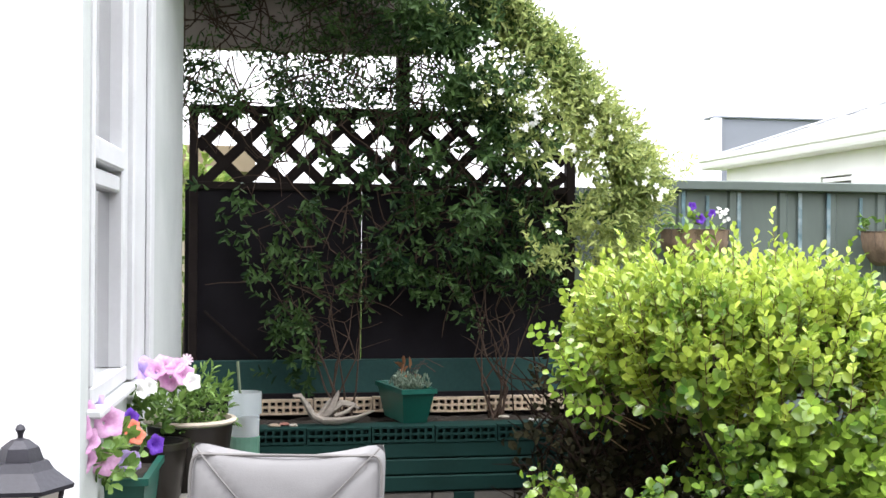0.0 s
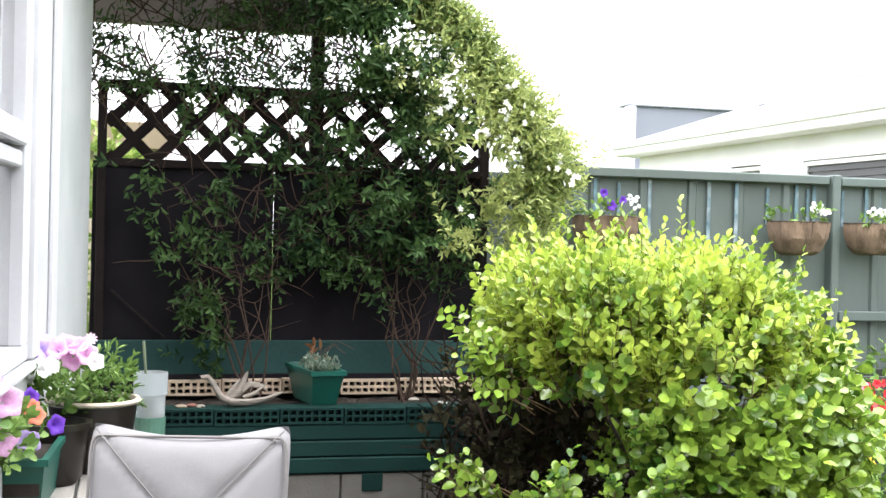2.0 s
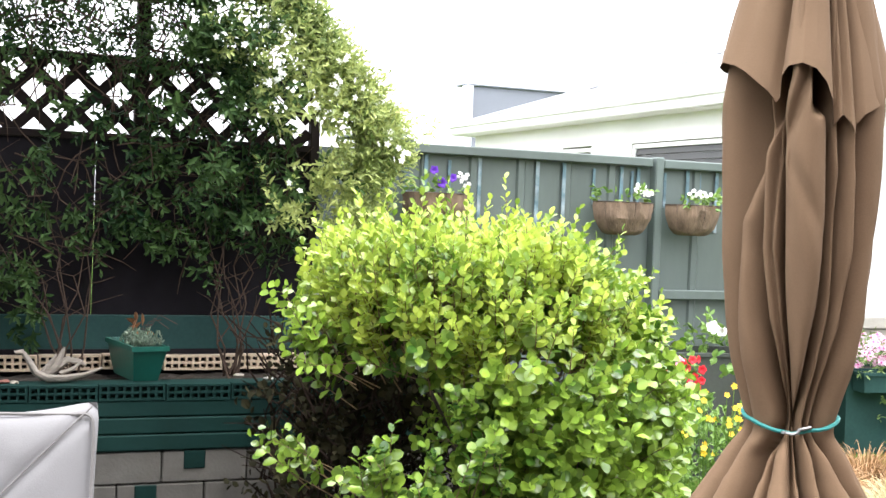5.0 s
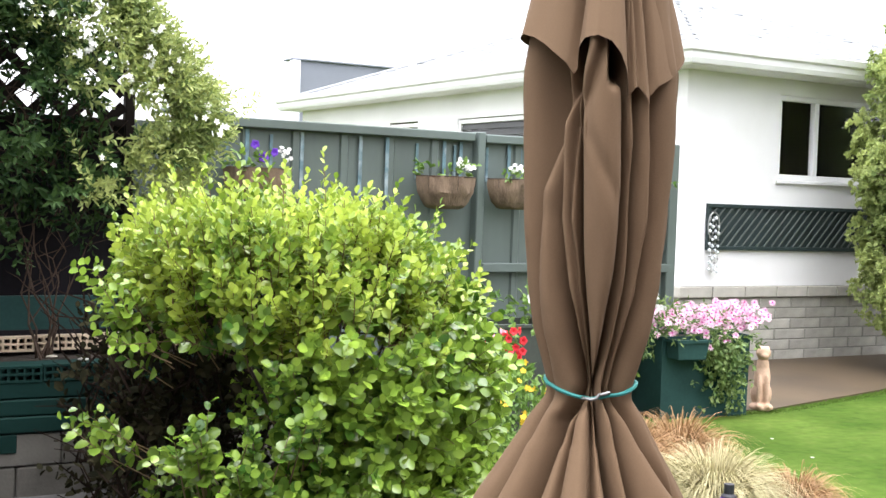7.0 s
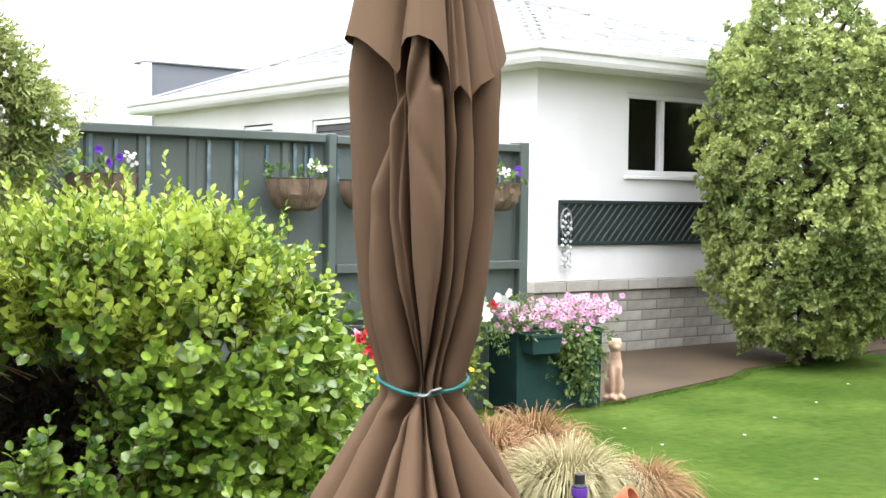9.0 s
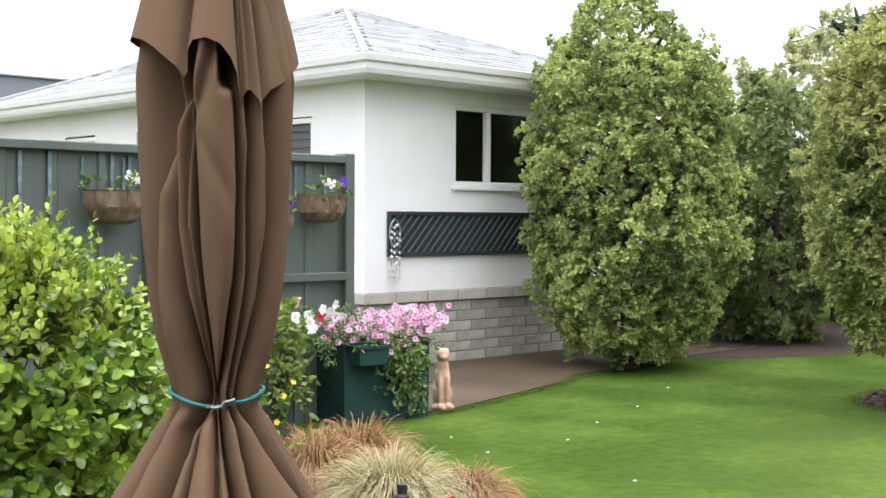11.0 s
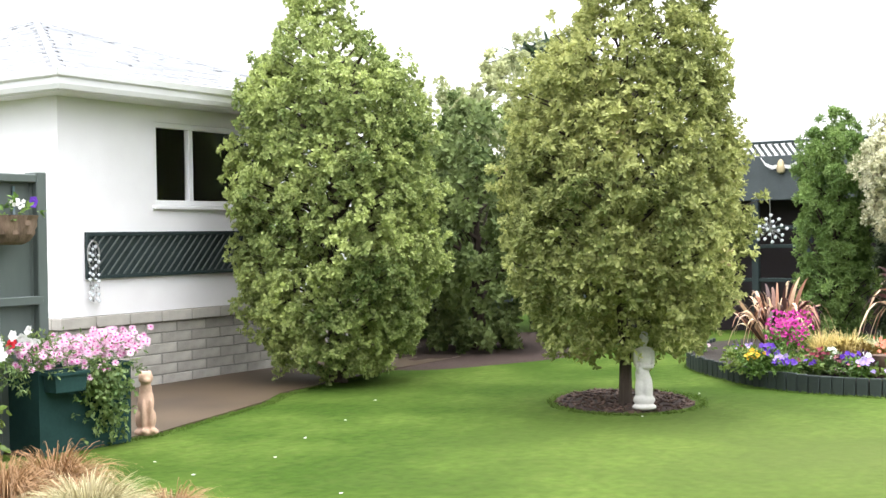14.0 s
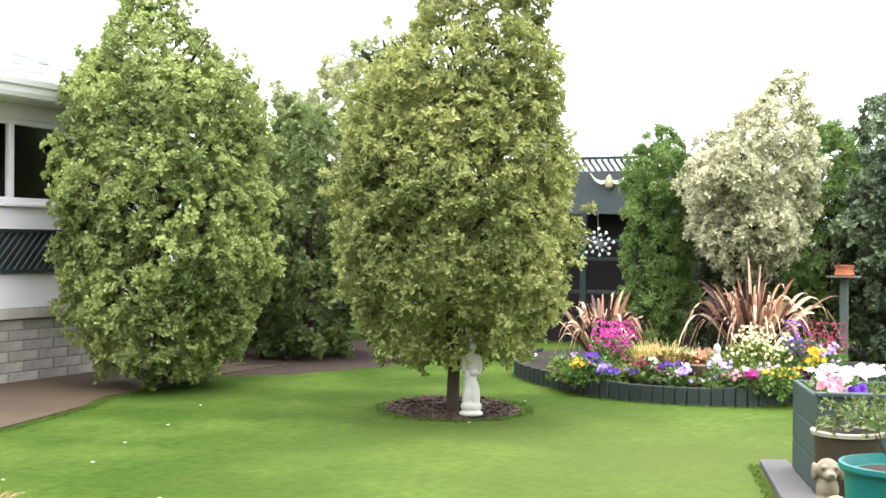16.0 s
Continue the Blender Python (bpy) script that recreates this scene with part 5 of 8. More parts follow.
# outer shoots
p, d = shrub_shell(1350)
d = unit(d + np.array([0, 0, 0.3]))
# split by height: upper shoots lighter, lower ones darker, as top light falls
low = p[:, 2] + 0.13 * rng.normal(size=len(p)) < 0.8 + 0.1 * (p[:, 0] > 2.4)
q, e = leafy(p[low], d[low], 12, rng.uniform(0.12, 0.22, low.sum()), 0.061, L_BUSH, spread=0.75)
near = np.where((q[:, 1] < 3.7) & (q[:, 0] < 2.75))[0]
leaf_me = bpy.data.meshes.new("leaf")
leaf_me.from_pydata((BROAD_T * np.array([1, 0.84, 1])).tolist(), [], BROAD_F.tolist())
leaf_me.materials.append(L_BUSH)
for i in near[:: max(1, len(near) // 300)][:300]:
    m = Vector(e[i]).to_track_quat("X", "Z").to_matrix().to_4x4()
    share("leaf", leaf_me, bush, Matrix.Translation(Vector(q[i] + 0.03 * e[i])) @ m @ Matrix.Rotation(rng.normal(0, 0.5), 4, "X") @ Matrix.Diagonal((rng.uniform(0.046, 0.058),) * 3 + (1,)))
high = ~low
leafy(p[high], d[high] + np.array([0, 0, 0.7]), 14, rng.uniform(0.12, 0.24, high.sum()), 0.047, L_YOUNG_LIT, "lime young shoots, brightened for top light", 0.6)
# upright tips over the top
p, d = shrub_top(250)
leafy(p, d, 16, rng.uniform(0.12, 0.24, len(p)) + 0.12 * (rng.uniform(0, 1, len(p)) > 0.8), 0.045, L_YOUNG_LIT, "upright young tips, brightened for top light", 0.5, width=0.64)
# dead twigs and leaves, coloured near black for the shade under the crown
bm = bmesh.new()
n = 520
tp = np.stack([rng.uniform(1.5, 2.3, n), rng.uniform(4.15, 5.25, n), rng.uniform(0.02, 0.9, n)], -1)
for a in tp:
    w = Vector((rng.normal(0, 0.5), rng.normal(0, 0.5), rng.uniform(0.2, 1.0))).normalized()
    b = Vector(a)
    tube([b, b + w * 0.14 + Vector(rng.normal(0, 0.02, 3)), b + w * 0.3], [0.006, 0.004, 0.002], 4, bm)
tagged(part("shade_twig_tangle", bm, surf("shade_black_twig", (0.03, 0.02, 0.016), 0.95, 0.3, 20, 80, 0.2, spec=0.05), bush), kind="stuff")
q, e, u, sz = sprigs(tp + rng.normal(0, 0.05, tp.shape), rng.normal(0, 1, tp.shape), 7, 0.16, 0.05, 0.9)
leaves("hollow_shade_leaves", q, e, sz, 0.7, leaf_mat("shade_black_leaf", (0.012, 0.014, 0.008), (0.05, 0.045, 0.022), 0.05, 0.7, 3, spec=0.05), bush, up=u)
# side shoots reaching over the paving and the ledge
for cx, cy, cz, dx, dy, dz, ln, k in ((1.42, 3.9, 0.52, -0.75, -0.1, 0.5, 0.24, 6), (1.6, 3.8, 0.42, -0.6, -0.3, 0.2, 0.22, 5), (1.5, 4.0, 0.86, -0.6, 0.0, 0.3, 0.2, 9), (1.42, 4.0, 0.98, -0.5, 0, 0.7, 0.2, 8), (1.7, 3.6, 0.3, -0.6, -0.5, 0.3, 0.24, 12), (1.9, 3.45, 0.3, -0.4, -0.7, 0.3, 0.24, 10),
                                         (1.56, 3.6, 0.46, -0.25, -0.3, 0.7, 0.2, 10), (1.72, 3.55, 0.44, -0.1, -0.4, 0.7, 0.2, 12), (1.88, 3.5, 0.5, -0.1, -0.4, 0.7, 0.2, 12), (1.66, 3.55, 0.26, -0.3, -0.6, 0.5, 0.22, 11), (1.84, 3.46, 0.28, -0.2, -0.7, 0.5, 0.22, 11), (1.9, 3.55, 0.66, -0.3, -0.5, 0.5, 0.2, 12)):
    base = np.tile([[cx, cy, cz]], (k, 1)) + rng.normal(0, 0.05, (k, 3))
    leafy(base, np.tile([dx, dy, dz], (k, 1)) + rng.normal(0, 0.14, (k, 3)), 12, ln, 0.052, L_BUSH, name="side_shoot")
tagged(part("stem_tangle", stem_bm, surf("reddish_twig", (0.2, 0.13, 0.06), 0.7, 0.3, 20, 80, 0.2), bush), kind="stuff")

# ---- wall baskets on the fence ----
def basket(x, y, z, r, label):
    t = thing("hanging_basket", label, "basket", pose(x, y, z), "baskets on the fence")
    bm = bmesh.new()
    n, k = 24, 8
    rows = []
    for j in range(k + 1):
        f = j / k
        rr, zz = r * math.cos(f * 1.35) ** 0.5 * (1 + 0.09 * noise.noise(Vector((j * 1.3, x * 7, z)))), -r * 1.02 * math.sin(f * 1.35)
        rows.append([bm.verts.new((-rr * math.cos(math.pi * i / n), -rr * 0.85 * math.sin(math.pi * i / n) * (1 + 0.14 * noise.noise(Vector((i * 0.8, j * 0.9, x * 5)))), zz)) for i in range(n + 1)])
    for a, b in zip(rows, rows[1:]):
        for i in range(n):
            bm.faces.new((a[i], a[i + 1], b[i + 1], b[i]))
    bm.faces.new([v for v in rows[0]][::-1])
    part("liner", bm, COIR, t, smooth=True)
    part("wire_rim", tube([(-r * math.cos(math.pi * i / 16), -r * 0.87 * math.sin(math.pi * i / 16), 0.0) for i in range(17)], 0.0035, 5), TWIG, t)
    for i in range(3, 15, 5):
        c, s = math.cos(math.pi * i / 16), math.sin(math.pi * i / 16)
        part("wire", tube([(-r * 1.02 * c * math.cos(f * 1.35) ** 0.7, -r * 0.88 * s * math.cos(f * 1.35) ** 0.7, -r * 0.96 * math.sin(f * 1.35)) for f in (0, 0.2, 0.4, 0.6, 0.8, 0.95)], 0.0015, 4), TWIG, t)
    part("hook_strap", block(-r * 0.8, -r * 0.8 + 0.02, 0.085, 0.095, -0.02, 0.2, 0.002), FENCE_RIB, t, "blue weathered strap")
    part("hook_strap", block(r * 0.55, r * 0.55 + 0.02, 0.085, 0.095, -0.02, 0.2, 0.002), FENCE_RIB, t, "blue weathered strap")
    tuft(t, 16, (0, -0.06, 0.03), (r * 0.45, 0.03, 0.02), 0.045, 0.5, L_GREEN, length=0.06)
    return t


for i, (x, z, r, fl) in enumerate(((2.75, 1.565, 0.2, (("purple", [(-0.05, -0.1, 0.13), (0.06, -0.12, 0.09), (0.0, -0.1, 0.06)]), ("white", [(0.12, -0.1, 0.08), (0.15, -0.08, 0.05), (0.13, -0.1, 0.1)]))),
                                    (3.98, 1.565, 0.2, (("white", [(0.06, -0.1, 0.06), (0.1, -0.1, 0.05), (0.08, -0.08, 0.09), (0.14, -0.08, 0.05)]),)),
                                    (4.48, 1.565, 0.19, (("white", [(-0.06, -0.1, 0.05), (0.0, -0.12, 0.05), (0.05, -0.1, 0.06), (-0.03, -0.1, 0.07)]),)),
                                    (5.12, 1.44, 0.17, (("purple", [(0.05, -0.1, 0.08), (0.09, -0.1, 0.06)]),)),
                                    (5.54, 1.565, 0.19, (("white", [(-0.03, -0.1, 0.07), (0.0, -0.12, 0.05), (0.02, -0.1, 0.08)]), ("purple", [(0.12, -0.1, 0.08), (0.14, -0.08, 0.1)]))))):
    b = basket(x, FY - 0.1, z, r, "brown coir-lined half basket with flowers hanging on the fence")
    for kind, ps in fl:
        for dx, dz in ((0, 0), (0.025, 0.012), (-0.02, 0.02)) if kind == "white" else ((0, 0),):
            flowers(b, kind, [(x + dx, y, z + dz) for x, y, z in ps], 0.027 if kind == "white" else 0.055, (-0.3, -1, 0.3))

# ---- planting between the shrub and the fence ----
gp = thing("grey_planter_box", "dark grey-green timber planter box with white and red flowers", "planter", pose(4.36, 5.72, 0, 0, 0, -8))
part("box", trough_bm(0.8, 0.4, 0.72, 0.99, 0.02, 0.012), surf("grey_green_timber", (0.055, 0.065, 0.055), 0.8, 0.25, 4, 40, 0.25), gp)
part("soil", block(-0.37, 0.37, -0.18, 0.18, 0.3, 0.68, 0), SOIL, gp)
tuft(gp, 70, (0, 0, 0.78), (0.22, 0.08, 0.06), 0.05, 0.5, L_GREEN)
flowers(gp, "white", [(-0.1, -0.12, 0.86), (-0.05, -0.14, 0.84), (0.2, -0.14, 0.86), (0.25, -0.12, 0.83), (0.22, -0.1, 0.89), (0.3, -0.12, 0.86)], 0.07, (-0.4, -1, 0.4))
flowers(gp, "red", [(0.05, -0.14, 0.83), (0.12, -0.12, 0.86), (0.15, -0.14, 0.82)], 0.07, (-0.4, -1, 0.4))

rp = thing("red_geranium", "red flowering geranium growing beside the shrub", "plant", pose(3.78, 5.25, 0))
tuft(rp, 110, (0, 0, 0.38), (0.16, 0.16, 0.17), 0.06, 0.7, L_GREEN)
part("stem", tube([(0, 0, 0), (0.01, 0, 0.5)], 0.01, 5), TWIG, rp)
flowers(rp, "red", ring_noise(16, (0.0, -0.12, 0.64), (0.1, 0.04, 0.06)).tolist(), 0.05, (-0.3, -1, 0.4))
flowers(rp, "rose", ring_noise(8, (-0.12, -0.1, 0.72), (0.06, 0.04, 0.04)).tolist(), 0.06, (-0.3, -1, 0.4))

yp = thing("yellow_buttercup_patch", "leafy plant with small bright yellow flowers by the shrub", "plant", pose(3.4, 4.32, 0))
tuft(yp, 260, (0.0, 0, 0.3), (0.15, 0.15, 0.15), 0.035, 0.5, L_GREEN, count=6)
p = ring_noise(46, (0.05, -0.05, 0.55), (0.17, 0.12, 0.11))
blossoms("yellow_flower_spray", p, np.tile([-0.3, -1, 0.6], (46, 1)) + rng.normal(0, 0.3, (46, 3)), 0.016, P_YELLOW, yp, 5)
bm = bmesh.new()
for a in p:
    tube([(a[0] * 0.7, a[1] * 0.6, 0.1), (a[0] * 0.9, a[1] * 0.9, a[2] * 0.7), tuple(a)], 0.002, 3, bm)
tagged(part("stalk_tangle", bm, L_GREEN, yp), kind="stuff")

lp = thing("white_flowered_shrub", "yellow-green leafy plant with a few white flowers by the planters", "plant", pose(4.6, 5.5, 0))
part("stem", tube([(0, 0, 0), (0, 0, 0.6)], 0.012, 5), TWIG, lp)
tuft(lp, 230, (0.0, 0.0, 0.56), (0.09, 0.08, 0.17), 0.042, 0.75, L_LIME, length=0.06)
flowers(lp, "white", [(0.1, -0.1, 0.82), (0.2, -0.1, 0.78), (0.24, -0.08, 0.74), (0.3, -0.1, 0.86)], 0.065, (-0.5, -1, 0.4))
flowers(lp, "rose", [(0.16, 0.0, 0.9), (0.22, 0.05, 0.92), (-0.1, -0.05, 0.92)], 0.06, (-0.5, -1, 0.4))

# ---- planter of pink daisies with a cat figure beside it ----
dp = thing("pink_daisy_planter", "dark green box planter overflowing with pink daisies and trailing greenery", "planter", pose(5.95, 6.17, 0.0, 0, 0, -4))
part("box", trough_bm(0.74, 0.36, 0.56, 0.985, 0.02, 0.01), GREEN_BOARD, dp)
part("soil", block(-0.34, 0.34, -0.16, 0.16, 0.3, 0.53, 0), SOIL, dp)
part("hung_trough", trough_bm(0.25, 0.13, 0.13, 0.9), GREEN_BOARD, dp).matrix_basis = pose(-0.22, -0.255, 0.42)
tuft(dp, 220, (-0.1, -0.05, 0.6), (0.26, 0.12, 0.06), 0.04, 0.3, L_TRAIL)
tuft(dp, 150, (-0.42, -0.1, 0.62), (0.16, 0.1, 0.08), 0.04, 0.3, L_TRAIL)
n = 260
tx = rng.normal(0.1, 0.1, n)
tp = np.stack([tx, -0.23 + rng.normal(0, 0.03, n), 0.58 - np.abs(rng.normal(0, 0.22, n))], -1)
tp = tp[tp[:, 2] > 0.05]
q, e = shoots(tp, np.tile([0, -0.4, -1.0], (len(tp), 1)) + rng.normal(0, 0.3, (len(tp), 3)), 5, 0.07, 0.6)
leaves("trailing_greenery", q, e, rng.uniform(0.025, 0.045, len(q)), 0.6, L_TRAIL, dp)
fp = np.concatenate([ring_noise(130, (0.2, -0.1, 0.7), (0.18, 0.1, 0.05)), ring_noise(110, (-0.16, -0.13, 0.66), (0.2, 0.09, 0.045)), ring_noise(8, (0.05, -0.28, 0.56), (0.12, 0.03, 0.06)), ring_noise(12, (0.36, -0.12, 0.66), (0.06, 0.05, 0.06))])
blossoms("daisy_mass", fp, np.tile([-0.6, -1, 0.7], (len(fp), 1)) + rng.normal(0, 0.35, (len(fp), 3)), 0.026, P_PALEPINK, dp, 9, "pink daisy heads", width=0.42)
blossoms("daisy_eye", fp + np.array([-0.004, -0.007, 0.004]), np.tile([-0.6, -1, 0.7], (len(fp), 1)), 0.008, P_MAGENTA, dp, 5)
flowers(dp, "white", [(-0.46, -0.14, 0.78), (-0.42, -0.15, 0.75), (-0.4, -0.12, 0.82), (-0.36, -0.15, 0.74), (-0.6, -0.1, 0.76)], 0.07, (-0.6, -1, 0.4))
flowers(dp, "red", [(-0.5, -0.1, 0.76), (-0.53, -0.12, 0.74)], 0.06, (-0.6, -1, 0.4))
fill = thing("dark_box_planter", "low dark green box planter by the fence end", "planter", pose(4.98, 6.12, 0.0, 0, 0, -8))
part("box", trough_bm(0.3, 0.3, 0.6, 0.98, 0.02, 0.01), GREEN_PAINT, fill)
part("soil", block(-0.13, 0.13, -0.13, 0.13, 0.3, 0.57, 0), SOIL, fill)
tuft(fill, 60, (0, 0, 0.66), (0.12, 0.1, 0.05), 0.05, 0.4, L_GREEN)

# cat figure: one plain mesh
def figure(name, balls, mat, m, label, voxel=0.012):
    """One smooth statue mesh grown out of overlapping rounded forms: (x, y, z, rx, ry, rz)."""
    bm = bmesh.new()
    for x, y, z, rx, ry, rz in balls:
        bmesh.ops.create_icosphere(bm, subdivisions=3, radius=1, matrix=Matrix.LocRotScale((x, y, z), None, (rx, ry, rz)))
    me = bpy.data.meshes.new(name)
    bm.to_mesh(me)
    bm.free()
    me.materials.append(mat)
    ob = new(name, me)
    mod = ob.modifiers.new("join", "REMESH")
    mod.mode, mod.voxel_size, mod.use_smooth_shade = "VOXEL", voxel, True
    ob.matrix_basis = m
    return tagged(ob, label, "statue")


figure("cat_statue", [(0, 0, 0.03, 0.085, 0.1, 0.035), (0, 0.02, 0.12, 0.075, 0.075, 0.1), (0, 0.0, 0.24, 0.058, 0.055, 0.12), (0, -0.005, 0.33, 0.045, 0.042, 0.06), (0, -0.015, 0.415, 0.052, 0.05, 0.05),
                      (0, -0.055, 0.4, 0.028, 0.025, 0.022), (-0.03, -0.005, 0.45, 0.014, 0.01, 0.018), (0.03, -0.005, 0.45, 0.014, 0.01, 0.018), (-0.028, -0.055, 0.15, 0.018, 0.02, 0.12), (0.028, -0.055, 0.15, 0.018, 0.02, 0.12),
                      (-0.03, -0.075, 0.045, 0.022, 0.035, 0.02), (0.03, -0.075, 0.045, 0.022, 0.035, 0.02)],
       STONE_CAT, pose(6.53, 6.06, 0.0, 0, 0, -35), "pinkish cast stone sitting cat with a mossy base", 0.008)

# ---- tussock grasses and odds and ends at the lawn's corner ----
def tussock(x, y, z, n, length, mat, label, width=0.006, spread=0.75, droop=0.75, name="tussock_grass"):
    t = thing(name, label, "grass", pose(x, y, z))
    a = rng.uniform(0, 6.28, n)
    tilt = rng.uniform(0.1, 1.25, n) * spread
    d = np.stack([np.cos(a) * tilt, np.sin(a) * tilt, np.full(n, 0.8)], -1)
    b = np.stack([np.cos(a) * 0.05 * rng.uniform(0, 1, n), np.sin(a) * 0.05 * rng.uniform(0, 1, n), np.zeros(n)], -1)
    k = n // 4
    blades("dry_thatch", b[:k], d[:k] * np.array([1, 1, 0.45]), rng.uniform(0.35, 0.7, k) * length, width, droop * 0.5, mat, t, 4, "short dry thatch at the foot")
    blades("blade_tuft", b, d, rng.uniform(0.6, 1.1, n) * length, width, droop * rng.uniform(0.6, 1.2, n), mat, t, 7, power=2.6)
    return t


tussock(4.3, 4.72, 0, 2200, 0.7, L_SEDGE, "rusty brown weeping sedge by the planters", 0.004, 0.9, 0.95, name="brown_sedge")
tussock(4.72, 4.85, 0, 1100, 0.6, L_SEDGE, "rusty brown weeping sedge by the planters", 0.005, name="brown_sedge")
tussock(4.2, 3.98, 0, 2600, 0.62, L_BLOND, "pale straw-coloured tussock grass beside the lawn", 0.004, name="blond_tussock")
tussock(4.6, 3.86, 0, 1300, 0.46, L_SEDGE, "short tan sedge clump beside the lawn", 0.004, 1.1, 0.9, name="brown_sedge")
gl = thing("solar_light", "small dark garden stake light with a purple glass band", "lamp", pose(3.8, 3.46, -0.03))
part("stake", tube([(0, 0, 0), (0, 0, 0.2)], 0.012, 8), BLACK_METAL, gl)
part("head", lathe([(0.02, 0.2), (0.03, 0.21), (0.032, 0.26), (0.022, 0.27), (0.022, 0.31), (0.002, 0.315)], 14), BLACK_METAL, gl)
part("glass_band", lathe([(0.033, 0.215), (0.035, 0.22), (0.035, 0.25), (0.033, 0.255)], 14, caps=False), P_PURPLE, gl)
to = thing("terracotta_pot", "broken terracotta pot lying beside the tussock grass", "pot", pose(4.02, 3.5, 0.07, 60, 0, 30) @ Matrix.Diagonal((0.8, 0.8, 0.8, 1)))
part("pot", lathe([(0.06, 0.0), (0.085, 0.13), (0.095, 0.13), (0.095, 0.165), (0.08, 0.165), (0.07, 0.12), (0.05, 0.02), (0.002, 0.018)], 24), TERRACOTTA, to, smooth=False)

# ---- closed patio umbrella ----
umb = thing("closed_umbrella", "closed brown canvas patio umbrella tied with a turquoise cord", "umbrella", pose(1.54, 1.445, 0.0, 0, 0, -34.6))
PROF = [(0.5, 0.34), (0.6, 0.31), (0.75, 0.25), (0.9, 0.178), (0.98, 0.132), (1.04, 0.1), (1.078, 0.074), (1.1, 0.074), (1.14, 0.085), (1.2, 0.102), (1.28, 0.115), (1.38, 0.124), (1.53, 0.129), (1.66, 0.131), (1.8, 0.11), (2.2, 0.04)]
# crease lines: (height, sine of the angle from the front) pairs, depth, width in degrees, fullness and lean of the fold after it
CREASES = [([(1.0, -0.96)], 0.25, 9, 0.0, 1.0),
           ([(0.5, -0.66), (0.9, -0.68), (1.04, -0.62), (1.1, -0.2), (1.173, -0.44), (1.28, -0.66), (1.4, -0.76), (1.54, -0.72), (1.7, -0.62)], 0.55, 8, 0.02, 1.0),
           ([(0.5, -0.32), (0.9, -0.35), (1.05, -0.36), (1.1, -0.08), (1.173, -0.22), (1.28, -0.38), (1.4, -0.5), (1.57, -0.47), (1.7, -0.44)], 0.2, 5, 0.07, 2.2),
           ([(0.5, 0.0), (0.9, 0.0), (1.05, 0.0), (1.16, -0.1), (1.317, -0.28), (1.36, -0.31), (1.46, -0.36), (1.583, -0.42), (1.7, -0.5)], 0.34, 7, 0.06, 0.8),
           ([(0.5, 0.3), (0.9, 0.27), (1.05, 0.2), (1.1, 0.15), (1.18, 0.22), (1.31, 0.32), (1.46, 0.34), (1.67, 0.28)], 0.36, 5, 0.05, 1.0),
           ([(0.5, 0.56), (0.9, 0.54), (1.05, 0.48), (1.1, 0.34), (1.18, 0.42), (1.31, 0.53), (1.54, 0.55), (1.7, 0.46)], 0.42, 5, 0.05, 1.2),
           ([(0.5, 0.9), (0.9, 0.93), (1.05, 0.75), (1.1, 0.56), (1.173, 0.64), (1.27, 0.74), (1.4, 0.79), (1.53, 0.77), (1.7, 0.66)], 0.42, 6, 0.03, 0.9),
           ([(1.0, 0.985)], 0.2, 7, 0.0, 1.0)]
BACK = [(120, 0.3, 9, 0.04, 1.0), (150, 0.3, 9, 0.04, 1.0), (182, 0.3, 9, 0.05, 1.0), (212, 0.3, 9, 0.04, 1.0), (242, 0.3, 9, 0.04, 1.0)]


def crease_rows(z):
    out, last = [], -999.0
    for i, (line, dep, wid, full, lean) in enumerate(CREASES):
        zs, us = zip(*line)
        b = math.degrees(math.asin(float(np.interp(z, zs, us)))) + 1.2 * math.sin(z * 9 + i * 1.9)
        b = max(b, last + 6)
        out.append((b, dep, wid, full, lean))
        last = b
    return out + [(max(a, last + 8) + 3 * math.sin(z * 5 + a), dep, wid, full, lean) for a, dep, wid, full, lean in BACK]


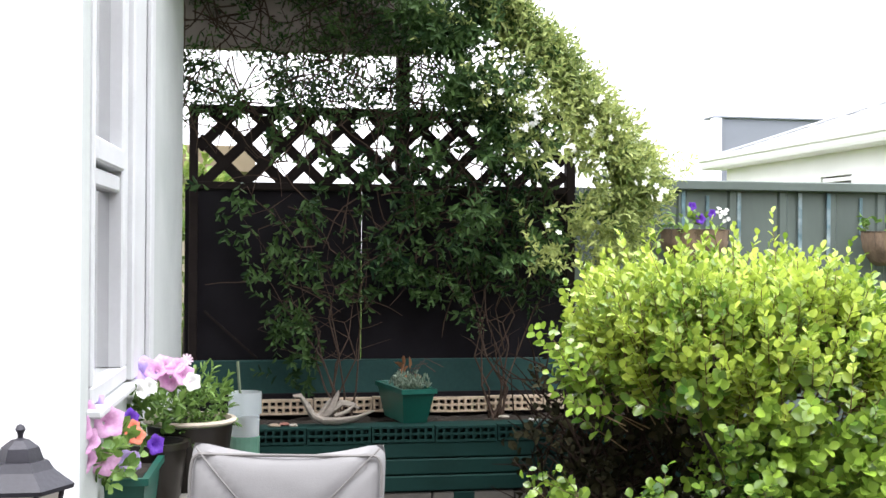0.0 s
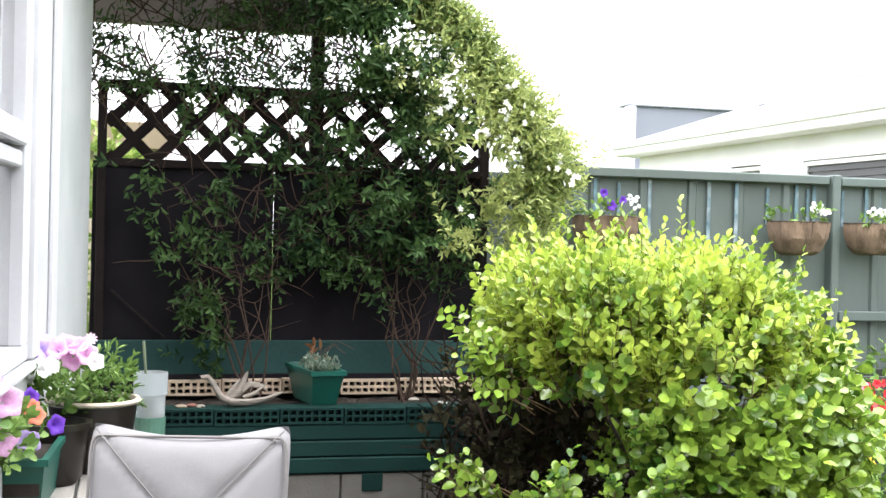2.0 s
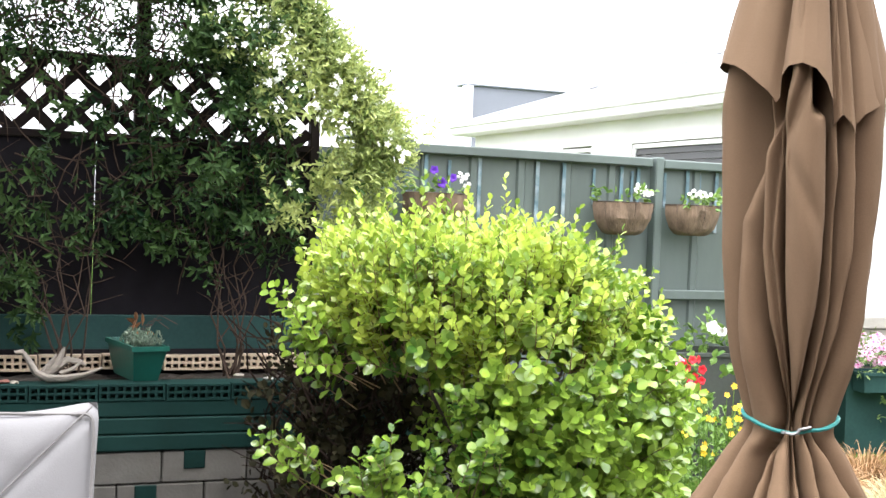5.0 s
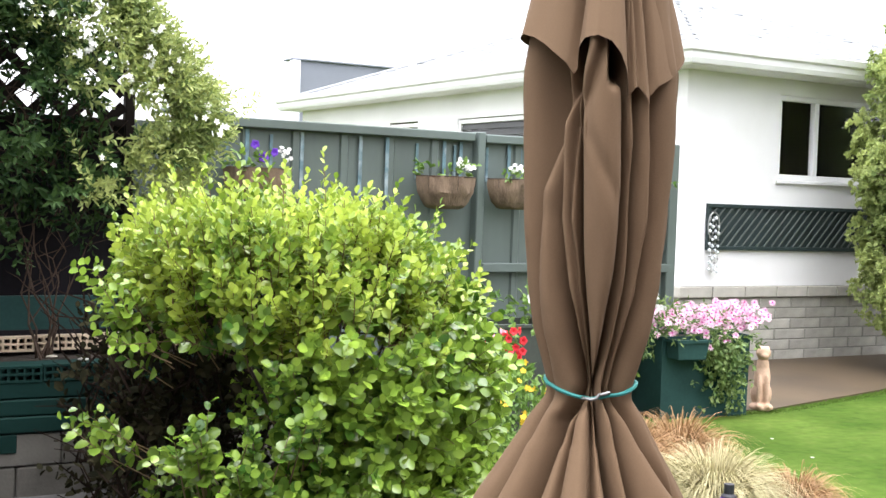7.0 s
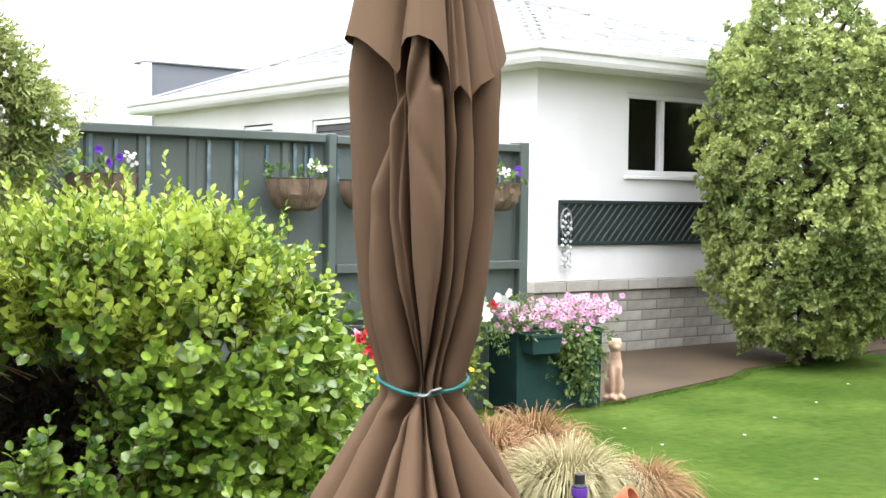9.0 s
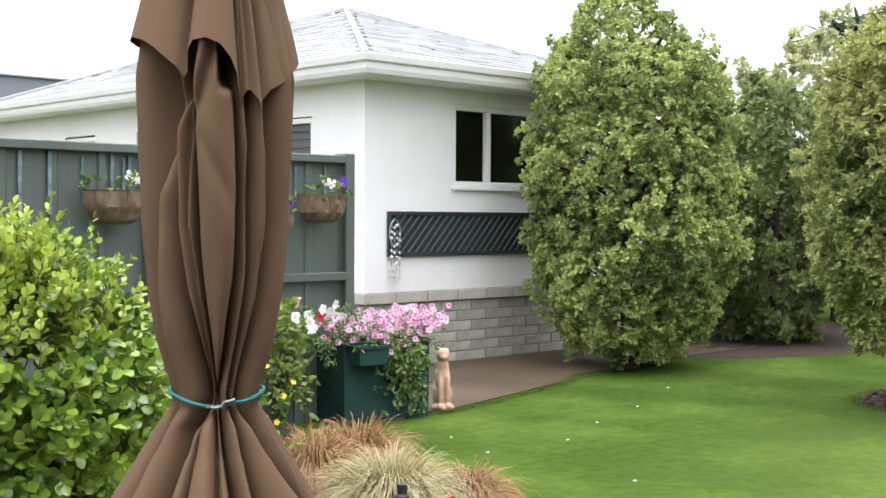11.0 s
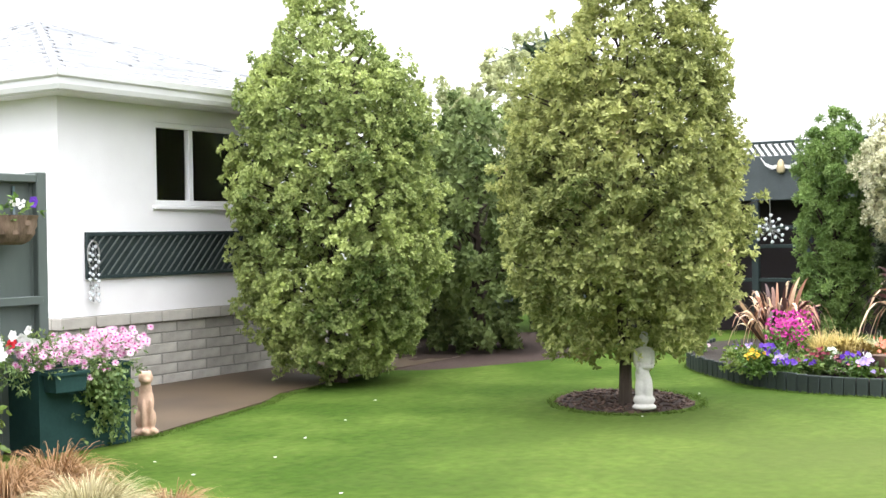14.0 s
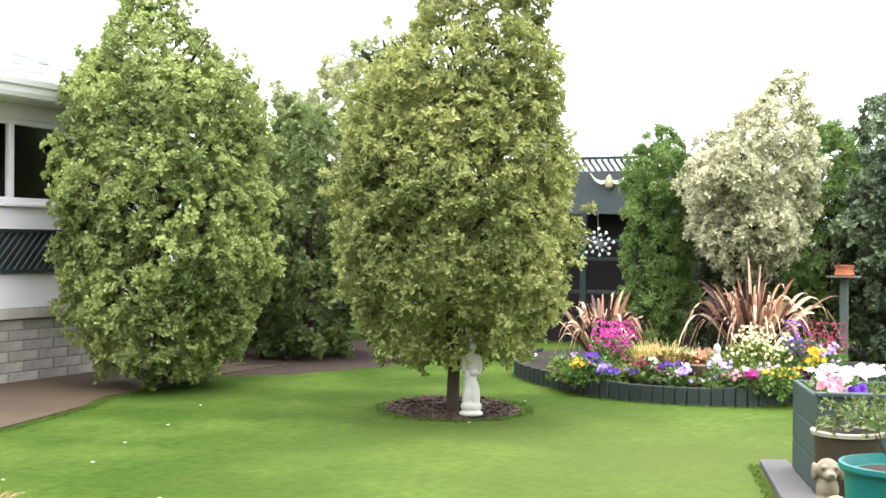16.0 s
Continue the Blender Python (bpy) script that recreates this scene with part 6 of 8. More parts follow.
def fold_row(zz):
    """Radius for 720 angles at a height."""
    zs, rs = zip(*PROF)
    r = float(np.interp(zz, zs, rs))
    cr = crease_rows(zz)
    gather = math.exp(-((zz - 1.09) / 0.13) ** 2)
    row = np.zeros(720)
    n = len(cr)
    for k in range(720):
        phi = k / 2 - 180
        q = phi if phi >= cr[0][0] else phi + 360
        i = max(j for j in range(n) if cr[j][0] <= q)
        b = cr[i + 1][0] if i < n - 1 else cr[0][0] + 360
        u = min(max((q - cr[i][0]) / (b - cr[i][0]), 0), 1)
        v = 1.0 + cr[i][3] * 1.4 * math.sin(math.pi * u ** cr[i][4]) + 0.06
        # one side of a crease drops off steeply, the other rolls over
        for j, d, side in ((i, q - cr[i][0], 1.25), ((i + 1) % n, b - q, 0.7)):
            dep = cr[j][1] * (0.85 + 0.25 * math.sin(zz * 5 + 2.3 * j)) * (1 + 0.35 * gather) * (0.85 if zz < 1.0 else 1)
            v -= 1.25 * dep * math.exp(-d / (cr[j][2] * side)) + 0.8 * dep * math.exp(-d / 2.2)
        c, s = math.cos(radians(phi)), math.sin(radians(phi))
        v += 0.05 * noise.noise(Vector((s * 1.6, c * 1.6, zz * 2.4))) + 0.03 * noise.noise(Vector((s * 4 + zz * 2, c * 4, zz * 5))) + 0.014 * noise.noise(Vector((s * 9 + zz * 9, c * 9, zz * 12)))
        # a slanting pull across the front panel
        if -14 < phi < 26:
            v -= 0.045 * math.exp(-(((zz - 1.55) + 0.0045 * (phi + 12)) / 0.022) ** 2) * min(1, (26 - phi) / 20)
            v -= 0.05 * math.exp(-((zz - 1.3 - 0.002 * phi) / 0.09) ** 2) * math.exp(-((phi + 4) / 8) ** 2)
        # a pinched fold that starts under the flap and runs out to a point
        if zz > 1.57:
            pc = float(np.interp(zz, (1.583, 1.7), (-24, -10)))
            g = min(1, (zz - 1.57) / 0.05)
            v += g * (0.16 * math.exp(-((phi - pc) / 5.5) ** 2) - 0.3 * math.exp(-((phi - pc + 13) / 5) ** 2) - 0.1 * math.exp(-((phi - pc - 9) / 4) ** 2))
        row[k] = r * max(v, 0.25)
        # sunk pockets under the upper flap
        if zz > 1.45:
            left = max(0, min(1, (phi + 76) / 6, (-42 - phi) / 6)) * 0.86 * min(1, (zz - 1.45) / 0.2)
            mid = max(0, min(1, (phi - 1) / 5, (21 - phi) / 6)) * 0.6 * min(1, max(0, (zz - 1.625) / 0.03))
            row[k] *= 1 - left - mid
    return row


LEVELS = np.linspace(0.5, 2.2, 170)
ROWS = np.array([fold_row(z) for z in LEVELS])
ROWS = (np.roll(ROWS, 1, 1) + 2 * ROWS + np.roll(ROWS, -1, 1)) / 4


def fold(phi, z):
    """Outer radius of the folded canvas at an angle (degrees) and a height."""
    j = int(np.clip(round((z - 0.5) / 1.7 * 169), 0, 169))
    return float(ROWS[j, int((phi + 180) * 2) % 720])


def skirt(rows, name, label):
    """A closed skirt of cloth from rows of (angle, radius, height)."""
    verts, faces = [], []
    n = len(rows[0])
    for row in rows:
        for phi, r, h in row:
            a = radians(phi)
            verts.append((r * math.sin(a), -r * math.cos(a), h))
    for j in range(len(rows) - 1):
        for i in range(n):
            faces.append([j * n + i, j * n + (i + 1) % n, (j + 1) * n + (i + 1) % n, (j + 1) * n + i])
    return obj(name, verts, np.array(faces), FABRIC, umb, True, label)


skirt([[(k - 180, ROWS[j, 2 * k], z) for k in range(360)] for j, z in enumerate(LEVELS)], "canopy", "brown canvas hanging in long folds")
# short upper flap: hem height and stand-off by angle
HEM = [(-180, 1.68, 0.13), (-130, 1.715, 0.145), (-100, 1.722, 0.15), (-82, 1.72, 0.152), (-72, 1.724, 0.15), (-60, 1.716, 0.143), (-50, 1.703, 0.137), (-40, 1.684, 0.13), (-32, 1.668, 0.123), (-27, 1.65, 0.116), (-25, 1.66, 0.11), (-22, 1.694, 0.122), (-15, 1.708, 0.142), (-6, 1.712, 0.151), (3, 1.703, 0.15),
       (10, 1.682, 0.147), (15, 1.655, 0.141), (18, 1.615, 0.134), (20, 1.61, 0.118), (24, 1.628, 0.13), (29, 1.632, 0.12), (33, 1.615, 0.133), (38, 1.6, 0.13), (41, 1.612, 0.118), (46, 1.634, 0.13), (60, 1.65, 0.138), (75, 1.675, 0.143), (84, 1.69, 0.143), (105, 1.69, 0.138), (140, 1.67, 0.13), (180, 1.68, 0.13)]
ha, hz, hr = zip(*HEM)


def vent_row(u):
    row = []
    for k in range(360):
        phi = k - 180
        hem, r0 = float(np.interp(phi, ha, hz)), float(np.interp(phi, ha, hr))
        z = hem + (2.26 - hem) * u
        r = 0.03 + (r0 - 0.03) * (1 - u) ** 1.1
        for at, deep, wide in ((-25, 0.02, 6), (19, 0.017, 3.5), (29, 0.014, 3), (41, 0.017, 3.5), (-110, 0.02, 8), (120, 0.02, 8), (170, 0.02, 8), (63, 0.005, 6), (-55, 0.005, 7)):
            r -= deep * min(1, 4 * u) * (1 - 0.7 * u) * math.exp(-(((phi - at) / wide) ** 2))
        r += 0.006 * noise.noise(Vector((phi * 0.04, u * 3, 2)))
        if u > 0.35:
            r = max(r, 0.75 * fold(phi, min(z, 2.2)))
        row.append((phi, r, z))
    return row


skirt([vent_row(u) for u in np.linspace(0, 1, 60)], "vent_flap", "short scalloped upper flap")
cord = []
for i in range(91):
    phi = 4 * i - 180
    a = radians(phi)
    r = max(fold((phi + s + 180) % 360 - 180, 1.085) for s in range(-22, 23, 2)) + 0.003
    cord.append((r * math.sin(a), -r * math.cos(a), 1.095 + 0.012 * abs(math.sin(a)) - 0.012 * math.cos(a)))
part("tie_cord", tube(cord, 0.0038, 6), ROPE, umb, "turquoise elastic cord", True)
hook = [(c[0] * 1.01, c[1] * 1.02 - 0.004, c[2] + (0.006 if i > 5 else 0.0)) for i, c in enumerate(cord[42:53])]
part("wire_hook", tube(hook, 0.003, 5), surf("dull_wire", (0.3, 0.3, 0.3), 0.5, 0.2, 20, 90, 0.05, metal=0.6), umb)
part("pole", tube([(0, 0, 0.05), (0, 0, 2.3)], 0.02, 12), surf("umbrella_pole", (0.2, 0.13, 0.08), 0.5, 0.15, 5, 40, 0.1), umb)
part("base", lathe([(0.24, 0.0), (0.25, 0.02), (0.24, 0.05), (0.08, 0.08), (0.03, 0.12), (0.03, 0.2), (0.002, 0.2)], 32), BLACK_METAL, umb, smooth=True)

# ---- trims on the white house ----
lat = thing("wall_lattice", "dark green lattice panel fixed to the white house wall", "lattice", pose(7.8, HY - 0.022, 1.05))
for a in ((0, 2.6, 0.385, 0.42), (0, 2.6, 0, 0.035), (0, 0.035, 0.035, 0.385), (2.565, 2.6, 0.035, 0.385)):
    part("frame", block(a[0], a[1], -0.012, 0.018, a[2], a[3], 0.003), SHED_PAINT, lat)
part("backing", block(0.03, 2.57, 0.014, 0.02, 0.03, 0.39, 0), SHED_PAINT, lat)
for i in range(30):
    x = -0.3 + 0.092 * i
    x0, x1 = max(0.035, x), min(2.565, x + 0.33)
    if x1 - x0 > 0.06:
        z0 = 0.035 + (x0 - x) / 0.33 * 0.35
        z1 = 0.035 + (x1 - x) / 0.33 * 0.35
        m = Matrix.Translation((x0, 0, z0)) @ Matrix.Rotation(-math.atan2(z1 - z0, x1 - x0), 4, "Y")
        part("slat", block(0, math.hypot(x1 - x0, z1 - z0), -0.004, 0.006, -0.007, 0.007, 0, m), LATTICE_SLAT, lat)
om = thing("glass_wind_chime", "grey glass and wire wind chime hanging on the house wall", "ornament", pose(7.86, HY - 0.05, 1.36))
part("hoop", tube([(0.065 * math.sin(a), 0, 0.0 - 0.09 + 0.12 * math.cos(a)) for a in np.linspace(0, 6.283, 25)], 0.008, 6), STEEL, om)
for k in range(4):
    for j in range(9):
        b = bmesh.new()
        bmesh.ops.create_icosphere(b, subdivisions=1, radius=0.011 + 0.004 * ((j + k) % 3))
        o = part("bead", b, BEAD if (j + k) % 3 else STEEL, om, smooth=True)
        o.matrix_basis = pose(-0.05 + 0.033 * k, -0.01, -0.02 - 0.058 * j - 0.02 * (k % 2))
    part("string", tube([(-0.05 + 0.033 * k, -0.01, 0.0), (-0.05 + 0.033 * k, -0.01, -0.5)], 0.002, 4), STEEL, om)
part("nail", tube([(0, 0.06, 0.04), (0, -0.01, 0.04)], 0.004, 5), STEEL, om)

# plinth of concrete blocks
pl = thing("block_plinth", "grey concrete block plinth under the white wall", "wall", kind="structure")
part("core", block(HX + 0.025, HX + 4.2, HY + 0.021, HY + 0.19, 0, PL - 0.004, 0), MORTAR, pl)
part("core", block(HX + 0.03, HX + 0.19, HY + 0.192, HY + 8.6, 0, PL - 0.004, 0), MORTAR, pl)
bk = block(0, 0.388, 0, 0.09, 0, 0.091, 0.004)
bk_me = bpy.data.meshes.new("block")
bk.to_mesh(bk_me)
bk.free()
bk_me.materials.append(BLOCK)
for r in range(6):
    for i in range(11):
        x = HX + 0.005 + 0.4 * i - (0.2 if r % 2 and i else 0)
        share("block", bk_me, pl, pose(x, HY + 0.012 + 0.002 * ((r * 3 + i) % 3), 0.012 + 0.1 * r))
for i in range(6):
    for r in range(6):
        share("block", bk_me, pl, pose(HX + 0.014, HY + 0.5 + 0.4 * i - (0.2 if r % 2 and i else 0), 0.012 + 0.1 * r, 0, 0, -90))
cp = block(0, 0.392, 0, 0.13, 0, 0.1, 0.006)
cp_me = bpy.data.meshes.new("cap_block")
cp.to_mesh(cp_me)
cp.free()
cp_me.materials.append(surf("pale_cap_block", (0.42, 0.4, 0.36), 0.9, 0.15, 6, 70, 0.35, rnd=0.08))
for i in range(11):
    share("cap_block", cp_me, pl, pose(HX - 0.015 + 0.4 * i, HY - 0.018, 0.615))
for i in range(10):
    share("cap_block", cp_me, pl, pose(HX - 0.018, HY + 0.51 + 0.4 * i, 0.615, 0, 0, -90))

# ---- trees and shrubs round the lawn ----
def tree(name, label, base, profile, trunk_h, trunk_r, n, per, size, width, mat, lump=0.18, seed=1.0, inner=0.5, squash=(1, 1), category="tree", lumps=2.2, limbs=16, gap=None, clump=(10, 0.15), lean=(0.0, 99.0), airy=1.0, thin=0.5):
    """A trunk with limbs and a crown of leafy shoots."""
    t = thing(name, label, category)
    bx, by, bz = base
    top = profile[-1][0]
    bm = bmesh.new()
    tube([(bx, by, bz), (bx + 0.02, by, bz + trunk_h * 0.5), (bx, by + 0.03, bz + trunk_h), (bx, by, bz + top * 0.74)], [trunk_r * 1.25, trunk_r, trunk_r * 0.85, trunk_r * 0.15], 9, bm)
    part("trunk", bm, BARK, t, smooth=True)
    hs, rs = np.array(profile).T
    for i in range(limbs):
        z = trunk_h + (top * 0.66 - trunk_h) * i / limbs
        a = i * 2.4
        r = float(np.interp(z + 0.35, hs, rs)) * 0.7
        bm = bmesh.new()
        tube([(bx, by, bz + z), (bx + r * 0.5 * math.cos(a), by + r * 0.5 * math.sin(a), bz + z + 0.22), (bx + r * math.cos(a), by + r * math.sin(a), bz + z + 0.5)], [trunk_r * 0.4, trunk_r * 0.25, trunk_r * 0.08], 5, bm)
        part("limb", bm, BARK, t)
    trim = [(h, max(r - 0.16, 0.04)) for h, r in profile]
    p, d = crown(n, base, trim, lump * 1.35, seed, max(inner, 0.82), squash, lumps)
    # a few long sprigs stand out of the outline
    k = rng.choice(len(p), len(p) // 6, replace=False)
    p[k] += d[k] * rng.uniform(0.03, 0.13, (len(k), 1)) + np.array([0, 0, 0.06])
    if gap is not None:
        p, d = p[gap(p)], d[gap(p)]
    keep = (blobnoise(p, 6.0, seed + 9) > -0.24) & (rng.uniform(0, 1, len(p)) < np.clip(1.0 - 0.5 * (p[:, 2] - bz - airy * top) / (0.3 * top), thin, 1))
    p, d = p[keep], d[keep]
    # twigs from the limbs out to the leaf clumps
    bm = bmesh.new()
    inside = p[(p[:, 2] - bz < 0.78 * top) & (p[:, 2] - bz > trunk_h + 0.2)]
    for a in inside[:: max(7, len(p) // 250)]:
        c = Vector((bx + (a[0] - bx) * 0.35, by + (a[1] - by) * 0.35, a[2] - 0.22))
        tube([c, (c + Vector(a)) / 2 + Vector((0, 0, 0.02)), Vector(a)], [0.012, 0.007, 0.003], 4, bm)
    for v in bm.verts:
        v.co.y += lean[0] * min(max(v.co.z - bz - lean[1], 0), 9)
    tagged(part("twig_tangle", bm, BARK, t), kind="stuff")
    p, d = clumped(p, d, *clump)
    ip, idr = crown(int(n * 1.25), base, [(h, max(r - 0.34, 0.03)) for h, r in profile], lump, seed, 0.6, squash, lumps)
    low = ip[:, 2] - bz < airy * top
    p, d = np.concatenate([p, ip[low]]), np.concatenate([d, idr[low]])
    p[:, 1] += lean[0] * np.clip(p[:, 2] - bz - lean[1], 0, 9)
    q, e, u, sz = rosettes(p, d + np.array([0, 0, 0.1]), per, size)
    leaves("crown", q, e, sz, width, mat, t, up=u)
    return t


tree("pittosporum_tree", "tall bushy grey-green pittosporum reaching down to the lawn", (9.69, 6.79, 0), [(0.1, 0.5), (0.25, 0.8), (0.6, 0.98), (1.0, 1.06), (1.6, 1.08), (2.2, 1.04), (2.6, 0.98), (2.95, 0.86), (3.2, 0.62), (3.4, 0.42), (3.9, 0.34), (4.35, 0.2)],
     0.5, 0.08, 3000, 6, 0.044, 0.64, L_TREE_A, 0.1, 2.0, 0.75, lumps=2.6, lean=(0.17, 2.6), airy=0.7, thin=0.3, clump=(6, 0.1))
tree("olive_tree", "dense olive-green tree with brownish tips in a round mulch bed", (9.3, 3.62, 0), [(0.4, 0.4), (0.5, 0.74), (0.9, 0.95), (1.4, 1.04), (2.0, 1.03), (2.4, 0.95), (2.7, 0.84), (3.0, 0.66), (3.3, 0.52), (3.7, 0.42), (4.1, 0.25)],
     0.9, 0.045, 2800, 6, 0.047, 0.48, L_TREE_B, 0.09, 5.0, 0.72, lumps=2.8, lean=(-0.2, 2.4), airy=0.68, thin=0.3, clump=(6, 0.1), gap=lambda p: ~((p[:, 0] < 9.35) & (p[:, 2] < 0.8) & (np.abs(p[:, 1] - 3.38) < 0.28)))
tree("dark_shrub_tree", "dark green bushy tree in the shade behind", (12.9, 7.15, 0), [(0.1, 0.6), (0.6, 0.95), (1.5, 1.1), (2.2, 1.0), (2.6, 0.75), (2.9, 0.3)],
     0.6, 0.08, 420, 6, 0.084, 0.55, L_TREE_C, 0.2, 7.0)
tree("far_green_tree", "pale green tree behind the garden", (16.2, 8.15, 0), [(0.6, 0.8), (1.5, 1.2), (2.4, 1.3), (3.2, 1.2), (3.7, 1.0), (4.0, 0.7), (4.25, 0.3)],
     1.0, 0.1, 400, 6, 0.082, 0.55, L_FAR, 0.22, 8.0)
tree("far_green_tree", "pale green tree behind the garden", (15.2, 9.2, 0), [(0.6, 0.7), (1.5, 1.0), (2.6, 1.1), (3.2, 0.7), (3.5, 0.2)],
     1.0, 0.1, 280, 6, 0.082, 0.55, L_FAR, 0.22, 8.5)
pa = thing("cabbage_palm", "spiky cabbage palm showing above the trees", "tree", pose(17.8, 8.7, -0.16))
part("trunk", tube([(0, 0, 0), (0.02, 0, 2), (0, 0, 4.5)], [0.12, 0.1, 0.08], 8), BARK, pa)
a = rng.uniform(0, 6.28, 260)
d = np.stack([np.cos(a), np.sin(a), rng.uniform(-0.1, 1.3, 260)], -1)
blades("frond_crown", np.stack([rng.normal(0, 0.25, 260), rng.normal(0, 0.25, 260), rng.uniform(4.2, 4.5, 260)], -1), d, rng.uniform(0.4, 0.75, 260), 0.065, 0.35, L_PALM, pa)
tree("conifer", "narrow dense green conifer behind the flower bed", (14.6, 3.42, 0), [(0.1, 0.42), (0.5, 0.5), (1.2, 0.52), (2.1, 0.49), (2.55, 0.38), (2.8, 0.2)],
     0.3, 0.06, 620, 6, 0.058, 0.3, L_CONIFER, 0.14, 3.0, 0.6, category="conifer", lumps=4.5, clump=(9, 0.1))
tree("conifer", "narrow dense green conifer behind the flower bed", (16.3, 1.72, 0), [(0.1, 0.5), (0.5, 0.64), (1.2, 0.66), (2.0, 0.58), (2.6, 0.36), (2.95, 0.1)],
     0.3, 0.06, 620, 6, 0.058, 0.3, L_CONIFER, 0.14, 3.5, 0.6, category="conifer", lumps=4.5, clump=(9, 0.1))
tree("conifer", "dark narrow conifer in the shade of the shrubs", (15.6, 2.7, 0), [(0.1, 0.5), (0.5, 0.6), (1.4, 0.6), (2.0, 0.44), (2.4, 0.1)],
     0.3, 0.06, 300, 6, 0.09, 0.3, L_DARK, 0.14, 3.9, 0.6, category="conifer", lumps=4.5, clump=(9, 0.1))
tree("variegated_tree", "cream and green variegated tree with a bare lower trunk", (14.2, 2.28, 0), [(1.0, 0.3), (1.25, 0.6), (1.6, 0.78), (2.1, 0.82), (2.5, 0.72), (2.75, 0.5), (3.0, 0.36), (3.3, 0.12)],
     1.0, 0.06, 1000, 6, 0.056, 0.5, L_VARIEG, 0.2, 6.0, 0.55, lumps=2.8, lean=(-0.42, 2.2), airy=0.66, thin=0.3, clump=(7, 0.12))
for bx, by, h, r, s in ((15.5, 0.75, 2.75, 0.8, 19), (17.2, 0.9, 3.4, 1.0, 11), (17.8, -0.6, 3.6, 1.2, 12), (18.2, -2.4, 3.2, 1.2, 14)):
    tree("dark_evergreen", "dark evergreen shrub along the boundary", (bx, by, 0), [(0.1, r * 0.6), (0.8, r * 0.9), (h * 0.6, r), (h * 0.85, r * 0.65), (h, 0.15)], 0.6, 0.08, 400, 6, 0.082, 0.55, L_DARK, 0.2, s)
for bx, by, h, r, s in ((14.3, 8.6, 2.6, 1.0, 15), (12.2, 8.8, 2.2, 0.8, 17)):
    tree("boundary_shrub", "leafy green shrub along the side boundary", (bx, by, 0), [(0.1, r * 0.6), (0.8, r * 0.9), (h * 0.6, r), (h * 0.85, r * 0.65), (h, 0.15)], 0.6, 0.07, 220, 6, 0.095, 0.5, L_TREE_C, 0.2, s)


def mound(name, cx, cy, rx, ry, h, mat, label, category, kind="structure", turn=0.0):
    """A low irregular mound of loose ground."""
    bm = bmesh.new()
    n, k = 48, 10
    c = bm.verts.new((cx, cy, h))
    prev = None
    for j in range(1, k + 1):
        f = j / k
        row = []
        for i in range(n):
            a = 2 * math.pi * i / n
            w = 1 + 0.06 * noise.noise(Vector((math.cos(a) * 2, math.sin(a) * 2, cx)))
            x, y = rx * f * w * math.cos(a), ry * f * w * math.sin(a)
            x, y = x * math.cos(turn) - y * math.sin(turn), x * math.sin(turn) + y * math.cos(turn)
            row.append(bm.verts.new((cx + x, cy + y, h * (1 - f**3) + 0.012 * noise.noise(Vector((x * 9, y * 9, 0))) * (1 - f) + (0.004 if j < k else -0.02))))
        for i in range(n):
            if prev is None:
                bm.faces.new((c, row[i], row[(i + 1) % n]))
            else:
                bm.faces.new((prev[i], row[i], row[(i + 1) % n], prev[(i + 1) % n]))
        prev = row
    return tagged(part(name, bm, mat, None, smooth=True), label, category, kind=kind)


mound("mulch_bed", 9.66, 3.8, 0.74, 0.6, 0.03, MULCH, "round dark bark mulch bed cut into the lawn", "mulch", turn=0.5)
mound("shade_soil", 13.2, 7.4, 2.8, 1.6, 0.02, MULCH, "bare brown soil under the trees", "soil")
mound("shade_soil", 17.6, 0.4, 1.3, 2.6, 0.02, MULCH, "bare brown soil under the evergreens", "soil")
chip = block(-0.022, 0.022, -0.01, 0.01, 0, 0.008, 0)
chip_me = bpy.data.meshes.new("bark_chip")
chip.to_mesh(chip_me)
chip.free()
cv = np.array([v.co[:] for v in chip_me.vertices])
cf = np.array([p.vertices[:] for p in chip_me.polygons])
V, Fc = [], []
for i in range(500):
    a, r = rng.uniform(0, 6.28), math.sqrt(rng.uniform(0, 1))
    x, y = 0.7 * r * math.cos(a), 0.56 * r * math.sin(a)
    x, y = x * math.cos(0.5) - y * math.sin(0.5), x * math.sin(0.5) + y * math.cos(0.5)
    m = pose(9.66 + x, 3.8 + y, 0.032 * (1 - r**3) + 0.006, rng.normal(0, 20), rng.normal(0, 20), rng.uniform(0, 360)) @ Matrix.Diagonal((rng.uniform(0.6, 1.5),) * 3 + (1,))
    V.append(np.array([(m @ Vector(c))[:] for c in cv]))
    Fc.append(cf + 8 * i)
tagged(obj("bark_chips", np.concatenate(V), np.concatenate(Fc), surf("bark_chip", (0.09, 0.055, 0.04), 0.9, 0.3, 30, 90, 0.3, island=0.6), None), "loose bark chips on the mulch bed", "mulch", kind="stuff")

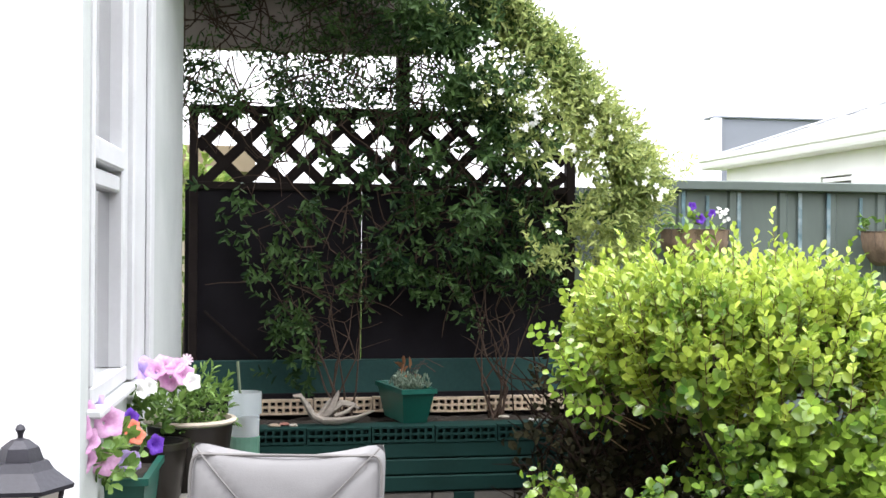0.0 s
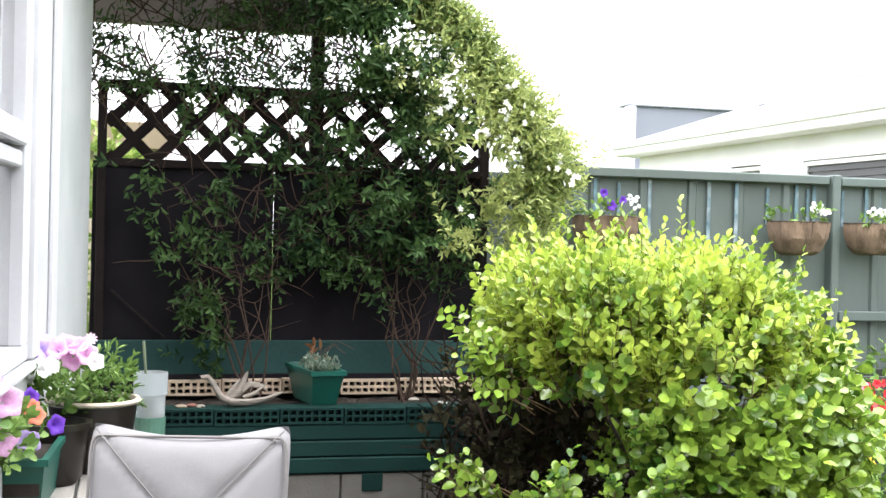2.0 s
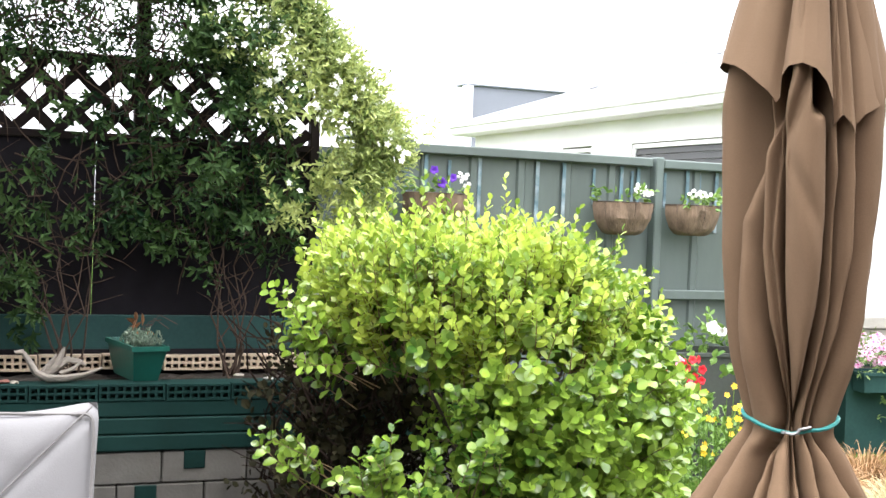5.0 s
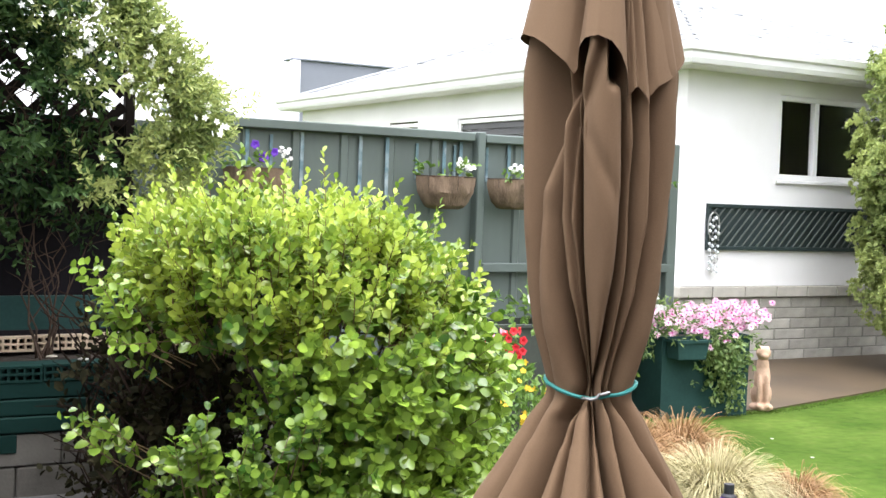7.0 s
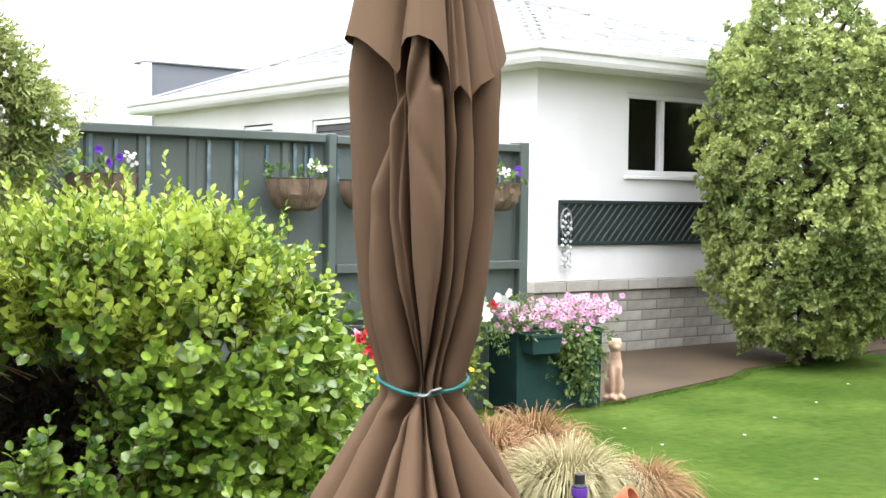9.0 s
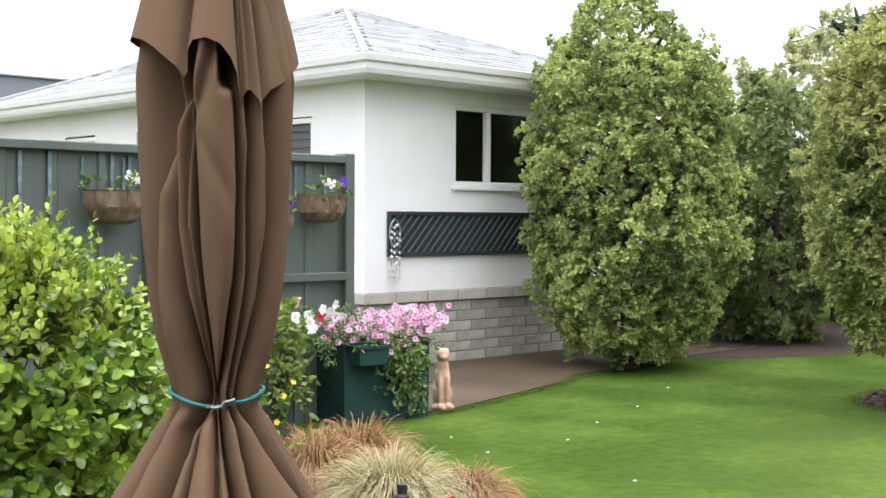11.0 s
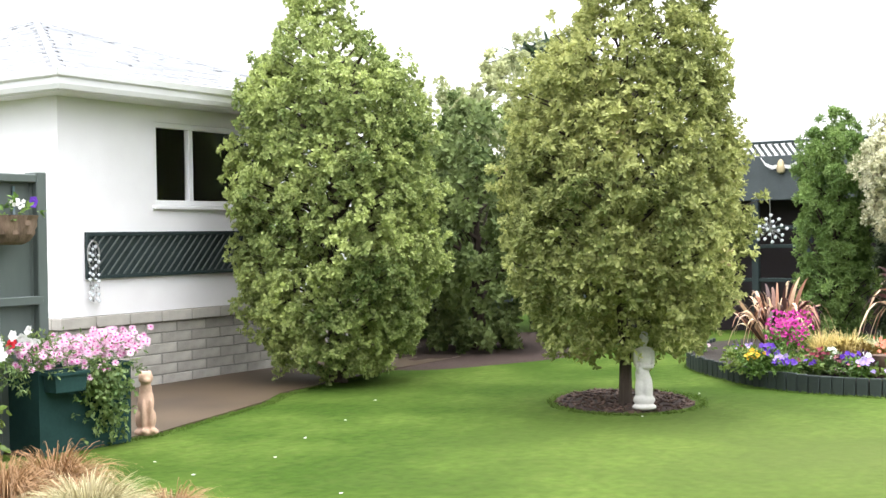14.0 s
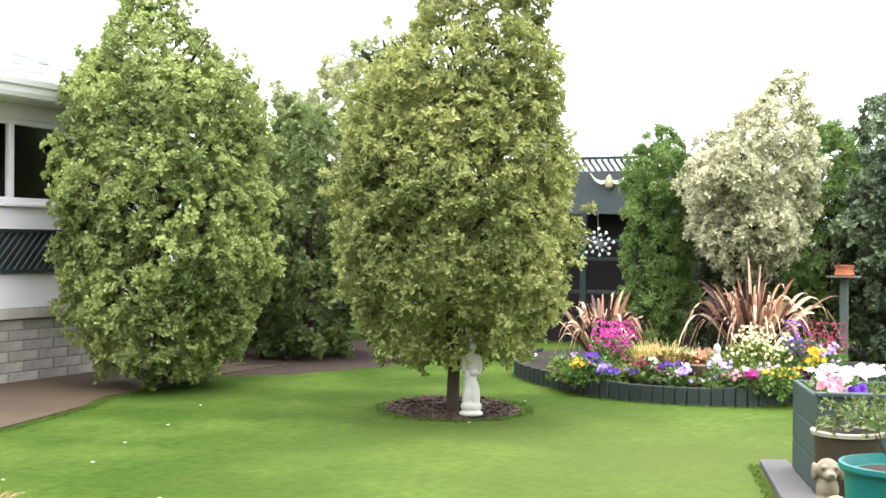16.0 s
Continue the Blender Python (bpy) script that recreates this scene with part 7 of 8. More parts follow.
# statue under the tree: one plain mesh
figure("garden_statue", [(0, 0, 0.02, 0.095, 0.085, 0.03), (0, 0, 0.075, 0.085, 0.07, 0.05), (-0.028, 0, 0.16, 0.042, 0.046, 0.12), (0.026, -0.012, 0.16, 0.042, 0.046, 0.13), (-0.012, 0, 0.27, 0.056, 0.048, 0.08), (0.004, 0, 0.34, 0.046, 0.04, 0.08), (0.006, -0.004, 0.41, 0.054, 0.042, 0.07), (0.006, 0, 0.455, 0.07, 0.036, 0.035),
                         (-0.066, 0.002, 0.4, 0.017, 0.02, 0.075), (0.07, -0.008, 0.4, 0.017, 0.02, 0.075), (0.03, -0.042, 0.335, 0.05, 0.018, 0.018), (-0.045, -0.03, 0.32, 0.018, 0.03, 0.04), (0.006, 0, 0.5, 0.02, 0.02, 0.035), (0.008, -0.006, 0.55, 0.036, 0.04, 0.046), (0.008, 0.012, 0.565, 0.038, 0.036, 0.04)],
       STONE_WHITE, pose(9.19, 3.41, 0.02, 0, 0, -62), "weathered white stone garden statue standing under the tree", 0.009)

# ---- raised flower bed ----
EDGE = [(13.9, 4.6), (12.6, 4.4), (11.9, 4.02), (11.28, 3.42), (10.98, 3.05), (10.84, 2.7), (10.8, 2.3), (10.82, 1.98), (10.92, 1.66), (11.15, 1.45), (11.5, 1.3), (12.1, 1.05), (13.0, 0.7), (14.0, 0.6)]
bed = thing("bed_edging", "curved edging of dark green upright timber slats", "edging", kind="structure")
slat_bm = block(-0.0468, 0.0468, -0.016, 0.016, 0, 0.16, 0.005)
slat_me = bpy.data.meshes.new("slat")
slat_bm.to_mesh(slat_me)
slat_bm.free()
slat_me.materials.append(surf("edging_paint", (0.035, 0.05, 0.045), 0.7, 0.25, 8, 50, 0.2, rnd=0.12))
pts = [Vector((x, y, 0)) for x, y in EDGE]
smooth = []
for i in range(len(pts) - 1):
    p0, p1, p2, p3 = pts[max(i - 1, 0)], pts[i], pts[i + 1], pts[min(i + 2, len(pts) - 1)]
    for k in range(24):
        t = k / 24
        smooth.append(0.5 * ((2 * p1) + (p2 - p0) * t + (2 * p0 - 5 * p1 + 4 * p2 - p3) * t * t + (3 * p1 - p0 - 3 * p2 + p3) * t**3))
last, EDGE_LINE = smooth[0], []
for p in smooth[1:]:
    if (p - last).length >= 0.094:
        d = (p - last).normalized()
        c = (p + last) / 2
        share("slat", slat_me, bed, Matrix.Translation((c.x, c.y, 0.0)) @ Matrix.Rotation(math.atan2(d.y, d.x), 4, "Z") @ Matrix.Diagonal((1, 1, 1 + 0.04 * math.sin(c.x * 40), 1)))
        EDGE_LINE.append(c)
        last = p
flat("bed_soil", [(c.x + 0.02, c.y) for c in EDGE_LINE] + [(14.4, 1.0), (14.4, 4.4)], 0.125, SOIL, 0.12, "dark planting soil of the flower bed", "soil")


def bedding(x, y, kind, col, n=14, h=0.16, spread=0.1, leaf=L_GREEN, size=0.03, label="bedding plant in bloom", lw=0.5, ln=26, ls=0.05):
    t = thing(f"{kind}_plant", label, "flower", pose(x, y, 0.125), "flowers in the raised bed")
    tuft(t, ln, (0, 0, h * 0.42), (spread * 0.6, spread * 0.6, h * 0.24), ls, lw, leaf, length=0.05)
    if n:
        p = ring_noise(n, (-0.03, -0.02, h * 0.95), (spread * 0.65, spread * 0.65, h * (0.24 if n > 25 else 0.13)))
        blossoms("flower_head", p, np.tile([-0.8, -0.25, 0.6], (n, 1)) + rng.normal(0, 0.35, (n, 3)), size, col, t, 5, width=0.8)
    return t


def inside(f, r):
    """A place in the bed: f runs along its front edge, r is metres in from it."""
    c = EDGE_LINE[min(int(f * (len(EDGE_LINE) - 1)), len(EDGE_LINE) - 1)]
    m = Vector((13.1, 2.5, 0))
    return c + (m - c).normalized() * r


COLS = [("dianthus", P_ROSE, "rose pink dianthus in bloom in the raised bed"), ("pansy", P_PURPLE, "purple pansies in bloom in the raised bed"), ("viola", P_LILAC, "pale lilac violas in bloom in the raised bed"), ("petunia", P_ROSE, "rose pink petunias in bloom in the raised bed"),
        ("viola", P_LILAC, "pale lilac violas in bloom in the raised bed"), ("dianthus", P_MAROON, "dark maroon foliage and flowers in the raised bed"),
        ("petunia", P_PALEPINK, "pale pink petunias in bloom in the raised bed"), ("pansy", P_PURPLE, "purple pansies in bloom in the raised bed"), ("pansy", P_YELLOW, "yellow pansies in bloom in the raised bed")]
for i in range(26):
    f = 0.16 + 0.62 * ((i * 0.618) % 1)
    r = 0.12 + 0.5 * ((i * 0.37 + 0.11 * rng.uniform()) % 1) ** 1.1
    c = inside(f, r)
    k, m, lb = COLS[rng.integers(0, len(COLS))]
    bedding(c.x, c.y, k, m, int(rng.integers(2, 6)), rng.uniform(0.07, 0.13), rng.uniform(0.06, 0.1), (L_GREEN, L_TRAIL, L_LIME)[i % 3], rng.uniform(0.014, 0.024), lb, ln=24, ls=0.045)
L_PURPLE = leaf_mat("purple_foliage", (0.06, 0.03, 0.05), (0.2, 0.1, 0.14), 0.2, 0.5, 5)
L_BRONZE = leaf_mat("bronze_leaf", (0.2, 0.13, 0.03), (0.46, 0.34, 0.1), 0.3, 0.5, 5)
FRONT_PLANTS = [
        (11.0, 3.15, 0.3, P_YELLOW, 9, 0.06, L_GREEN, 0.04, "pansy", "yellow pansies in bloom in the raised bed"),
        (11.1, 3.05, 0.34, P_PURPLE, 9, 0.07, L_GREEN, 0.04, "pansy", "purple pansies in bloom in the raised bed"),
        (11.0, 2.88, 0.25, P_PURPLE, 9, 0.07, L_GREEN, 0.04, "pansy", "purple pansies in bloom in the raised bed"),
        (11.05, 2.97, 0.28, P_LILAC, 5, 0.05, L_GREEN, 0.035, "viola", "pale lilac violas in bloom in the raised bed"),
        (11.7, 3.06, 0.5, P_MAGENTA, 110, 0.13, L_GREEN, 0.023, "phlox", "tall magenta flowering clump in the raised bed"),
        (11.3, 3.28, 0.32, P_LILAC, 3, 0.17, L_LIME, 0.03, "leafy", "fresh green leafy clump in the raised bed"),
        (11.3, 2.95, 0.27, P_LILAC, 0, 0.12, L_LIME, 0.03, "leafy", "fresh green leafy clump in the raised bed"),
        (11.2, 2.65, 0.29, P_MAROON, 12, 0.07, L_TRAIL, 0.03, "dianthus", "dark red flowers in the raised bed"),
        (11.25, 2.57, 0.33, P_WHITE, 4, 0.05, L_TRAIL, 0.03, "pansy", "white pansies in bloom in the raised bed"),
        (11.7, 2.45, 0.36, P_CREAM, 0, 0.13, L_BRONZE, 0.02, "bronze_shrub", "bronze-leaved low shrub in the raised bed"),
        (11.1, 2.2, 0.32, P_WHITE, 2, 0.02, L_PURPLE, 0.045, "pansy", "white and purple pansies in the raised bed"),
        (11.15, 2.33, 0.3, P_PURPLE, 8, 0.07, L_PURPLE, 0.04, "pansy", "purple pansies in bloom in the raised bed"),
        (11.0, 2.23, 0.28, P_LILAC, 6, 0.05, L_GREEN, 0.04, "viola", "pale lilac violas in bloom in the raised bed"),
        (11.15, 2.42, 0.3, P_ROSE, 5, 0.05, L_TRAIL, 0.03, "dianthus", "rose pink dianthus in bloom in the raised bed"),
]
BACK_PLANTS = [
        (11.7, 2.2, 0.34, P_CORAL, 10, 0.07, L_BRONZE, 0.03, "begonia", "rusty orange flowering clump in the raised bed"),
        (11.6, 1.88, 0.4, P_CREAM, 4, 0.14, L_LIME, 0.025, "leafy", "fresh green leafy clump in the raised bed"),
        (11.8, 1.78, 0.5, P_CREAM, 40, 0.12, L_LIME, 0.026, "primula", "cream flowering clump in the raised bed"),
        (11.75, 1.55, 0.46, P_CREAM, 34, 0.11, L_LIME, 0.026, "primula", "cream flowering clump in the raised bed"),
        (11.1, 1.91, 0.31, P_LILAC, 10, 0.07, L_GREEN, 0.035, "viola", "pale lilac violas in bloom in the raised bed"),
        (11.0, 1.76, 0.28, P_ROSE, 8, 0.06, L_TRAIL, 0.035, "petunia", "rose pink petunias in bloom in the raised bed"),
        (11.0, 1.61, 0.28, P_MAGENTA, 8, 0.05, L_TRAIL, 0.04, "petunia", "magenta and white petunias in the raised bed"),
        (11.02, 1.66, 0.3, P_WHITE, 4, 0.04, L_TRAIL, 0.03, "petunia", "white petunias in bloom in the raised bed"),
        (11.05, 1.37, 0.32, P_YELLOW, 9, 0.1, L_GREEN, 0.028, "pansy", "yellow and orange pansies in the raised bed"),
        (11.2, 1.5, 0.33, P_PALEPINK, 8, 0.08, L_TRAIL, 0.028, "aster", "pale pink asters in the raised bed"),
        (11.4, 1.15, 0.4, P_YELLOW, 14, 0.06, L_GREEN, 0.04, "pansy", "bright yellow pansies in the raised bed"),
        (11.6, 1.06, 0.42, P_LILAC, 16, 0.08, L_GREEN, 0.03, "viola", "lilac violas in bloom in the raised bed"),
        (11.8, 1.13, 0.54, P_MAROON, 90, 0.13, L_TRAIL, 0.02, "phlox", "tall dark red flowering clump in the raised bed"),
        (11.9, 1.4, 0.54, P_PURPLE, 40, 0.1, L_TRAIL, 0.02, "salvia", "purple flowering clump in the raised bed"),
        (11.3, 1.26, 0.3, P_MAROON, 0, 0.11, L_PURPLE, 0.02, "dark_foliage", "dark purple-leaved clump in the raised bed"),
]
for x, y, z, col, n, sp, lf, size, kd, lb in FRONT_PLANTS + BACK_PLANTS:
    h = z - 0.125
    bedding(x, y, kd, col, int(n * 2.6), h, sp * 1.2, lf, size * 0.62, lb, ln=int(50 + 800 * sp * h / 0.2), ls=0.042)
tussock(11.85, 2.8, 0.125, 1100, 0.46, leaf_mat("golden_grass_blade", (0.7, 0.58, 0.2), (1.2, 1.02, 0.5), 0.25, 0.5, 3), "golden fine-leaved grass clump in the raised bed", 0.008, 0.6, 0.4, "golden_grass")
tussock(11.9, 2.6, 0.125, 900, 0.46, bpy.data.materials["golden_grass_blade"], "golden fine-leaved grass clump in the raised bed", 0.008, 0.6, 0.4, "golden_grass")
tussock(12.0, 2.3, 0.125, 700, 0.46, leaf_mat("grey_grass_blade", (0.42, 0.44, 0.26), (0.8, 0.8, 0.55), 0.25, 0.5, 3), "greyish fine grass clump in the raised bed", 0.006, 0.6, 0.5, "grass_clump")


FLAX_ONE = surf("striped_flax_leaf", (0.85, 0.6, 0.38), 0.45, 0.3, 3, 40, 0.1, rnd=0.55, stain=(0.3, 0.12, 0.08), stain_amt=0.8)


def flax(x, y, n, length, label):
    t = thing("bronze_flax", label, "flax", pose(x, y, 0.125))
    a = rng.uniform(0, 6.28, n)
    tilt = rng.uniform(0.1, 0.75, n)
    d = np.stack([np.cos(a) * tilt, np.sin(a) * tilt, np.full(n, 0.95)], -1)
    b = np.stack([np.cos(a) * 0.08 * tilt, np.sin(a) * 0.08 * tilt, np.zeros(n)], -1)
    ln, wd, dr = rng.uniform(0.7, 1.1, n) * length, rng.uniform(0.04, 0.068, n), rng.uniform(0.15, 0.9, n)
    k = 24
    for i in range(k):
        lf = blades("leaf", b[i : i + 1], d[i : i + 1], ln[i : i + 1], wd[i : i + 1], dr[i : i + 1], FLAX_ONE, t, 11, power=4.5)
        del lf["kind"]
    blades("blade_fan", b[k:], d[k:], ln[k:], wd[k:], dr[k:], L_FLAX, t, 11, power=4.5)
    return t


flax(12.6, 3.45, 150, 1.0, "bronze and pink striped flax clump at the back of the bed")
flax(13.1, 2.0, 210, 1.35, "large arching bronze and cream flax clump behind the bed")
figure("small_figurine", [(0, 0, 0.05, 0.05, 0.05, 0.06), (0, 0, 0.14, 0.035, 0.035, 0.06), (0, 0, 0.22, 0.028, 0.028, 0.035)], STONE_WHITE, pose(11.4, 1.99, 0.125) @ Matrix.Diagonal((1.2, 1.2, 1.45, 1)), "small white painted figurine among the bedding flowers", 0.01)
sb = tagged(part("stone_urn", lathe([(0.05, 0), (0.06, 0.02), (0.09, 0.1), (0.1, 0.14), (0.085, 0.14), (0.002, 0.12)], 18), surf("brown_stone", (0.16, 0.1, 0.07), 0.85, 0.3, 10, 60, 0.3), None), "small brown stone bowl among the flowers", "pot")
sb.matrix_basis = pose(11.25, 2.1, 0.125) @ Matrix.Diagonal((1, 1, 1.3, 1))

# ---- bird feeder ----
fd = thing("bird_feeder", "grey-green post with a tray and a terracotta dish on top", "bird feeder", pose(13.33, 1.15, 0.09))
part("post", block(-0.04, 0.04, -0.04, 0.04, -0.1, 0.96, 0.005), surf("post_paint", (0.1, 0.13, 0.12), 0.7, 0.2, 6, 40, 0.15), fd)
part("tray", block(-0.15, 0.15, -0.15, 0.15, 0.965, 0.985, 0.005), surf("tray_wood", (0.12, 0.1, 0.08), 0.8, 0.2, 6, 40, 0.2), fd)
part("dish", lathe([(0.09, 0.985), (0.1, 0.995), (0.085, 1.05), (0.095, 1.08), (0.105, 1.095), (0.085, 1.095), (0.002, 1.085)], 24), TERRACOTTA, fd, "terracotta dish", True)

# ---- shed behind the trees ----
shed = thing("garden_shed", "dark open-fronted garden shed with a lattice strip under the roof", "shed")
SX = 16.5
part("fascia", block(SX, SX + 0.04, 3.2, 7.5, 1.79, 2.38, 0.006), surf("grey_fascia_paint", (0.085, 0.105, 0.11), 0.6, 0.2, 3, 40, 0.1), shed)
part("top_rail", block(SX - 0.02, SX + 0.06, 3.1, 7.6, 2.54, 2.575, 0.006), SHED_PAINT, shed)
part("roof", block(SX + 0.1, SX + 1.95, 3.1, 7.6, 2.3, 2.34, 0.006), SHED_PAINT, shed)
part("back_wall", block(SX + 1.8, SX + 1.9, 3.2, 7.5, 0, 2.3, 0), SHED_PAINT, shed)
part("side_wall", block(SX + 0.05, SX + 1.8, 3.15, 3.2, 0, 2.3, 0), SHED_PAINT, shed)
part("side_wall", block(SX + 0.05, SX + 1.8, 7.5, 7.55, 0, 2.3, 0), SHED_PAINT, shed)
for i in range(48):
    m = Matrix.Translation((SX + 0.02, 3.2 + 0.09 * i, 2.38)) @ Matrix.Rotation(radians(-35), 4, "X")
    part("lattice_slat", block(-0.006, 0.006, -0.018, 0.018, 0, 0.19, 0, m), LATTICE_SLAT, shed)
# dark sheet set inside the open front, standing for the shade in there
part("inner_dark_panel", block(SX + 0.5, SX + 0.55, 3.2, 7.5, 0, 1.8, 0), surf("shed_inner_dark", (0.03, 0.02, 0.025), 0.7, 0.2, 3, 40, 0.1), shed)
for y in (4.25, 4.95, 5.7):
    part("post", block(SX, SX + 0.09, y, y + 0.09, 0, 1.79, 0.005), SHED_PAINT, shed)
for z in (0.7, 1.15, 1.4):
    part("rail", block(SX + 0.02, SX + 0.06, 4.3, 5.7, z, z + 0.05, 0.004), SHED_PAINT, shed)
gull = thing("bird_ornament", "white and gold metal bird with spread wings on the shed", "ornament", pose(SX - 0.03, 4.62, 2.28) @ Matrix.Diagonal((0.8, 0.85, 0.75, 1)))
for s in (-1, 1):
    pts = [(0, s * 0.03, -0.06), (0, s * 0.14, -0.08), (0, s * 0.24, -0.02), (0, s * 0.32, 0.1)]
    bm = bmesh.new()
    up, dn = [], []
    for (x, y, z), w in zip(pts, (0.03, 0.035, 0.025, 0.006)):
        up.append([bm.verts.new((x - 0.012, y, z + w)), bm.verts.new((x + 0.012, y, z + w))])
        dn.append([bm.verts.new((x - 0.012, y, z - w)), bm.verts.new((x + 0.012, y, z - w))])
    for i in range(3):
        bm.faces.new((up[i][0], up[i + 1][0], dn[i + 1][0], dn[i][0]))
        bm.faces.new((up[i][1], dn[i][1], dn[i + 1][1], up[i + 1][1]))
        bm.faces.new((up[i][0], up[i][1], up[i + 1][1], up[i + 1][0]))
        bm.faces.new((dn[i][0], dn[i + 1][0], dn[i + 1][1], dn[i][1]))
    part("wing", bm, P_WHITE, gull)
part("body", lathe([(0.01, -0.2), (0.06, -0.17), (0.07, -0.1), (0.05, 0.0), (0.03, 0.04), (0.002, 0.07)], 14), surf("pale_gold", (0.6, 0.5, 0.3), 0.4, 0.2, 8, 40, 0.1, metal=0.4), gull, smooth=True)
hang = thing("hanging_bead_ornament", "hanging ornament of white glass beads under the shed eave", "ornament", pose(SX - 0.1, 4.75, 1.4))
part("wire", tube([(0, 0, 0), (0, 0, 0.4), (0.12, 0, 0.42)], 0.006, 5), STEEL, hang)
for i in range(22):
    a, r = i * 2.4, 0.25 * math.sqrt((i + 0.5) / 22)
    b = bmesh.new()
    bmesh.ops.create_icosphere(b, subdivisions=1, radius=0.026)
    o = part("bead", b, BEAD, hang, smooth=True)
    o.matrix_basis = pose(0, r * math.cos(a), 0.0 + r * 0.8 * math.sin(a))
    part("spoke", tube([(0, 0, 0), (0, r * math.cos(a), r * 0.8 * math.sin(a))], 0.005, 4), STEEL, hang)

# ---- planter, pots and figure at the lawn's near corner ----
rb = thing("green_box_planter", "grey-green timber box planter with pink and white flowers", "planter", pose(7.65, 0.25, 0.012, 0, 0, 18) @ Matrix.Diagonal((1, 1, 1.22, 1)))
BXP = surf("box_planter_paint", (0.06, 0.095, 0.09), 0.6, 0.2, 4, 40, 0.15)
for z0, z1 in ((0.03, 0.17), (0.175, 0.31), (0.315, 0.455)):
    part("side_board", block(-0.42, 0.42, 0.36, 0.39, z0, z1, 0.004), BXP, rb)
    part("side_board", block(-0.42, 0.42, -1.19, -1.16, z0, z1, 0.004), BXP, rb)
    part("end_board", block(-0.42, -0.39, -1.16, 0.36, z0, z1, 0.004), BXP, rb)
    part("end_board", block(0.39, 0.42, -1.16, 0.36, z0, z1, 0.004), BXP, rb)
part("top_trim", block(-0.44, -0.38, -1.2, 0.4, 0.456, 0.475, 0.004), BXP, rb)
part("soil", block(-0.38, 0.38, -1.15, 0.35, 0.2, 0.43, 0), SOIL, rb)
tuft(rb, 120, (-0.05, 0.16, 0.43), (0.2, 0.1, 0.02), 0.03, 0.5, L_GREEN, length=0.04)
tuft(rb, 130, (0.05, -0.25, 0.45), (0.16, 0.3, 0.025), 0.03, 0.4, L_GREEN, length=0.04)
flowers(rb, "palepink", [(-0.33 + 0.085 * i, 0.25 + 0.025 * rng.normal(), 0.485 + 0.012 * rng.normal()) for i in range(9)], 0.06, (-0.7, 0.3, 0.6))
flowers(rb, "rose", [(-0.35 + 0.055 * i, 0.27 + 0.025 * rng.normal(), 0.478 + 0.012 * rng.normal()) for i in range(12)], 0.066, (-0.7, 0.3, 0.6))
flowers(rb, "purple", [(-0.33, 0.2, 0.47), (-0.3, 0.14, 0.48)], 0.06, (-0.8, 0.2, 0.5))
wp = ring_noise(60, (0.0, 0.1, 0.535), (0.12, 0.14, 0.01))
blossoms("daisy_spray", wp, np.tile([-0.3, 0, 1.0], (60, 1)) + rng.normal(0, 0.3, (60, 3)), 0.03, P_WHITE, rb, 8, width=0.42)
part("glass_stake", tube([(-0.1, -0.25, 0.4), (-0.1, -0.25, 0.68)], 0.018, 8), BEAD, rb)
flat("slab_edge", [(8.12, 0.98), (8.2, 0.83), (7.2, 0.48), (6.0, 0.1), (5.9, 0.35), (7.1, 0.68)], 0.045, CONCRETE_GREY, 0.06, "grey paving slab at the foot of the planter", "paving")
tpot = thing("teal_pot", "large teal plastic pot with a small leafy plant", "planter", pose(5.1, -0.11, 0.012) @ Matrix.Diagonal((1, 1, 0.94, 1)))
part("pot", lathe([(0.15, 0.0), (0.17, 0.02), (0.208, 0.575), (0.22, 0.577), (0.228, 0.588), (0.226, 0.606), (0.214, 0.608), (0.2, 0.57), (0.002, 0.55)], 36), PLASTIC_TEAL, tpot, smooth=True)
part("soil", lathe([(0.002, 0.54), (0.198, 0.555), (0.19, 0.568), (0.002, 0.575)], 24), MULCH, tpot)
tuft(tpot, 26, (0.0, 0.02, 0.74), (0.07, 0.07, 0.04), 0.03, 0.6, L_TRAIL, count=4, length=0.05)
bm = bmesh.new()
for i in range(9):
    a = i * 0.7
    tube([(0.02 * math.cos(a), 0.02 * math.sin(a), 0.56), (0.07 * math.cos(a), 0.07 * math.sin(a), 0.64), (0.12 * math.cos(a), 0.11 * math.sin(a), 0.72 + 0.04 * (i % 3))], 0.003, 4, bm)
tagged(part("twig_tangle", bm, TWIG, tpot), kind="stuff")
bpot = thing("brown_pot", "brown glazed pot with a pale rim and a leafy plant", "planter", pose(6.17, 0.22, 0.012))
part("pot", lathe([(0.1, 0.0), (0.12, 0.03), (0.145, 0.5), (0.002, 0.5)], 28), surf("brown_glaze", (0.06, 0.043, 0.024), 0.6, 0.25, 5, 40, 0.05), bpot, smooth=True)
part("rim", lathe([(0.138, 0.503), (0.158, 0.507), (0.161, 0.524), (0.14, 0.528), (0.128, 0.505)], 28, caps=False), POT_RIM, bpot, "pale chipped rim", True)
part("soil", lathe([(0.002, 0.5), (0.135, 0.51), (0.125, 0.52), (0.002, 0.525)], 20), SOIL, bpot)
tuft(bpot, 190, (0.05, -0.1, 0.58), (0.1, 0.11, 0.035), 0.026, 0.6, leaf_mat("bronze_green_leaf", (0.09, 0.12, 0.035), (0.34, 0.42, 0.15), 0.3, 0.5, 6), count=6, length=0.04)
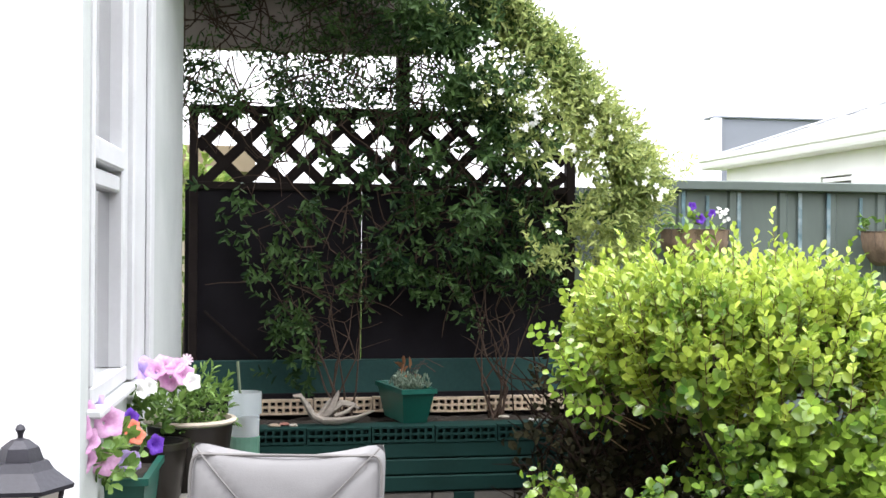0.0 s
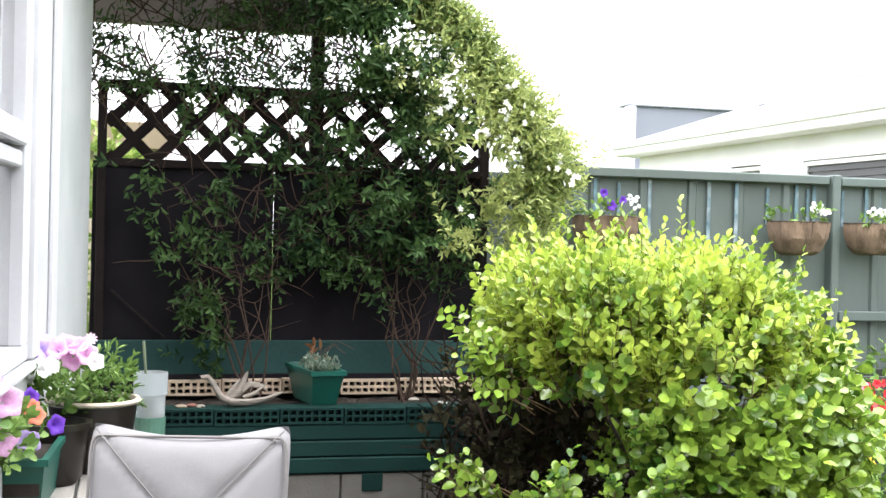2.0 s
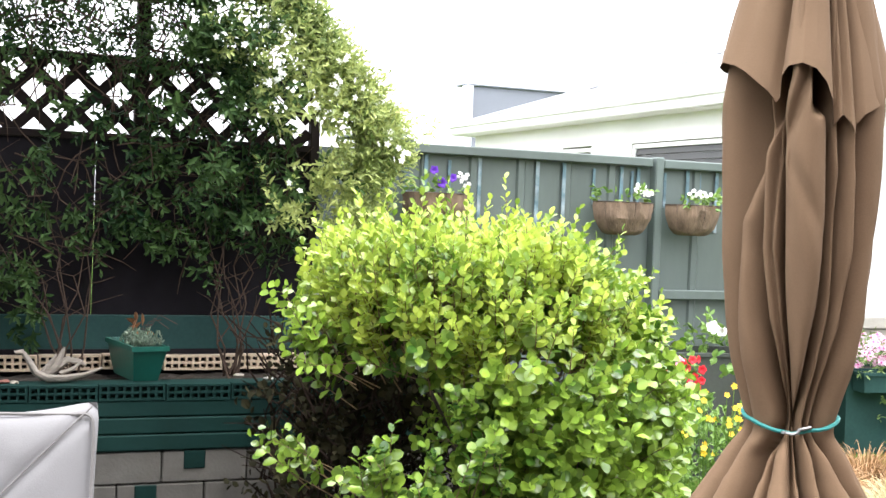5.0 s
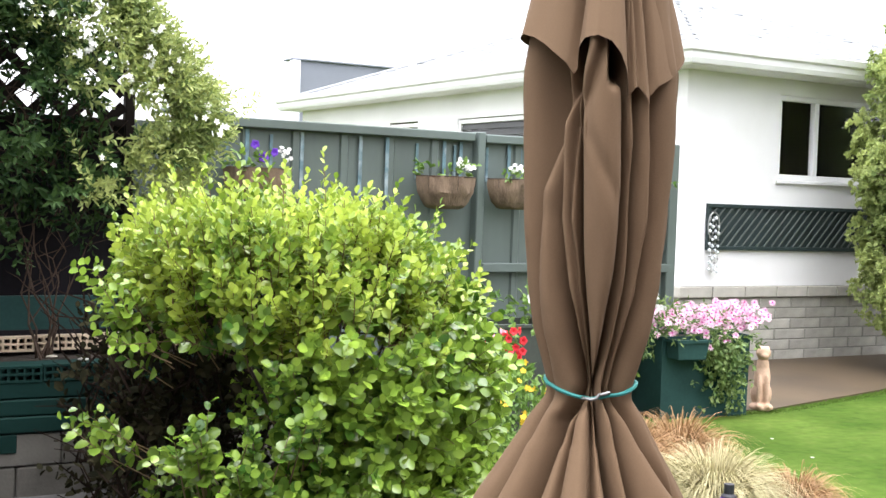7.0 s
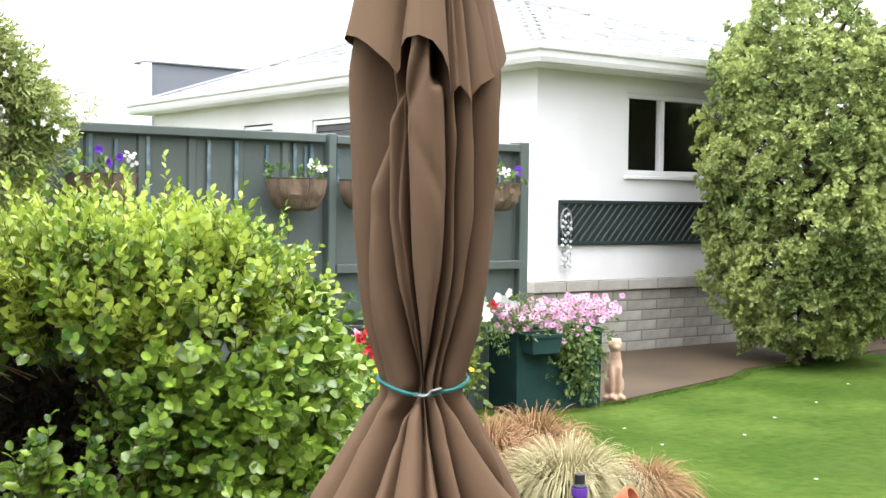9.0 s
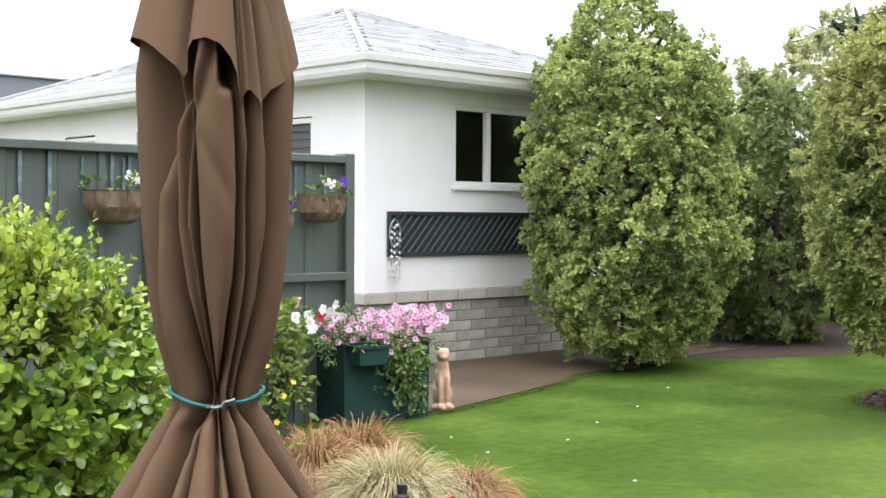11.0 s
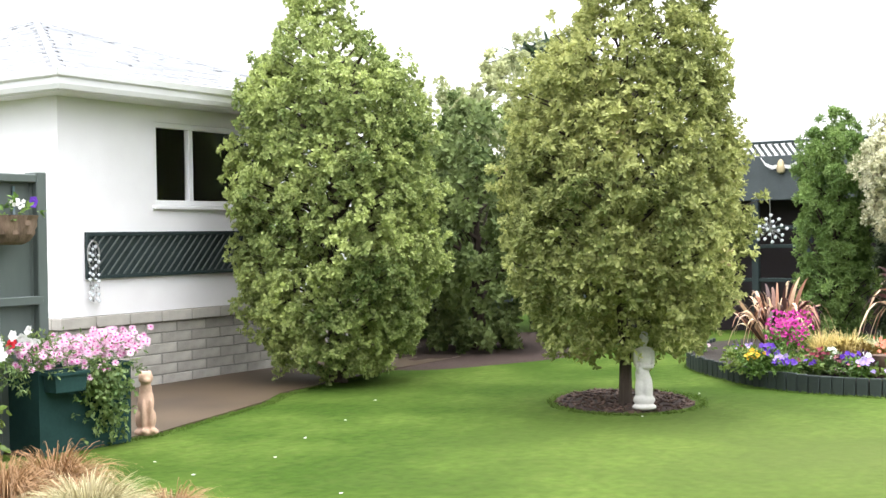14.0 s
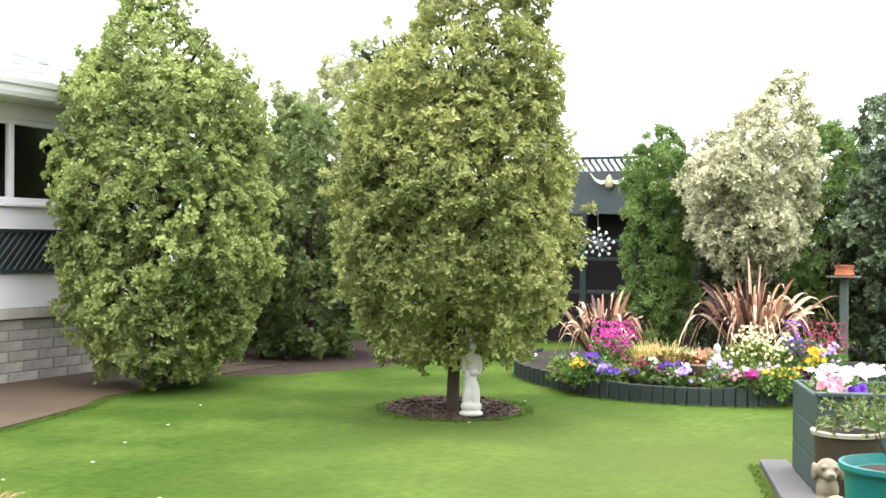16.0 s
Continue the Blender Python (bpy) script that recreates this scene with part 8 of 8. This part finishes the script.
figure("dog_figurine", [(0, 0.02, 0.12, 0.092, 0.1, 0.13), (0, -0.02, 0.27, 0.064, 0.064, 0.11), (0, -0.02, 0.375, 0.046, 0.046, 0.06), (0, -0.025, 0.456, 0.046, 0.052, 0.044), (0, -0.075, 0.438, 0.027, 0.04, 0.022), (0, -0.113, 0.448, 0.012, 0.01, 0.009), (-0.053, -0.022, 0.446, 0.012, 0.026, 0.038), (0.053, -0.022, 0.446, 0.012, 0.026, 0.038),
                        (-0.022, -0.07, 0.47, 0.014, 0.012, 0.01), (0.022, -0.07, 0.47, 0.014, 0.012, 0.01), (-0.06, -0.07, 0.1, 0.028, 0.03, 0.12), (0.07, -0.06, 0.1, 0.028, 0.03, 0.12), (0.012, -0.13, 0.2, 0.05, 0.045, 0.12), (0.014, -0.14, 0.335, 0.044, 0.044, 0.04), (0.014, -0.185, 0.32, 0.022, 0.026, 0.018), (-0.034, -0.135, 0.328, 0.011, 0.022, 0.034), (0.062, -0.135, 0.328, 0.011, 0.022, 0.034)],
       DOG_STONE, pose(5.54, 0.22, 0.012, 0, 0, -72), "painted cast stone sitting dog with a puppy", 0.0055)

# ---- lawn blades ----
def edge_blades(line, n, wide):
    """Grass standing a little longer along an edge that the mower misses."""
    xs, ys = np.array(line).T
    f = rng.uniform(0, len(line) - 1, n)
    k = np.arange(len(line))
    return np.stack([np.interp(f, k, xs) + rng.normal(0, wide, n), np.interp(f, k, ys) - np.abs(rng.normal(0, wide, n)), np.zeros(n)], -1)


ring = [(9.66 + 0.76 * math.cos(a) * math.cos(0.5) - 0.62 * math.sin(a) * math.sin(0.5), 3.8 + 0.76 * math.cos(a) * math.sin(0.5) + 0.62 * math.sin(a) * math.cos(0.5)) for a in np.linspace(0, 6.283, 40)]
g = np.concatenate([edge_blades([(5.6, 6.08), (6.6, 6.0), (8.25, 6.42), (8.7, 6.66), (10.5, 6.88)], 5000, 0.03), edge_blades(ring, 3000, 0.03), edge_blades([(c.x - 0.05, c.y) for c in EDGE_LINE], 3000, 0.03), edge_blades([(5.9, 0.42), (7.1, 0.74), (8.1, 1.04)], 1500, 0.03)])
w = np.stack([rng.normal(0, 0.7, len(g)), rng.normal(0, 0.7, len(g)), np.ones(len(g))], -1)
lawn = blades("lawn_grass", g, w, rng.uniform(0.02, 0.045, len(g)), 0.005, 0.3, L_GRASS, None, 2)
tagged(lawn, "longer green grass blades along the lawn's edges", "grass", kind="stuff")
dp_ = np.stack([rng.uniform(5.5, 10.5, 9), rng.uniform(1.2, 5.8, 9), np.full(9, 0.03)], -1)
tagged(blossoms("lawn_daisies", dp_, np.tile([0, 0, 1.0], (9, 1)), 0.012, P_WHITE, None, 7), "tiny white daisies scattered in the lawn", "flower", kind="stuff")
